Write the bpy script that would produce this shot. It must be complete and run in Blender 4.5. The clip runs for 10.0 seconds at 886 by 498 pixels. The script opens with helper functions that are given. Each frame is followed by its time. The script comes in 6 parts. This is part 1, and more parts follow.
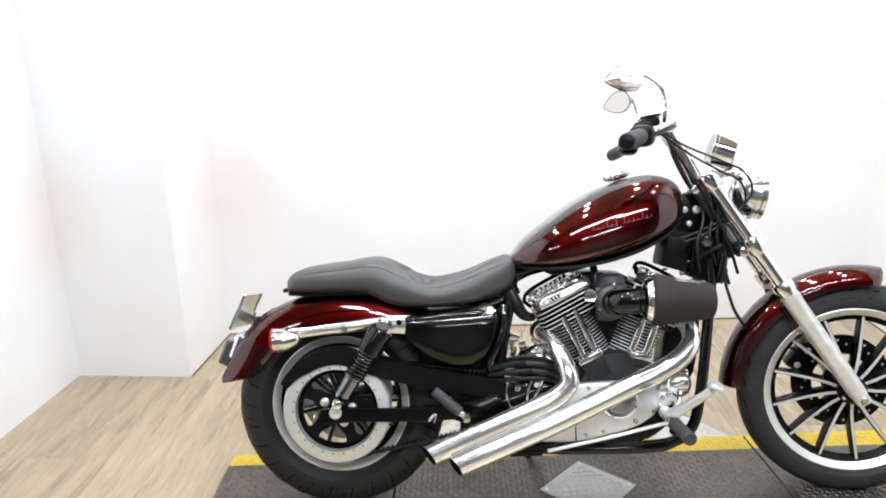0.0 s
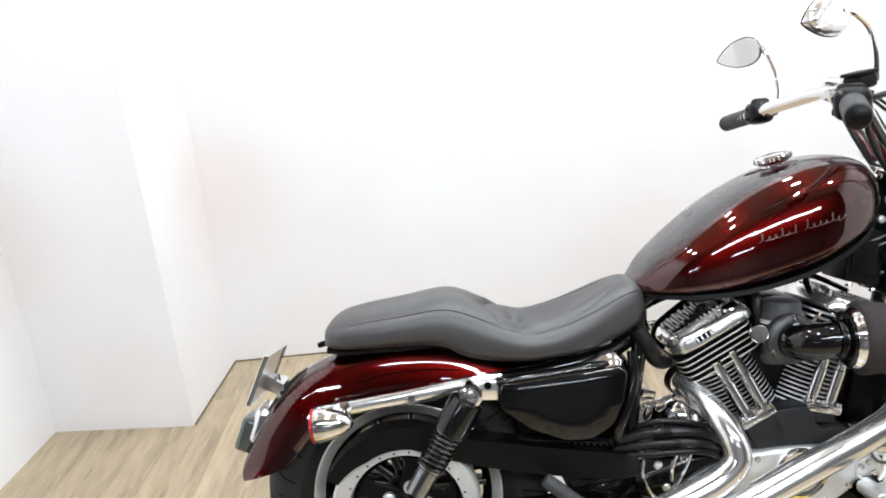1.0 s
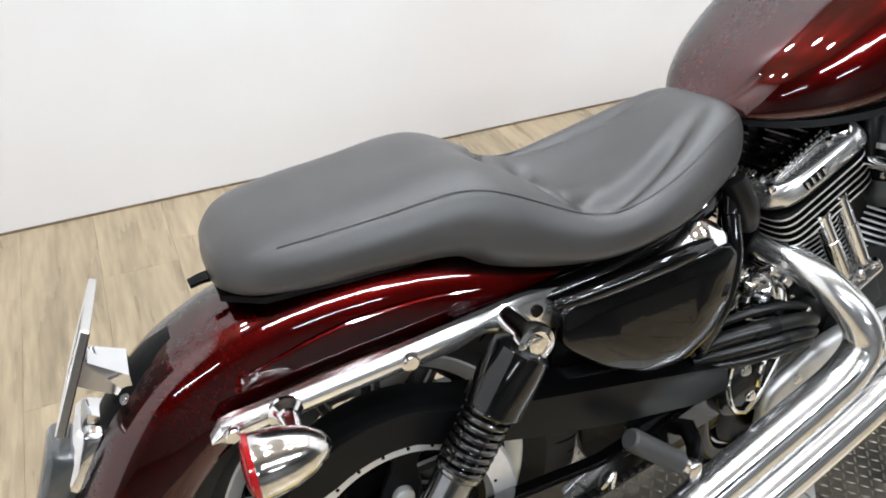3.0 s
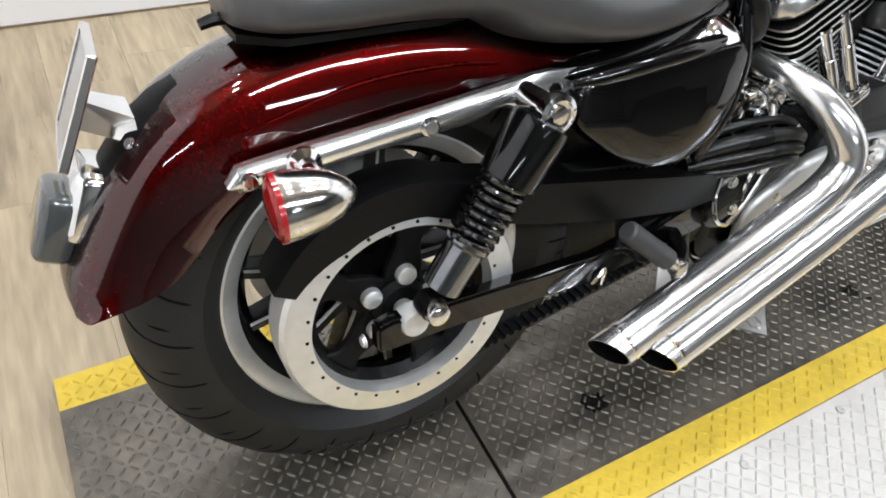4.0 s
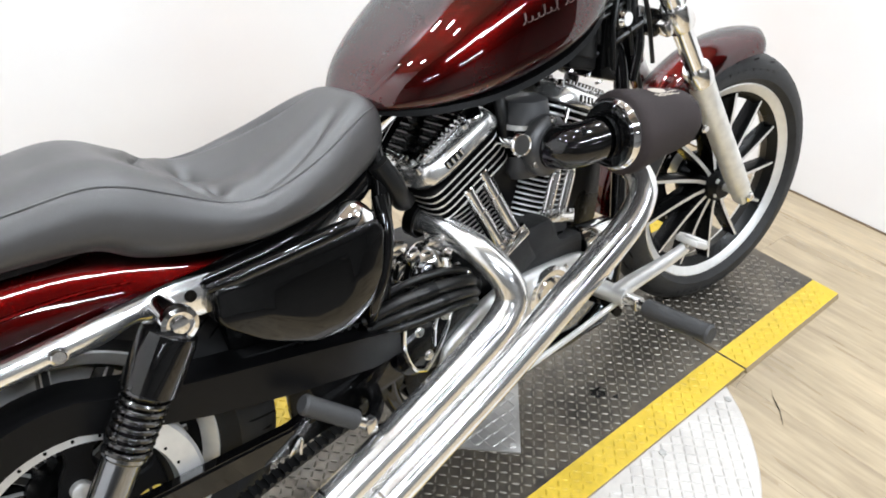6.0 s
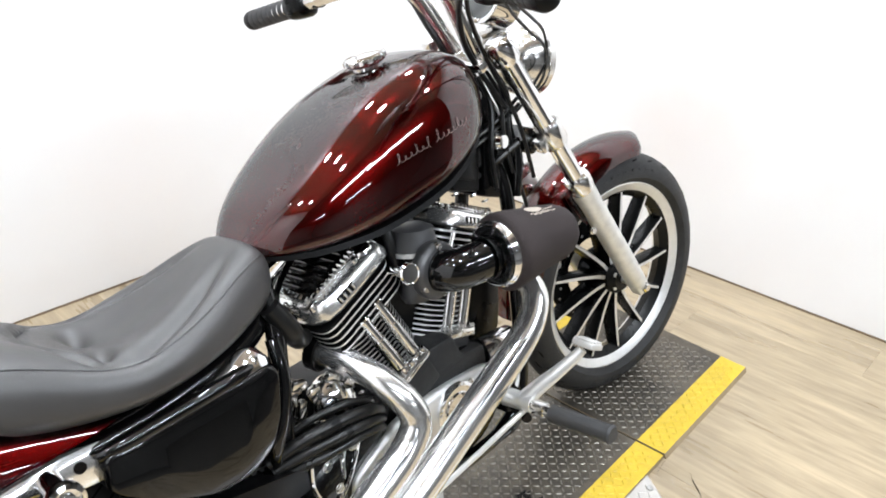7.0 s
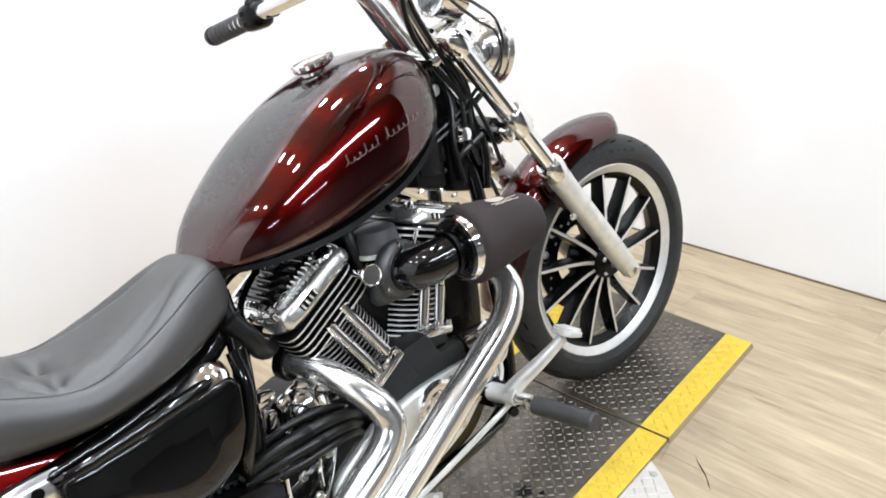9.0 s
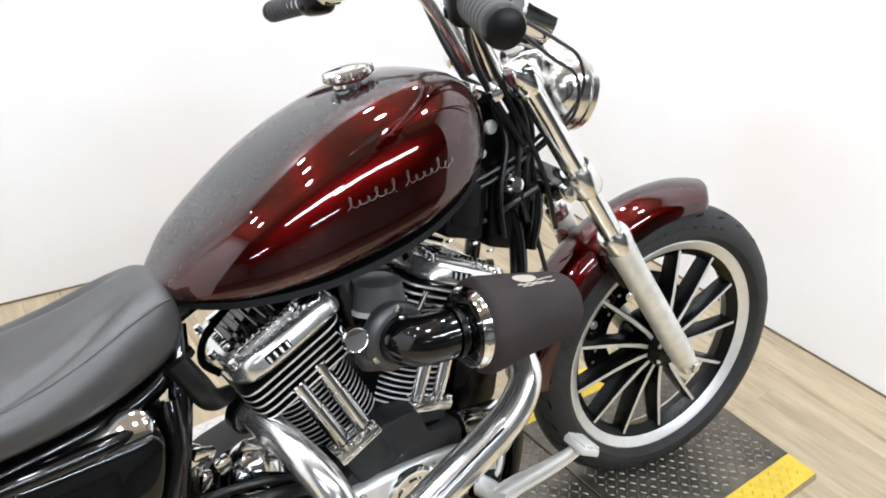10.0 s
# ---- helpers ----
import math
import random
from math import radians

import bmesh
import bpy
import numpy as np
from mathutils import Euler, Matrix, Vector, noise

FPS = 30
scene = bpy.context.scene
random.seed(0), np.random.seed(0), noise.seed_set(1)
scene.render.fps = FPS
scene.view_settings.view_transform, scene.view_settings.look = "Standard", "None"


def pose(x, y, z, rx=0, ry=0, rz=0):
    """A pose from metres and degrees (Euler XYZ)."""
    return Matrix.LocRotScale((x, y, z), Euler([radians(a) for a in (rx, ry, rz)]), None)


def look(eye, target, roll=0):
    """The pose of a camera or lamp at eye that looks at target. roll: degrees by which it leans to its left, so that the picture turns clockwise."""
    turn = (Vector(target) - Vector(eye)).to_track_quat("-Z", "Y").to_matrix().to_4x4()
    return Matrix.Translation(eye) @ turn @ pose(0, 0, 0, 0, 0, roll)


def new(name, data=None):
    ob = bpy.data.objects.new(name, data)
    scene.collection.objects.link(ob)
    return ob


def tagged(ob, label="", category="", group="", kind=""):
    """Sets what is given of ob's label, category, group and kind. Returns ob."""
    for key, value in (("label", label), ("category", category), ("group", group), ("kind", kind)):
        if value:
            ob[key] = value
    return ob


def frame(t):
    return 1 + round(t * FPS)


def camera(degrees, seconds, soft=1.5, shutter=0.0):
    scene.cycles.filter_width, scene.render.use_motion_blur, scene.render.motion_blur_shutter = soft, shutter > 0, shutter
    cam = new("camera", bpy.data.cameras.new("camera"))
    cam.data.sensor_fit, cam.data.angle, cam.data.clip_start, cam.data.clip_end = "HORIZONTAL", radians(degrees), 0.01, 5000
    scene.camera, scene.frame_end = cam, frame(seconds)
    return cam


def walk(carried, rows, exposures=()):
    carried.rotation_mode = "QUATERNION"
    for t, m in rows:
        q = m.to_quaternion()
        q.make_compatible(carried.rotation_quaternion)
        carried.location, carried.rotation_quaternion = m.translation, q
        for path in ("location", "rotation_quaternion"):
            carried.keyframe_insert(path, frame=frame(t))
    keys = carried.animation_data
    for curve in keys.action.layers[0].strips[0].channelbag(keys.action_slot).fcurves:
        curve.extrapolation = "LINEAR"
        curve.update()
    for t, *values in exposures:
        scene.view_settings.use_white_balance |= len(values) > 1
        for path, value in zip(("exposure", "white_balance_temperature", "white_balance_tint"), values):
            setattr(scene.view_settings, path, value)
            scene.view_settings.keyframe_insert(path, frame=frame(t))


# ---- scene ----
cam = camera(61.6, 10.0, soft=1.8)
PATH = [
    (0, (0.372, -2.002, 1.374), (0.329, -0.077, 0.836), -2),
    (0.1, (0.3439, -1.9488, 1.37), (0.3082, -0.0412, 0.7702), -3.19),
    (0.3, (0.2867, -1.8567, 1.3703), (0.3507, 0.0412, 0.7428), -3.64),
    (0.5, (0.232, -1.732, 1.363), (0.371, 0.156, 0.72), -2.3),
    (0.6, (0.2146, -1.6634, 1.3534), (0.3568, 0.2322, 0.7317), -2.19),
    (0.8, (0.1762, -1.5193, 1.3468), (0.2951, 0.3984, 0.7913), -5.7),
    (1, (0.137, -1.347, 1.359), (0.124, 0.546, 0.715), -5.3),
    (1.1, (0.1073, -1.2923, 1.3574), (0.0584, 0.5932, 0.6921), -6.79),
    (1.2, (0.0774, -1.2296, 1.3569), (0.027, 0.6481, 0.6699), -6.43),
    (1.4, (-0.0025, -1.1151, 1.3365), (0.1556, 0.7281, 0.5764), -4.32),
    (1.5, (-0.03, -1.06, 1.319), (0.23, 0.768, 0.551), -2.8),
    (1.6, (-0.0555, -1.0129, 1.3248), (0.3047, 0.7799, 0.5147), -2.74),
    (1.8, (-0.099, -0.9209, 1.3144), (0.3158, 0.8243, 0.43), -1.97),
    (2, (-0.119, -0.825, 1.295), (0.294, 0.894, 0.361), -0.8),
    (2.2, (-0.105, -0.711, 1.269), (0.233, 1.005, 0.297), -2.1),
    (3.3, (-0.233, -0.538, 1.114), (0.563, 0.813, -0.127), 3.3),
    (3.5, (-0.258, -0.548, 1.084), (0.548, 0.76, -0.197), 4.8),
    (3.8, (-0.2887, -0.5598, 1.0483), (0.5169, 0.6766, -0.3016), 7.79),
    (4, (-0.301, -0.565, 1.041), (0.497, 0.632, -0.349), 9),
    (4.3, (-0.3203, -0.5674, 1.0433), (0.4966, 0.6152, -0.3473), 9.09),
    (4.5, (-0.306, -0.571, 1.068), (0.541, 0.594, -0.32), 8.4),
    (4.6, (-0.2997, -0.5777, 1.077), (0.6138, 0.5418, -0.3058), 9.88),
    (4.8, (-0.2823, -0.591, 1.0847), (0.7778, 0.443, -0.2596), 13.76),
    (5, (-0.263, -0.611, 1.096), (0.819, 0.451, -0.208), 11.4),
    (5.2, (-0.2299, -0.6331, 1.1149), (0.8431, 0.4581, -0.1728), 7.54),
    (5.3, (-0.2091, -0.6551, 1.1215), (0.8515, 0.4538, -0.1613), 5.11),
    (5.5, (-0.153, -0.685, 1.141), (0.916, 0.466, -0.097), 1.9),
    (5.6, (-0.1309, -0.7072, 1.1388), (0.9518, 0.4613, -0.0705), 2.54),
    (5.8, (-0.0895, -0.7251, 1.1633), (0.9807, 0.51, 0.0104), 2.31),
    (6, (-0.058, -0.741, 1.186), (1.048, 0.49, 0.063), 4.4),
    (6.2, (-0.041, -0.741, 1.208), (1.066, 0.525, 0.124), 4.2),
    (7.3, (0, -0.818, 1.282), (1.334, 0.389, 0.41), 0.2),
    (7.5, (-0.001, -0.824, 1.286), (1.324, 0.401, 0.423), -0.6),
    (7.8, (0.0085, -0.8295, 1.2724), (1.3291, 0.376, 0.3764), -0.79),
    (8, (0.002, -0.834, 1.266), (1.319, 0.379, 0.375), -1.1),
    (8.2, (-0.001, -0.8297, 1.259), (1.3108, 0.377, 0.3519), -0.87),
    (8.5, (0.006, -0.827, 1.263), (1.326, 0.382, 0.372), -2.5),
    (8.7, (0.0195, -0.836, 1.2591), (1.3354, 0.3744, 0.3627), -3.1),
    (8.8, (0.0353, -0.8456, 1.255), (1.3439, 0.3695, 0.3544), -3.66),
    (9, (0.084, -0.871, 1.251), (1.321, 0.411, 0.342), -4.8),
    (9.1, (0.1049, -0.8801, 1.2477), (1.34, 0.441, 0.3939), -2.71),
    (9.2, (0.1168, -0.8924, 1.256), (1.3277, 0.4813, 0.4519), -0.73),
    (9.4, (0.1597, -0.8973, 1.2902), (1.3133, 0.5159, 0.4702), 3.34),
    (9.5, (0.181, -0.889, 1.292), (1.288, 0.552, 0.456), 3.9),
    (9.6, (0.2025, -0.8796, 1.2995), (1.2573, 0.5888, 0.4443), 3.73),
    (9.8, (0.2635, -0.8308, 1.2839), (1.3172, 0.6201, 0.3982), 2.65),
    (10, (0.336, -0.754, 1.274), (1.375, 0.66, 0.314), 3.9),
]
walk(cam, [(t, look(eye, target, roll)) for t, eye, target, roll in PATH],
     exposures=[(0, -0.05), (1, -0.12), (2, -0.12), (3.5, -0.2), (4.5, -0.2), (5.5, 0.02), (8.5, 0.0), (10, -0.07)])

# ---- light ----
world = bpy.data.worlds.new("world")
scene.world = world
world.use_nodes = True
world.node_tree.nodes["Background"].inputs[0].default_value = (1.0, 0.98, 0.95, 1)
world.node_tree.nodes["Background"].inputs[1].default_value = 0.3
scene.view_settings.exposure = 0.0
CEIL = 2.75
TUBE_POWER, SPOT_POWER, HALL_FILL_POWER = 64.0, 10.6, 45.0
LAMP_TINT = (0.888, 0.956, 1.035)
TUBES = [(0.2, -2.25), (1.55, -2.45)]
SPOTS = [(x, y) for x in (-0.85, 0.1, 1.0, 1.75) for y in (-0.45, 0.35, 1.2)]
# Added fill lamps in the unseen hall, to brighten what the chrome reflects.
HALL_FILL_TUBES = [(-2.4, -4.2), (0.8, -5.2)]


# ---- materials ----
def material(name, colour, rough=0.5, metal=0.0, coat=0.0, coat_rough=0.03, spread=0.12, scale=6.0, fine=60.0, bump=0.0, bump_scale=120.0,
             rough_spread=0.08, tint=None, stretch=None, spec=0.5, per_piece=0.0):
    """A surface with two scales of variation in colour and gloss, and a fine relief."""
    m = bpy.data.materials.new(name)
    m.use_nodes = True
    t = m.node_tree
    p = t.nodes["Principled BSDF"]
    p.inputs["Metallic"].default_value = metal
    p.inputs["Specular IOR Level"].default_value = spec
    p.inputs["Coat Weight"].default_value = coat
    p.inputs["Coat Roughness"].default_value = coat_rough
    co = t.nodes.new("ShaderNodeTexCoord")
    mp = t.nodes.new("ShaderNodeMapping")
    t.links.new(co.outputs["Object"], mp.inputs["Vector"])
    if stretch:
        mp.inputs["Scale"].default_value = stretch
    if per_piece:
        pick, far, shift = t.nodes.new("ShaderNodeObjectInfo"), t.nodes.new("ShaderNodeMath"), t.nodes.new("ShaderNodeVectorMath")
        far.operation, far.inputs[1].default_value = "MULTIPLY", 57.0
        t.links.new(pick.outputs["Random"], far.inputs[0])
        t.links.new(co.outputs["Object"], shift.inputs[0])
        t.links.new(far.outputs[0], shift.inputs[1])
        t.links.new(shift.outputs[0], mp.inputs["Vector"])
    n1, n2 = t.nodes.new("ShaderNodeTexNoise"), t.nodes.new("ShaderNodeTexNoise")
    for n, s, d in ((n1, scale, 4.0), (n2, fine, 6.0)):
        n.inputs["Scale"].default_value, n.inputs["Detail"].default_value = s, d
        t.links.new(mp.outputs["Vector"], n.inputs["Vector"])
    add = t.nodes.new("ShaderNodeMath")
    add.operation = "ADD"
    t.links.new(n1.outputs["Fac"], add.inputs[0])
    t.links.new(n2.outputs["Fac"], add.inputs[1])
    ramp = t.nodes.new("ShaderNodeMapRange")
    ramp.inputs["From Min"].default_value, ramp.inputs["From Max"].default_value = 0.6, 1.4
    t.links.new(add.outputs[0], ramp.inputs["Value"])
    mix = t.nodes.new("ShaderNodeMix")
    mix.data_type = "RGBA"
    lo = tuple(c * (1 - spread) for c in colour)
    hi = tint if tint else tuple(min(1.0, c * (1 + spread)) for c in colour)
    mix.inputs["A"].default_value, mix.inputs["B"].default_value = (*lo, 1), (*hi, 1)
    t.links.new(ramp.outputs["Result"], mix.inputs["Factor"])
    last = mix.outputs["Result"]
    if per_piece:
        info, hsv, mr = t.nodes.new("ShaderNodeObjectInfo"), t.nodes.new("ShaderNodeHueSaturation"), t.nodes.new("ShaderNodeMapRange")
        mr.inputs["To Min"].default_value, mr.inputs["To Max"].default_value = 1 - per_piece, 1 + per_piece
        t.links.new(info.outputs["Random"], mr.inputs["Value"])
        t.links.new(mr.outputs["Result"], hsv.inputs["Value"])
        t.links.new(last, hsv.inputs["Color"])
        last = hsv.outputs["Color"]
    t.links.new(last, p.inputs["Base Color"])
    rr = t.nodes.new("ShaderNodeMapRange")
    rr.inputs["From Min"].default_value, rr.inputs["From Max"].default_value = 0.3, 0.7
    rr.inputs["To Min"].default_value, rr.inputs["To Max"].default_value = max(0.0, rough - rough_spread), min(1.0, rough + rough_spread)
    t.links.new(n1.outputs["Fac"], rr.inputs["Value"])
    t.links.new(rr.outputs["Result"], p.inputs["Roughness"])
    if bump:
        n3, b = t.nodes.new("ShaderNodeTexNoise"), t.nodes.new("ShaderNodeBump")
        n3.inputs["Scale"].default_value, n3.inputs["Detail"].default_value = bump_scale, 5.0
        t.links.new(mp.outputs["Vector"], n3.inputs["Vector"])
        b.inputs["Strength"].default_value, b.inputs["Distance"].default_value = bump, 0.002
        t.links.new(n3.outputs["Fac"], b.inputs["Height"])
        t.links.new(b.outputs["Normal"], p.inputs["Normal"])
    return m


chrome = material("chrome", (0.88, 0.88, 0.885), 0.07, 1.0, spread=0.03, rough_spread=0.03, bump=0.02, bump_scale=40)
chrome_worn = material("worn chrome", (0.80, 0.79, 0.77), 0.16, 1.0, spread=0.08, rough_spread=0.08, bump=0.06, bump_scale=300)
chrome_pipe = material("polished chrome pipe", (0.91, 0.905, 0.895), 0.17, 0.94, spread=0.03, rough_spread=0.05, bump=0.03, bump_scale=60)
polished = material("polished alloy", (0.91, 0.905, 0.89), 0.19, 0.92, spread=0.06, rough_spread=0.06, bump=0.05, bump_scale=200)
cast_dark = material("dark cast alloy", (0.075, 0.075, 0.077), 0.4, 0.7, spread=0.2, bump=0.15, bump_scale=400)
dark_steel = material("dark steel", (0.28, 0.29, 0.31), 0.2, 1.0, spread=0.15, bump=0.05)
# Lugs paler than their plate: wear, plus the light they catch painted in.
lug_worn_lit = material("worn tread lug lightened for caught light", (0.165, 0.150, 0.125), 0.42, 0.55, spread=0.35, scale=4, fine=60, bump=0.2, bump_scale=300)
alloy = material("brushed alloy", (0.78, 0.78, 0.77), 0.42, 0.75, spread=0.1, bump=0.1, bump_scale=400)
alloy_matt = material("cast alloy", (0.68, 0.67, 0.65), 0.5, 0.6, spread=0.1, bump=0.2, bump_scale=500)
spoke_face = material("dark painted spoke face", (0.012, 0.012, 0.012), 0.3, 0.0, spread=0.15, bump=0.05, bump_scale=300)
slider_alloy = material("oxidised fork alloy", (0.74, 0.73, 0.69), 0.45, 0.6, spread=0.16, scale=20, bump=0.15, bump_scale=260)
black_gloss = material("gloss black paint", (0.0015, 0.0015, 0.0016), 0.3, 0.0, coat=1.0, coat_rough=0.025, spread=0.2, spec=0.05)
guard_black = material("black moulded plastic", (0.0035, 0.0035, 0.0038), 0.38, 0.0, spec=0.2, spread=0.2, bump=0.05)
spring_black = material("gloss black spring", (0.003, 0.003, 0.003), 0.2, 0.0, coat=1.0, coat_rough=0.05, spread=0.2)
black_satin = material("satin black powder coat", (0.0018, 0.0018, 0.0019), 0.28, 0.0, spec=0.2, spread=0.25, bump=0.12, bump_scale=500)
black_matt = material("matt black crinkle paint", (0.0045, 0.0045, 0.0048), 0.45, 0.0, spec=0.12, spread=0.2, bump=0.3, bump_scale=700)
# Paler copy for the front tyre: the light it catches put into the colour.
lit_rubber = material("tyre rubber lightened for caught light", (0.026, 0.026, 0.0265), 0.55, 0.0, spec=0.25, spread=0.3, scale=15, bump=0.3, bump_scale=500)
rubber = material("tyre rubber", (0.011, 0.011, 0.0115), 0.5, 0.0, spec=0.35, spread=0.25, scale=15, bump=0.25, bump_scale=500)
crinkle_grey = material("dark grey crinkle paint", (0.016, 0.016, 0.0165), 0.5, 0.0, spec=0.3, spread=0.25, bump=0.35, bump_scale=700)
grip_rubber = material("grip rubber", (0.038, 0.038, 0.039), 0.6, spread=0.2, bump=0.3, bump_scale=600)
hose_rubber = material("hose rubber", (0.006, 0.006, 0.006), 0.33, spec=0.35, spread=0.2)
vinyl = material("black seat vinyl", (0.034, 0.032, 0.0315), 0.38, spec=0.8, spread=0.12, scale=8, fine=400, bump=0.25, bump_scale=900)
fabric = material("dark brown-grey filter sock", (0.035, 0.028, 0.0275), 0.85, spec=0.2, spread=0.3, scale=14, fine=500, bump=0.5, bump_scale=1100)
red_lens = material("red lens", (0.33, 0.008, 0.010), 0.12, spread=0.1, coat=0.6)
smoke_lens = material("smoked lens", (0.05, 0.055, 0.055), 0.08, spread=0.15, coat=1.0)
lever_grey = material("dull grey lever", (0.30, 0.30, 0.30), 0.4, 0.8, spread=0.15)
cream = material("faded cream print", (0.40, 0.345, 0.29), 0.6, spread=0.1)
silver_print = material("silver print", (0.17, 0.13, 0.12), 0.35, 0.6, spread=0.1)
plate_grey = material("bare plate alloy", (0.62, 0.62, 0.62), 0.3, 0.9, spread=0.08)
wall_white = material("white wall paint", (0.80, 0.772, 0.762), 0.5, spread=0.012, scale=1.1, fine=3.0, bump=0.03, bump_scale=180, tint=(0.83, 0.83, 0.83))


def glow_patches(m, spots, colour):
    """Faint warm reflected glow put into the paint colour, each patch round a place on the wall, broken up by noise."""
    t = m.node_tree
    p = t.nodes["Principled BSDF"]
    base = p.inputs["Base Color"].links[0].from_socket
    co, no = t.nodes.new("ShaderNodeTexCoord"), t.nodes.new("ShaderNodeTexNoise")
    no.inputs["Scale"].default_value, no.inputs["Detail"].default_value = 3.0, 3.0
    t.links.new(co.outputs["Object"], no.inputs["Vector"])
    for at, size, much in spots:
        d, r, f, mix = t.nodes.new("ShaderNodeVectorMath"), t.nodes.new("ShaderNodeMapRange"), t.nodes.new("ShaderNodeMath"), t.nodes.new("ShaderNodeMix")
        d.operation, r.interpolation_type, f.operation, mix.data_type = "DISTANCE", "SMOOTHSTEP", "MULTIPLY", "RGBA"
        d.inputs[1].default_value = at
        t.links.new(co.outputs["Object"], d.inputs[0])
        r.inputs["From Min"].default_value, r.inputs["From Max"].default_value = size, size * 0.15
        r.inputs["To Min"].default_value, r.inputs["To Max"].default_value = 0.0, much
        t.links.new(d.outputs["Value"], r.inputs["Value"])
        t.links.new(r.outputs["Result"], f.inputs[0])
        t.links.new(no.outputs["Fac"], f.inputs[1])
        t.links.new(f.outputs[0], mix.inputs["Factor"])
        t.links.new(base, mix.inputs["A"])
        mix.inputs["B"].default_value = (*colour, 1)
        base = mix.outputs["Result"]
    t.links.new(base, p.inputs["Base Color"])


# Soft bounce of the red bike, put into the wall colour at four places.
glow_patches(wall_white, [((-0.74, 1.45, 0.72), 0.45, 0.75), ((2.33, 0.3, 0.52), 0.38, 0.65), ((0.95, 1.47, 0.38), 0.4, 0.35), ((-1.38, 0.97, 0.75), 0.4, 0.6)], (0.72, 0.60, 0.54))
ceiling_tan = material("dull tan ceiling paint", (0.36, 0.29, 0.215), 0.7, spread=0.12, scale=1.2)
yellow = material("yellow floor paint", (0.62, 0.43, 0.035), 0.5, spread=0.18, scale=9, fine=70, bump=0.15, bump_scale=250)
mat_black = material("worn dark tread plate", (0.102, 0.097, 0.089), 0.36, 0.7, spread=0.45, scale=5, fine=45, bump=0.3, bump_scale=350, tint=(0.20, 0.172, 0.135))
disc_white = material("pale painted tread plate", (0.54, 0.51, 0.475), 0.42, 0.1, spread=0.1, scale=5, fine=60, bump=0.2, bump_scale=300)
bare_tread = material("bare tread plate", (0.45, 0.44, 0.42), 0.38, 0.6, spread=0.15, scale=12, bump=0.2, bump_scale=300)
oil_stain = material("oil stain", (0.012, 0.011, 0.01), 0.2, spread=0.3)
joint_wood = material("dark plank joint", (0.30, 0.228, 0.14), 0.7, spread=0.2)
joint_dirt = material("brown dirt in the wall joint", (0.15, 0.105, 0.065), 0.8, spread=0.5, scale=14)
gap_dark = material("dark joint", (0.003, 0.003, 0.003), 0.8, spec=0.1, spread=0.2)
hall_ceiling = material("dark hall ceiling", (0.16, 0.14, 0.115), 0.7, spread=0.05, scale=1.0)
hall_grey = material("dark hall paint", (0.30, 0.29, 0.275), 0.7, spread=0.15, scale=1.0)
hall_concrete = material("dark hall concrete", (0.075, 0.068, 0.06), 0.55, spread=0.2, scale=2.0)
lamp_housing = material("white lamp housing", (0.8, 0.8, 0.8), 0.4, spread=0.03)
mirror_glass = material("mirror glass", (0.9, 0.9, 0.9), 0.02, 1.0, spread=0.01, rough_spread=0.01)
headlamp_glass = material("headlamp glass", (0.8, 0.8, 0.8), 0.05, 0.6, spread=0.05, coat=1.0)


def candy(name):
    """Dark cherry paint over fine metal flake, under clear lacquer."""
    m = material(name, (0.008, 0.0003, 0.0003), 0.31, 1.0, coat=1.0, coat_rough=0.02, spread=0.35, scale=5, fine=240, tint=(0.092, 0.0012, 0.0012), rough_spread=0.06)
    m.node_tree.nodes["Principled BSDF"].inputs["Coat IOR"].default_value = 1.7
    m.node_tree.nodes["Principled BSDF"].inputs["Specular Tint"].default_value = (0.30, 0.22, 0.22, 1)
    return m


cherry = candy("cherry candy paint")


def wood(name):
    """Pale oak planks: long grain streaks, knots and a little difference from plank to plank."""
    m = material(name, (0.345, 0.264, 0.166), 0.31, spec=0.7, spread=0.32, scale=2.2, fine=9.0, stretch=(8.0, 0.9, 8.0), tint=(0.50, 0.395, 0.255), bump=0.12, bump_scale=30, per_piece=0.07)
    return m


oak = wood("pale oak plank")


# ---- builders ----
def part(name, bm, mat, parent=None, label="", sharp=0.6):
    """Links a bmesh as one mesh object, smooth but for its sharp edges."""
    bmesh.ops.recalc_face_normals(bm, faces=bm.faces)
    for f in bm.faces:
        f.smooth = True
    for e in bm.edges:
        if len(e.link_faces) == 2 and e.calc_face_angle(0.0) > sharp:
            e.smooth = False
    me = bpy.data.meshes.new(name)
    bm.to_mesh(me)
    bm.free()
    for m in (mat if isinstance(mat, (list, tuple)) else [mat]):
        me.materials.append(m)
    ob = new(name, me)
    if parent:
        ob.parent = parent
    return tagged(ob, label)


def repeat(ob, m, parent):
    """Another piece on the same mesh."""
    o = ob.copy()
    scene.collection.objects.link(o)
    o.parent, o.matrix_basis = parent, m
    return o


def V(*a):
    return Vector(a)


def smooth_line(pts, n=8):
    """A Catmull-Rom line through the points (position, and any further values)."""
    P = [np.array(p, float) for p in pts]
    P = [2 * P[0] - P[1]] + P + [2 * P[-1] - P[-2]]
    out = []
    for i in range(1, len(P) - 2):
        a, b, c, d = P[i - 1:i + 3]
        for k in range(n):
            s = k / n
            out.append(0.5 * (2 * b + (c - a) * s + (2 * a - 5 * b + 4 * c - d) * s * s + (3 * b - a - 3 * c + d) * s ** 3))
    out.append(P[-2])
    return out


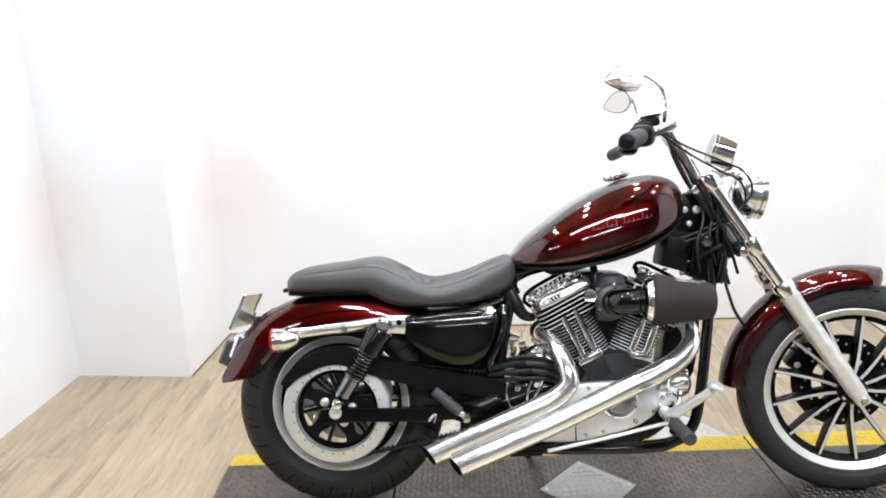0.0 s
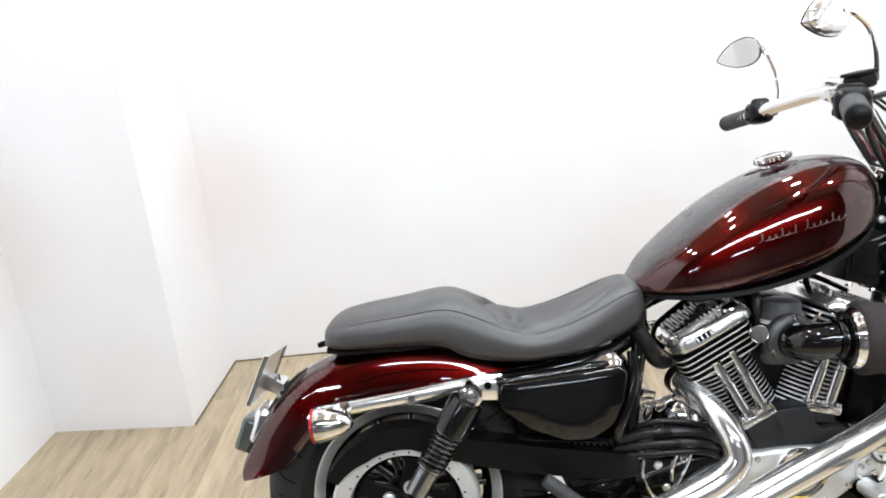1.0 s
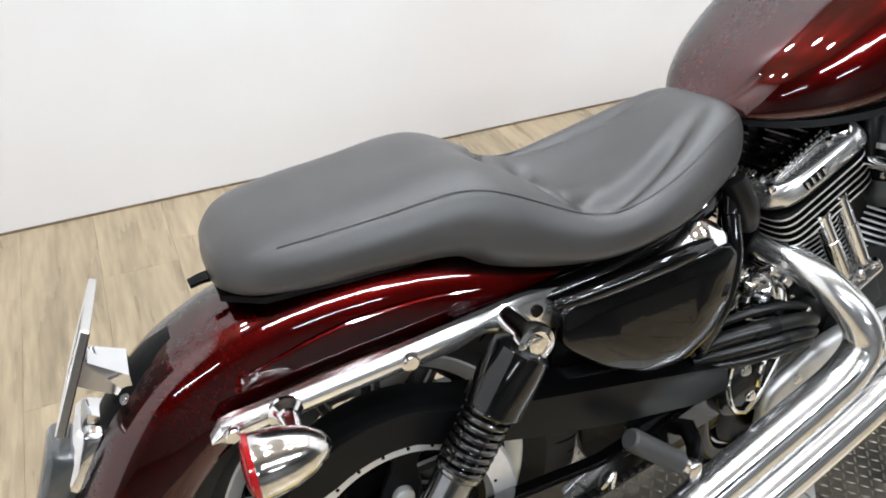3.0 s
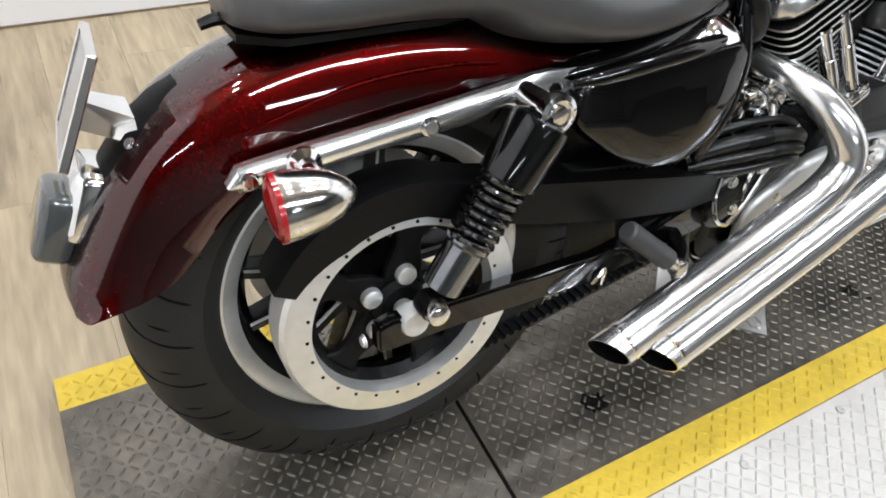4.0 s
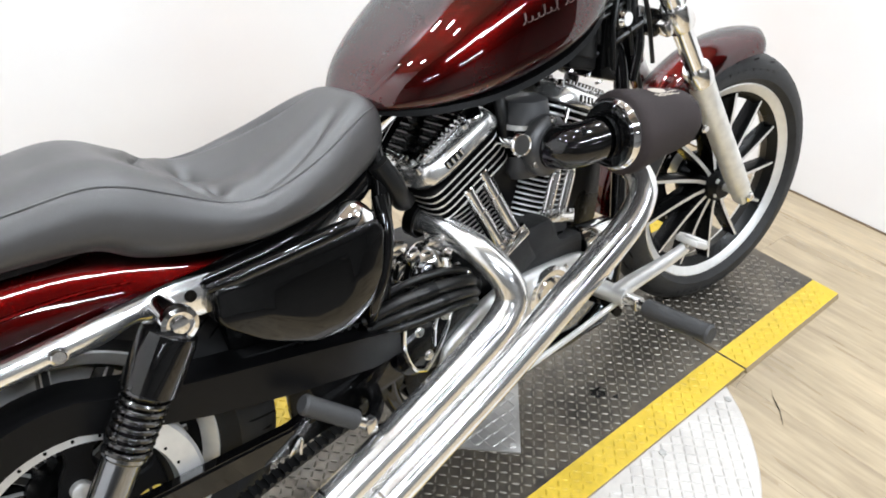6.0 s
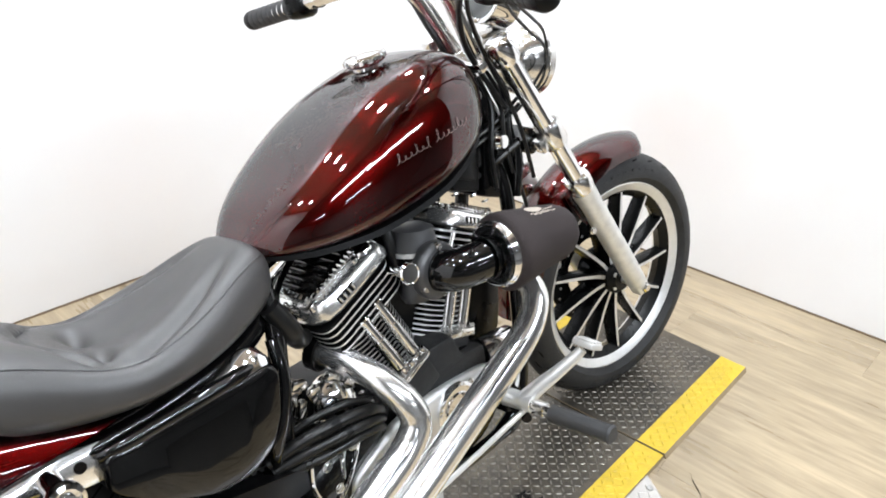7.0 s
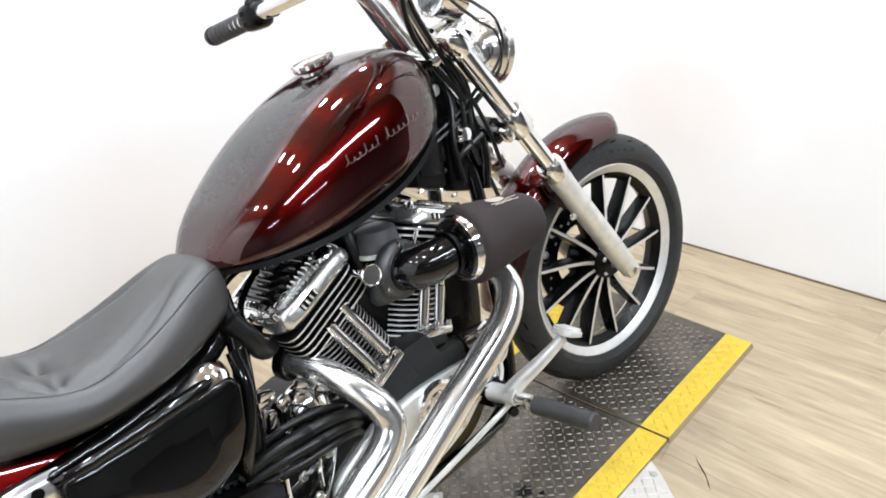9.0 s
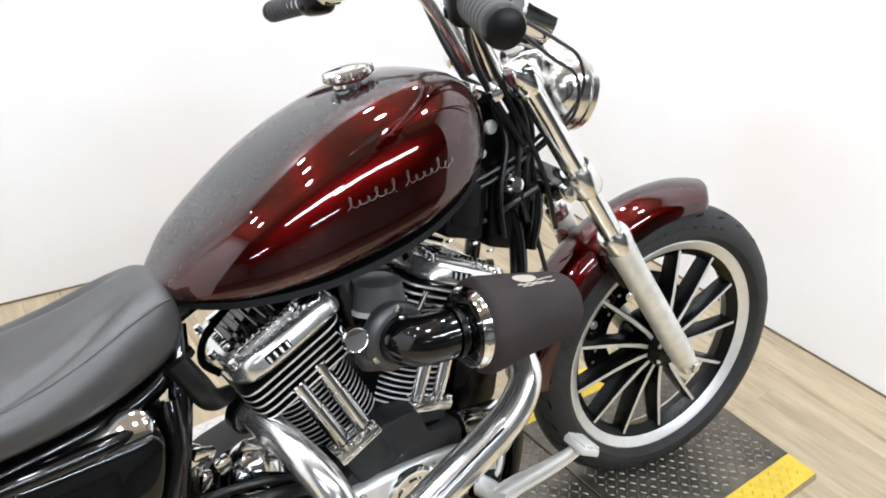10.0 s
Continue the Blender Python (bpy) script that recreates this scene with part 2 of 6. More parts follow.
def loft(bm, rings, closed=True, caps=True):
    rows = [[bm.verts.new(p) for p in r] for r in rings]
    k = len(rows[0])
    for a, b in zip(rows, rows[1:]):
        for i in range(k if closed else k - 1):
            bm.faces.new((a[i], a[(i + 1) % k], b[(i + 1) % k], b[i]))
    if caps and closed:
        bm.faces.new(rows[0][::-1])
        bm.faces.new(rows[-1])
    return rows


def tube(bm, pts, r, seg=12, n=6, caps=True, smooth=True, flat=1.0):
    """A round bar along points; r is one radius or one for each point."""
    rs = r if isinstance(r, (list, tuple)) else [r] * len(pts)
    rows = [(*p, q) for p, q in zip(pts, rs)]
    line = smooth_line(rows, n) if smooth and len(pts) > 2 else [np.array(p, float) for p in rows]
    pos = [Vector(p[:3]) for p in line]
    rings, side = [], None
    for i, p in enumerate(pos):
        d = (pos[min(i + 1, len(pos) - 1)] - pos[max(i - 1, 0)]).normalized()
        if side is None:
            side = d.cross(V(0, 0, 1) if abs(d.z) < 0.9 else V(1, 0, 0)).normalized()
        side = (side - d * side.dot(d)).normalized()
        up = d.cross(side)
        q = line[i][3]
        rings.append([p + side * (q * math.cos(2 * math.pi * k / seg)) + up * (q * flat * math.sin(2 * math.pi * k / seg)) for k in range(seg)])
    loft(bm, rings, True, caps)
    return bm


def bar(p0, p1, r, r2=None, seg=16):
    bm = bmesh.new()
    tube(bm, [p0, p1], [r, r if r2 is None else r2], seg)
    return bm


def lathe(bm, profile, m=Matrix(), seg=48, closed=False):
    """Turns (radius, height) round the local z axis."""
    rings = []
    for r, h in profile:
        rings.append([m @ V(r * math.cos(2 * math.pi * k / seg), r * math.sin(2 * math.pi * k / seg), h) for k in range(seg)])
    if closed:
        rings.append(rings[0])
        rows = [[bm.verts.new(p) for p in r] for r in rings[:-1]]
        rows.append(rows[0])
        for a, b in zip(rows, rows[1:]):
            for i in range(seg):
                bm.faces.new((a[i], a[(i + 1) % seg], b[(i + 1) % seg], b[i]))
    else:
        loft(bm, rings, True, profile[0][0] > 1e-6 or profile[-1][0] > 1e-6)
    bmesh.ops.remove_doubles(bm, verts=bm.verts, dist=1e-6)
    return bm


def aim(at, way, turn=0):
    """The pose whose z axis points along way."""
    return Matrix.Translation(at) @ Vector(way).to_track_quat("Z", "Y").to_matrix().to_4x4() @ pose(0, 0, 0, 0, 0, turn)


def turned(profile, at, way, seg=32, closed=False):
    return lathe(bmesh.new(), profile, aim(at, way), seg, closed)


def box(bm, size, m=Matrix(), bevel=0.0, seg=2):
    made = bmesh.ops.create_cube(bm, size=1.0, matrix=m @ Matrix.Diagonal((*size, 1)))
    if bevel:
        es = {e for v in made["verts"] for e in v.link_edges}
        bmesh.ops.bevel(bm, geom=list(es), offset=bevel, segments=seg, affect="EDGES", profile=0.5)
    return bm


def slab(bm, outline, y0, y1, bevel=0.0, seg=2):
    """A plate with an (x, z) outline between two depths y0 and y1."""
    a, b = [bm.verts.new((x, y0, z)) for x, z in outline], [bm.verts.new((x, y1, z)) for x, z in outline]
    k, fs = len(a), []
    fs.append(bm.faces.new(a))
    fs.append(bm.faces.new(b[::-1]))
    for i in range(k):
        fs.append(bm.faces.new((a[i], b[i], b[(i + 1) % k], a[(i + 1) % k])))
    if bevel:
        es = set(fs[0].edges) | set(fs[1].edges)
        bmesh.ops.recalc_face_normals(bm, faces=bm.faces)
        bmesh.ops.bevel(bm, geom=list(es), offset=bevel, segments=seg, affect="EDGES", profile=0.5)
    return bm


def rounded(outline, n=5, tight=0.35):
    """Rounds the corners of an (x, z) outline."""
    out, k = [], len(outline)
    for i in range(k):
        a, b, c = (np.array(outline[j % k], float) for j in (i - 1, i, i + 1))
        p, q = b + (a - b) * tight, b + (c - b) * tight
        for j in range(n + 1):
            s = j / n
            out.append(tuple((1 - s) ** 2 * p + 2 * s * (1 - s) * b + s * s * q))
    return out


def interp(x, table):
    xs = [a[0] for a in table]
    return [float(np.interp(x, xs, [a[i] for a in table])) for i in range(1, len(table[0]))]


def bolt(name, at, way, r, mat, parent, h=None):
    h = r * 0.7 if h is None else h
    return part(name, turned([(r * 1.25, 0), (r * 1.25, h * 0.25), (r, h * 0.3), (r, h * 0.85), (r * 0.85, h), (0.0, h)], at, way, 14), mat, parent)


# ---- the room ----
def empty(name):
    return new(name, None)


def wall(name, corners, thick, z0, z1, mat, label):
    """A straight wall from one floor point to another, its thickness on its far side."""
    (x0, y0), (x1, y1) = corners
    d = V(x1 - x0, y1 - y0, 0)
    n = V(-d.y, d.x, 0).normalized() * thick
    bm = bmesh.new()
    ring = [V(x0, y0, 0), V(x1, y1, 0), V(x1, y1, 0) + n, V(x0, y0, 0) + n]
    loft(bm, [[p + V(0, 0, z0) for p in ring], [p + V(0, 0, z1) for p in ring]])
    return tagged(part(name, bm, mat, None, label), kind="structure", category="wall")


FLOOR, DECK = -0.002, 0.012
WHITE = "smooth white painted wall, faint warm glow put into its colour"
BACK_L, BACK_R = (-0.785, 1.448), (2.346, 1.492)
RIGHT_F = (2.31, -1.2)
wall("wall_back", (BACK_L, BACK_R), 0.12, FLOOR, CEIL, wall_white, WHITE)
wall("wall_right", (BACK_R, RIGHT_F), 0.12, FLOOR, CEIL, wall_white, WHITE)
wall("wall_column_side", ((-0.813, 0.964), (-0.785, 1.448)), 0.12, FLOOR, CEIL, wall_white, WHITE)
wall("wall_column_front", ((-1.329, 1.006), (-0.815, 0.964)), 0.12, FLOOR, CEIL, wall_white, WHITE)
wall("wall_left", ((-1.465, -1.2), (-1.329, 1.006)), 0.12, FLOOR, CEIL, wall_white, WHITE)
# the darker hall in front of the booth, behind the camera: unseen, its dark tones set for the bike's reflections
HALL = "plain grey wall of the unseen hall"
wall("wall_hall_left_return", ((-4.5, -1.2), (-1.467, -1.2)), 0.12, FLOOR, CEIL, hall_grey, HALL)
wall("wall_hall_right_return", ((2.312, -1.2), (5.5, -1.2)), 0.12, FLOOR, CEIL, hall_grey, HALL)
wall("wall_hall_left", ((-4.5, -7.0), (-4.5, -1.2)), 0.12, FLOOR, CEIL, hall_grey, HALL)
wall("wall_hall_right", ((5.5, -1.2), (5.5, -7.0)), 0.12, FLOOR, CEIL, hall_grey, HALL)
wall("wall_hall_front", ((5.5, -7.0), (-4.5, -7.0)), 0.12, FLOOR, CEIL, hall_grey, HALL)
bm = bmesh.new()
box(bm, (10.3, 6.0, 0.1), pose(0.5, -4.15, CEIL + 0.06))
tagged(part("ceiling_hall", bm, hall_ceiling, None, "plain dark ceiling of the unseen hall"), kind="structure", category="ceiling")
bm = bmesh.new()
box(bm, (10.3, 6.0, 0.1), pose(0.5, -4.15, FLOOR - 0.062))
tagged(part("floor_hall", bm, hall_concrete, None, "plain dark concrete floor of the unseen hall, toned for reflections"), kind="structure", category="floor")
bm = bmesh.new()
box(bm, (4.6, 3.19, 0.1), pose(0.6, 0.395, CEIL + 0.052))
tagged(part("ceiling", bm, ceiling_tan, None, "plain tan painted ceiling"), kind="structure", category="ceiling")
bm = bmesh.new()
box(bm, (4.6, 3.99, 0.1), pose(0.6, -0.005, FLOOR - 0.062))
floor = tagged(part("floor", bm, joint_wood, None, "pale oak plank floor, worn and scuffed"), kind="structure", category="floor")


def shadow_gap(name, a, b):
    """A thin dark joint between floor and wall."""
    (x0, y0), (x1, y1) = a, b
    d = V(x1 - x0, y1 - y0, 0).normalized()
    n = V(d.y, -d.x, 0) * 0.005
    bm = bmesh.new()
    ring = [V(x0, y0, 0), V(x1, y1, 0), V(x1, y1, 0) + n, V(x0, y0, 0) + n]
    loft(bm, [[p + V(0, 0, FLOOR) for p in ring], [p + V(0, 0, FLOOR + 0.005) for p in ring]])
    tagged(part(name, bm, joint_dirt, None, "thin dirty brown joint along the wall base"), kind="structure", category="trim")


shadow_gap("trim_back", BACK_L, BACK_R)
shadow_gap("trim_right", BACK_R, RIGHT_F)
shadow_gap("trim_column", (-0.813, 0.967), (-0.785, 1.445))


def tube_lamp(x, y, power):
    """A slim ceiling batten with its tube, and the light that it gives."""
    lamp = tagged(empty("batten_lamp"), "slim white ceiling batten lamp with glowing tube, out of view; hall pair added as fill", "lamp", "ceiling battens")
    lamp.matrix_basis = pose(x, y, CEIL)
    bm = bmesh.new()
    box(bm, (1.5, 0.2, 0.045), pose(0, 0, -0.0225), 0.006)
    part("housing", bm, lamp_housing, lamp)
    li = bpy.data.lights.new("tube_light", "AREA")
    li.shape, li.size, li.size_y, li.energy, li.color = "RECTANGLE", 1.45, 0.028, power / 2, LAMP_TINT
    for dy in (-0.07, 0.07):
        o = new("tube_light", li)
        o.parent, o.matrix_basis = lamp, pose(0, dy, -0.05)


def spot_lamp(x, y):
    lamp = tagged(empty("ceiling_spot"), "small round white ceiling lamp, lit", "lamp", "round ceiling lamps")
    lamp.matrix_basis = pose(x, y, CEIL)
    part("housing", turned([(0.0, 0), (0.085, 0), (0.085, -0.02), (0.07, -0.028), (0.0, -0.028)], V(0, 0, 0), V(0, 0, 1), 24), lamp_housing, lamp)
    li = bpy.data.lights.new("spot_light", "AREA")
    li.shape, li.size, li.energy, li.color = "DISK", 0.13, SPOT_POWER, LAMP_TINT
    o = new("spot_light", li)
    o.parent, o.matrix_basis = lamp, pose(0, 0, -0.034)


for x, y in TUBES:
    tube_lamp(x, y, TUBE_POWER)
for x, y in HALL_FILL_TUBES:
    tube_lamp(x, y, HALL_FILL_POWER)
for x, y in SPOTS:
    spot_lamp(x, y)


# ---- the turntable and its platform ----
def near_out(x):
    return -0.285 + 0.0283 * x


def near_in(x):
    return -0.2146 + 0.0308 * x


def far_in(x):
    return 0.2253 + 0.0196 * x


def far_out(x):
    return 0.2949 + 0.0322 * x


def lugs(bm, cells, z, height=0.002, long=0.0082, wide=0.0025, pitch=0.0168, turn=0.0, keep=None, mats=None):
    """Raised tread lugs, alternating in direction over a square grid."""
    (x0, x1), (y0, y1) = cells
    ca, sa = math.cos(turn), math.sin(turn)
    ni, nj = int((x1 - x0) / pitch), int((y1 - y0) / pitch)
    for i in range(ni):
        for j in range(nj):
            x, y = x0 + (i + 0.5) * pitch, y0 + (j + 0.5) * pitch
            if keep and not keep(x, y):
                continue
            a = turn + (math.pi / 4 if (i + j) % 2 else -math.pi / 4)
            c, s = math.cos(a), math.sin(a)
            pts = [(-long, 0, 0), (-long * 0.5, -wide, 0), (long * 0.5, -wide, 0), (long, 0, 0), (long * 0.5, wide, 0), (-long * 0.5, wide, 0),
                   (-long * 0.6, 0, height), (long * 0.6, 0, height)]
            vs = [bm.verts.new((x + c * u - s * v, y + s * u + c * v, z + w)) for u, v, w in pts]
            mi = mats(x, y) if mats else 0
            for f in ((0, 1, 6), (1, 2, 7, 6), (2, 3, 7), (3, 4, 7), (4, 5, 6, 7), (5, 0, 6)):
                bm.faces.new([vs[k] for k in f]).material_index = mi


def quad(bm, pts, z, mi):
    bm.faces.new([bm.verts.new((x, y, z)) for x, y in pts]).material_index = mi


platform = tagged(empty("turntable_platform"), "dark tread-plate bike platform with yellow edge stripes, scuffed and oily", "platform")
STATIONS = [(-0.427, 0.142), (0.150, 1.368), (1.375, 1.862)]
for x, k in ((0.146, 0.0), (1.3715, -0.05)):
    bm = bmesh.new()
    loft(bm, [[V(x - 0.012 + k * (y + 0.2), y, z), V(x + 0.012 + k * (y + 0.2), y, z), V(x + 0.012 + k * (y + 0.2), y, FLOOR + 0.0015), V(x - 0.012 + k * (y + 0.2), y, FLOOR + 0.0015)] for y, z in ((near_out(x) + 0.002, DECK - 0.004), (far_out(x) - 0.002, DECK - 0.004))])
    part("section_joint", bm, gap_dark, platform)
for n, (xa, xb) in enumerate(STATIONS):
    bm = bmesh.new()
    lines = (near_out, near_in, far_in, far_out)

    def edge(i, line):
        x = (xa, xb)[i]
        if n == 2 and i == 1:
            x = 1.863 + 0.024 * (line(1.87) + 0.2)
        if n == 1 and i == 1 or n == 2 and i == 0:
            x -= 0.05 * (line(x) + 0.2)
        return (x, line(x))
    for k, mi in ((0, 1), (1, 0), (2, 1)):
        quad(bm, [edge(0, lines[k]), edge(1, lines[k]), edge(1, lines[k + 1]), edge(0, lines[k + 1])], DECK, mi)
    rim_pts = [edge(0, near_out), edge(1, near_out), edge(1, far_out), edge(0, far_out)]
    out = 0.006 if n == 2 else 0.0
    lo = [bm.verts.new((x, y - (out if k < 2 else 0.0), FLOOR - 0.001)) for k, (x, y) in enumerate(rim_pts)]
    hi = [bm.verts.new((x, y, DECK)) for x, y in rim_pts]
    for i in range(4):
        bm.faces.new((lo[i], lo[(i + 1) % 4], hi[(i + 1) % 4], hi[i])).material_index = 2
    deck = part("deck_section", bm, [mat_black, yellow, joint_wood], platform, "tread plate with yellow edges")
    bm = bmesh.new()
    lugs(bm, ((xa + 0.006, xb - 0.004), (-0.30, 0.40)), DECK + 0.0002, turn=0.03,
         keep=lambda x, y: near_out(x) + 0.010 < y < far_out(x) - 0.010 and abs(y - near_in(x)) > 0.009 and abs(y - far_in(x)) > 0.009 and not (n == 2 and x > 1.84),
         mats=lambda x, y: 1 if y < near_in(x) or y > far_in(x) else 0)
    tagged(part("tread_pattern", bm, [lug_worn_lit, yellow], deck), kind="stuff")

disc = tagged(empty("turntable_disc"), "round pale grey tread-plate turntable set in the floor", "turntable")
DISC = V(0.760, 0.060, 0)
bm = bmesh.new()
lathe(bm, [(0.0, FLOOR + 0.006), (0.613, FLOOR + 0.006), (0.617, FLOOR + 0.003), (0.617, FLOOR - 0.002)], Matrix.Translation(DISC), 96)
disc_top = part("disc_plate", bm, disc_white, disc)
bm = bmesh.new()
lugs(bm, ((0.12, 1.40), (-0.58, 0.70)), FLOOR + 0.0062, turn=0.03, long=0.011,
     keep=lambda x, y: (x - DISC.x) ** 2 + (y - DISC.y) ** 2 < 0.602 ** 2 and not near_out(x) - 0.01 < y < far_out(x) + 0.01)
tagged(part("tread_pattern", bm, disc_white, disc_top), kind="stuff")
for x, y in ((1.258, -0.275), (1.008, -0.280), (0.772, -0.287), (0.528, -0.296), (0.985, -0.475), (0.572, -0.482), (0.30, -0.295)):
    part("floor_screw", turned([(0.0085, 0), (0.0075, 0.003), (0.003, 0.0035), (0.0, 0.001)], V(x, y, FLOOR + 0.006), V(0, 0, 1), 12), bare_tread, disc)

hatch = tagged(empty("access_plate"), "square bare tread-plate cover screwed to the platform", "cover plate")
hatch.matrix_basis = pose(0.754, 0.041, DECK + 0.003, 0, 0, 47.5)
bm = bmesh.new()
box(bm, (0.215, 0.215, 0.004), pose(0, 0, 0.0), 0.0012)
top = part("plate", bm, bare_tread, hatch)
bm = bmesh.new()
lugs(bm, ((-0.1, 0.1), (-0.1, 0.1)), 0.0021, turn=0.0, long=0.011)
tagged(part("tread_pattern", bm, bare_tread, top), kind="stuff")
for x in (-0.092, 0.092):
    for y in (-0.092, 0.092):
        bolt("screw", V(x, y, 0.002), V(0, 0, 1), 0.005, alloy, hatch)


def stain(x, y, r, seed, z=DECK + 0.0006):
    rnd = random.Random(seed)
    bm = bmesh.new()
    n = 26
    ring = [bm.verts.new((x + r * (0.55 + 0.6 * rnd.random()) * math.cos(2 * math.pi * k / n), y + 0.75 * r * (0.55 + 0.6 * rnd.random()) * math.sin(2 * math.pi * k / n), z)) for k in range(n)]
    mid = bm.verts.new((x, y, z + 0.0008))
    for k in range(n):
        bm.faces.new((ring[k], ring[(k + 1) % n], mid))
    return tagged(part("oil_stain", bm, oil_stain, None, "dark wet oil spot on the tread plate"), category="stain", kind="structure")


stain(0.359, -0.100, 0.030, 1)
stain(1.024, -0.088, 0.024, 2)
stain(1.047, -0.122, 0.010, 5)


def scuff(pts, w, name="floor_scuff"):
    bm = bmesh.new()
    rnd = random.Random(7)
    L, R = [], []
    for i, (x, y) in enumerate(pts):
        q = w * (0.4 + rnd.random()) * (0.3 if i in (0, len(pts) - 1) else 1)
        L.append(bm.verts.new((x - q, y - q * 0.4, FLOOR + 0.0012)))
        R.append(bm.verts.new((x + q, y + q * 0.4, FLOOR + 0.0012)))
    for i in range(len(pts) - 1):
        bm.faces.new((L[i], R[i], R[i + 1], L[i + 1]))
    return tagged(part(name, bm, gap_dark, None, "dark gouge in the oak floor"), category="scuff", kind="structure")


scuff([(1.376, -0.316), (1.358, -0.330), (1.342, -0.350), (1.328, -0.366), (1.312, -0.378), (1.296, -0.392)], 0.0035)
scuff([(1.384, -0.250), (1.352, -0.254), (1.322, -0.260), (1.300, -0.267)], 0.0018)
scuff([(1.107, -0.545), (1.117, -0.560), (1.116, -0.575), (1.098, -0.595)], 0.0016)


# ---- the motorcycle: x ahead, y to its left, z up, leaning on its stand ----
LEAN = 12.0
bike = tagged(empty("motorcycle"), "dark cherry red cruiser motorcycle with chrome engine, leaning on its stand", "motorcycle")
bike.matrix_basis = pose(0, 0, 0, -LEAN, 0, 0)


# wheels -------------------------------------------------------------
def tyre_mesh(R, half, bead, groove, seg, mat, name, parent):
    """A tyre round the y axis; groove(angle, across) gives the depth of the tread."""
    k = 30
    prof = []
    for i in range(k + 1):
        s = -1 + 2 * i / k
        a = s * 1.75
        y, r = half * math.sin(a), R - half * 0.98 + half * 0.98 * math.cos(a)
        prof.append((y, r, s))
    prof = [(-half * 0.62, bead, -2)] + prof + [(half * 0.62, bead, 2)]
    bm = bmesh.new()
    rings = []
    for j in range(seg):
        t = 2 * math.pi * j / seg
        ring = []
        for y, r, s in prof:
            d = groove(t, s) if abs(s) <= 1 else 0.0
            q = r - d
            ring.append(V(q * math.cos(t), y, q * math.sin(t)))
        rings.append(ring)
    rows = [[bm.verts.new(p) for p in r] for r in rings]
    for j in range(seg):
        a, b = rows[j], rows[(j + 1) % seg]
        for i in range(len(prof)):
            f = bm.faces.new((a[i], a[(i + 1) % len(prof)], b[(i + 1) % len(prof)], b[i]))
            k2 = (i + 1) % len(prof)
            s = (prof[i][2] + prof[k2][2]) / 2
            if abs(s) < 0.8 and groove(2 * math.pi * (j + 0.5) / seg, s) > 0:
                f.material_index = 1
    return part(name, bm, [mat, gap_dark], parent, "black rubber tyre with worn tread", sharp=0.45)


def no_groove(t, s):
    return 0.0


def tread(R, half, paths, count, parent):
    """Tread grooves as dark strips on the tyre's skin, their shade put into the colour; a path runs through (turn,
    across).
    """
    bm = bmesh.new()
    for k in range(count):
        for path in paths:
            pts = []
            for da, s in path:
                t, a = 2 * math.pi * (k + da) / count, s * 1.75
                sink = 0.0016 if half > 0.06 else 0.0030
                r = R - half * 0.98 + half * 0.98 * math.cos(a) - sink * max(0.0, math.cos(a))
                pts.append(V(r * math.cos(t), (half - sink) * math.sin(a), r * math.sin(t)))
            tube(bm, pts, [0.0016] + [0.0027 if half > 0.06 else 0.0036] * (len(pts) - 2) + [0.0016], 6, 3)
    return tagged(part("tread_pattern", bm, gap_dark, parent), kind="stuff")


REAR_TREAD = [[(0.0, q * 0.06), (0.35, q * 0.16), (0.66, q * 0.36), (0.86, q * 0.60), (0.96, q * 0.80), (1.0, q * 0.90)] for q in (-1, 1)] + [[(0.42, q * 0.42), (0.52, q * 0.60), (0.58, q * 0.78)] for q in (-1, 1)]
FRONT_TREAD = [[(0.5 * (q > 0) + a, q * b) for a, b in ((0.0, 0.08), (0.12, 0.22), (0.42, 0.27), (0.55, 0.44), (0.86, 0.50), (0.98, 0.70))] for q in (-1, 1)]


def wheel_spoke(r0, r1, w0, w1, name, parent, bend=0.0, bright=False):
    """A cast spoke: dark flanks with a bright machined ridge, from the hub out along +x, with its broad side along the axle (y)."""
    bm = bmesh.new()
    rings = []
    for i in range(7):
        s = i / 6
        r = r0 + (r1 - r0) * s
        w = w0 + (w1 - w0) * s
        y = 0.025 * (1 - s) + 0.018 * s
        z = bend * math.sin(math.pi * s ** 0.7)
        wi = w * 1.4
        rings.append([V(r, -y, z - w * 0.46), V(r, -y, z + w * 0.46), V(r, -y * 0.82, z + wi * 0.5), V(r, y, z + wi * 0.5), V(r, y, z - wi * 0.5), V(r, -y * 0.8, z - wi * 0.5)])
    loft(bm, rings)
    for f in bm.faces:
        f.material_index = 0
    bm.normal_update()
    bmesh.ops.recalc_face_normals(bm, faces=bm.faces)
    for f in bm.faces:
        if f.normal.y < -0.3:
            f.material_index = (0 if bright else 1) if f.normal.y > -0.95 else 2
    return part(name, bm, [black_satin, alloy, alloy_matt if bright else spoke_face], parent)


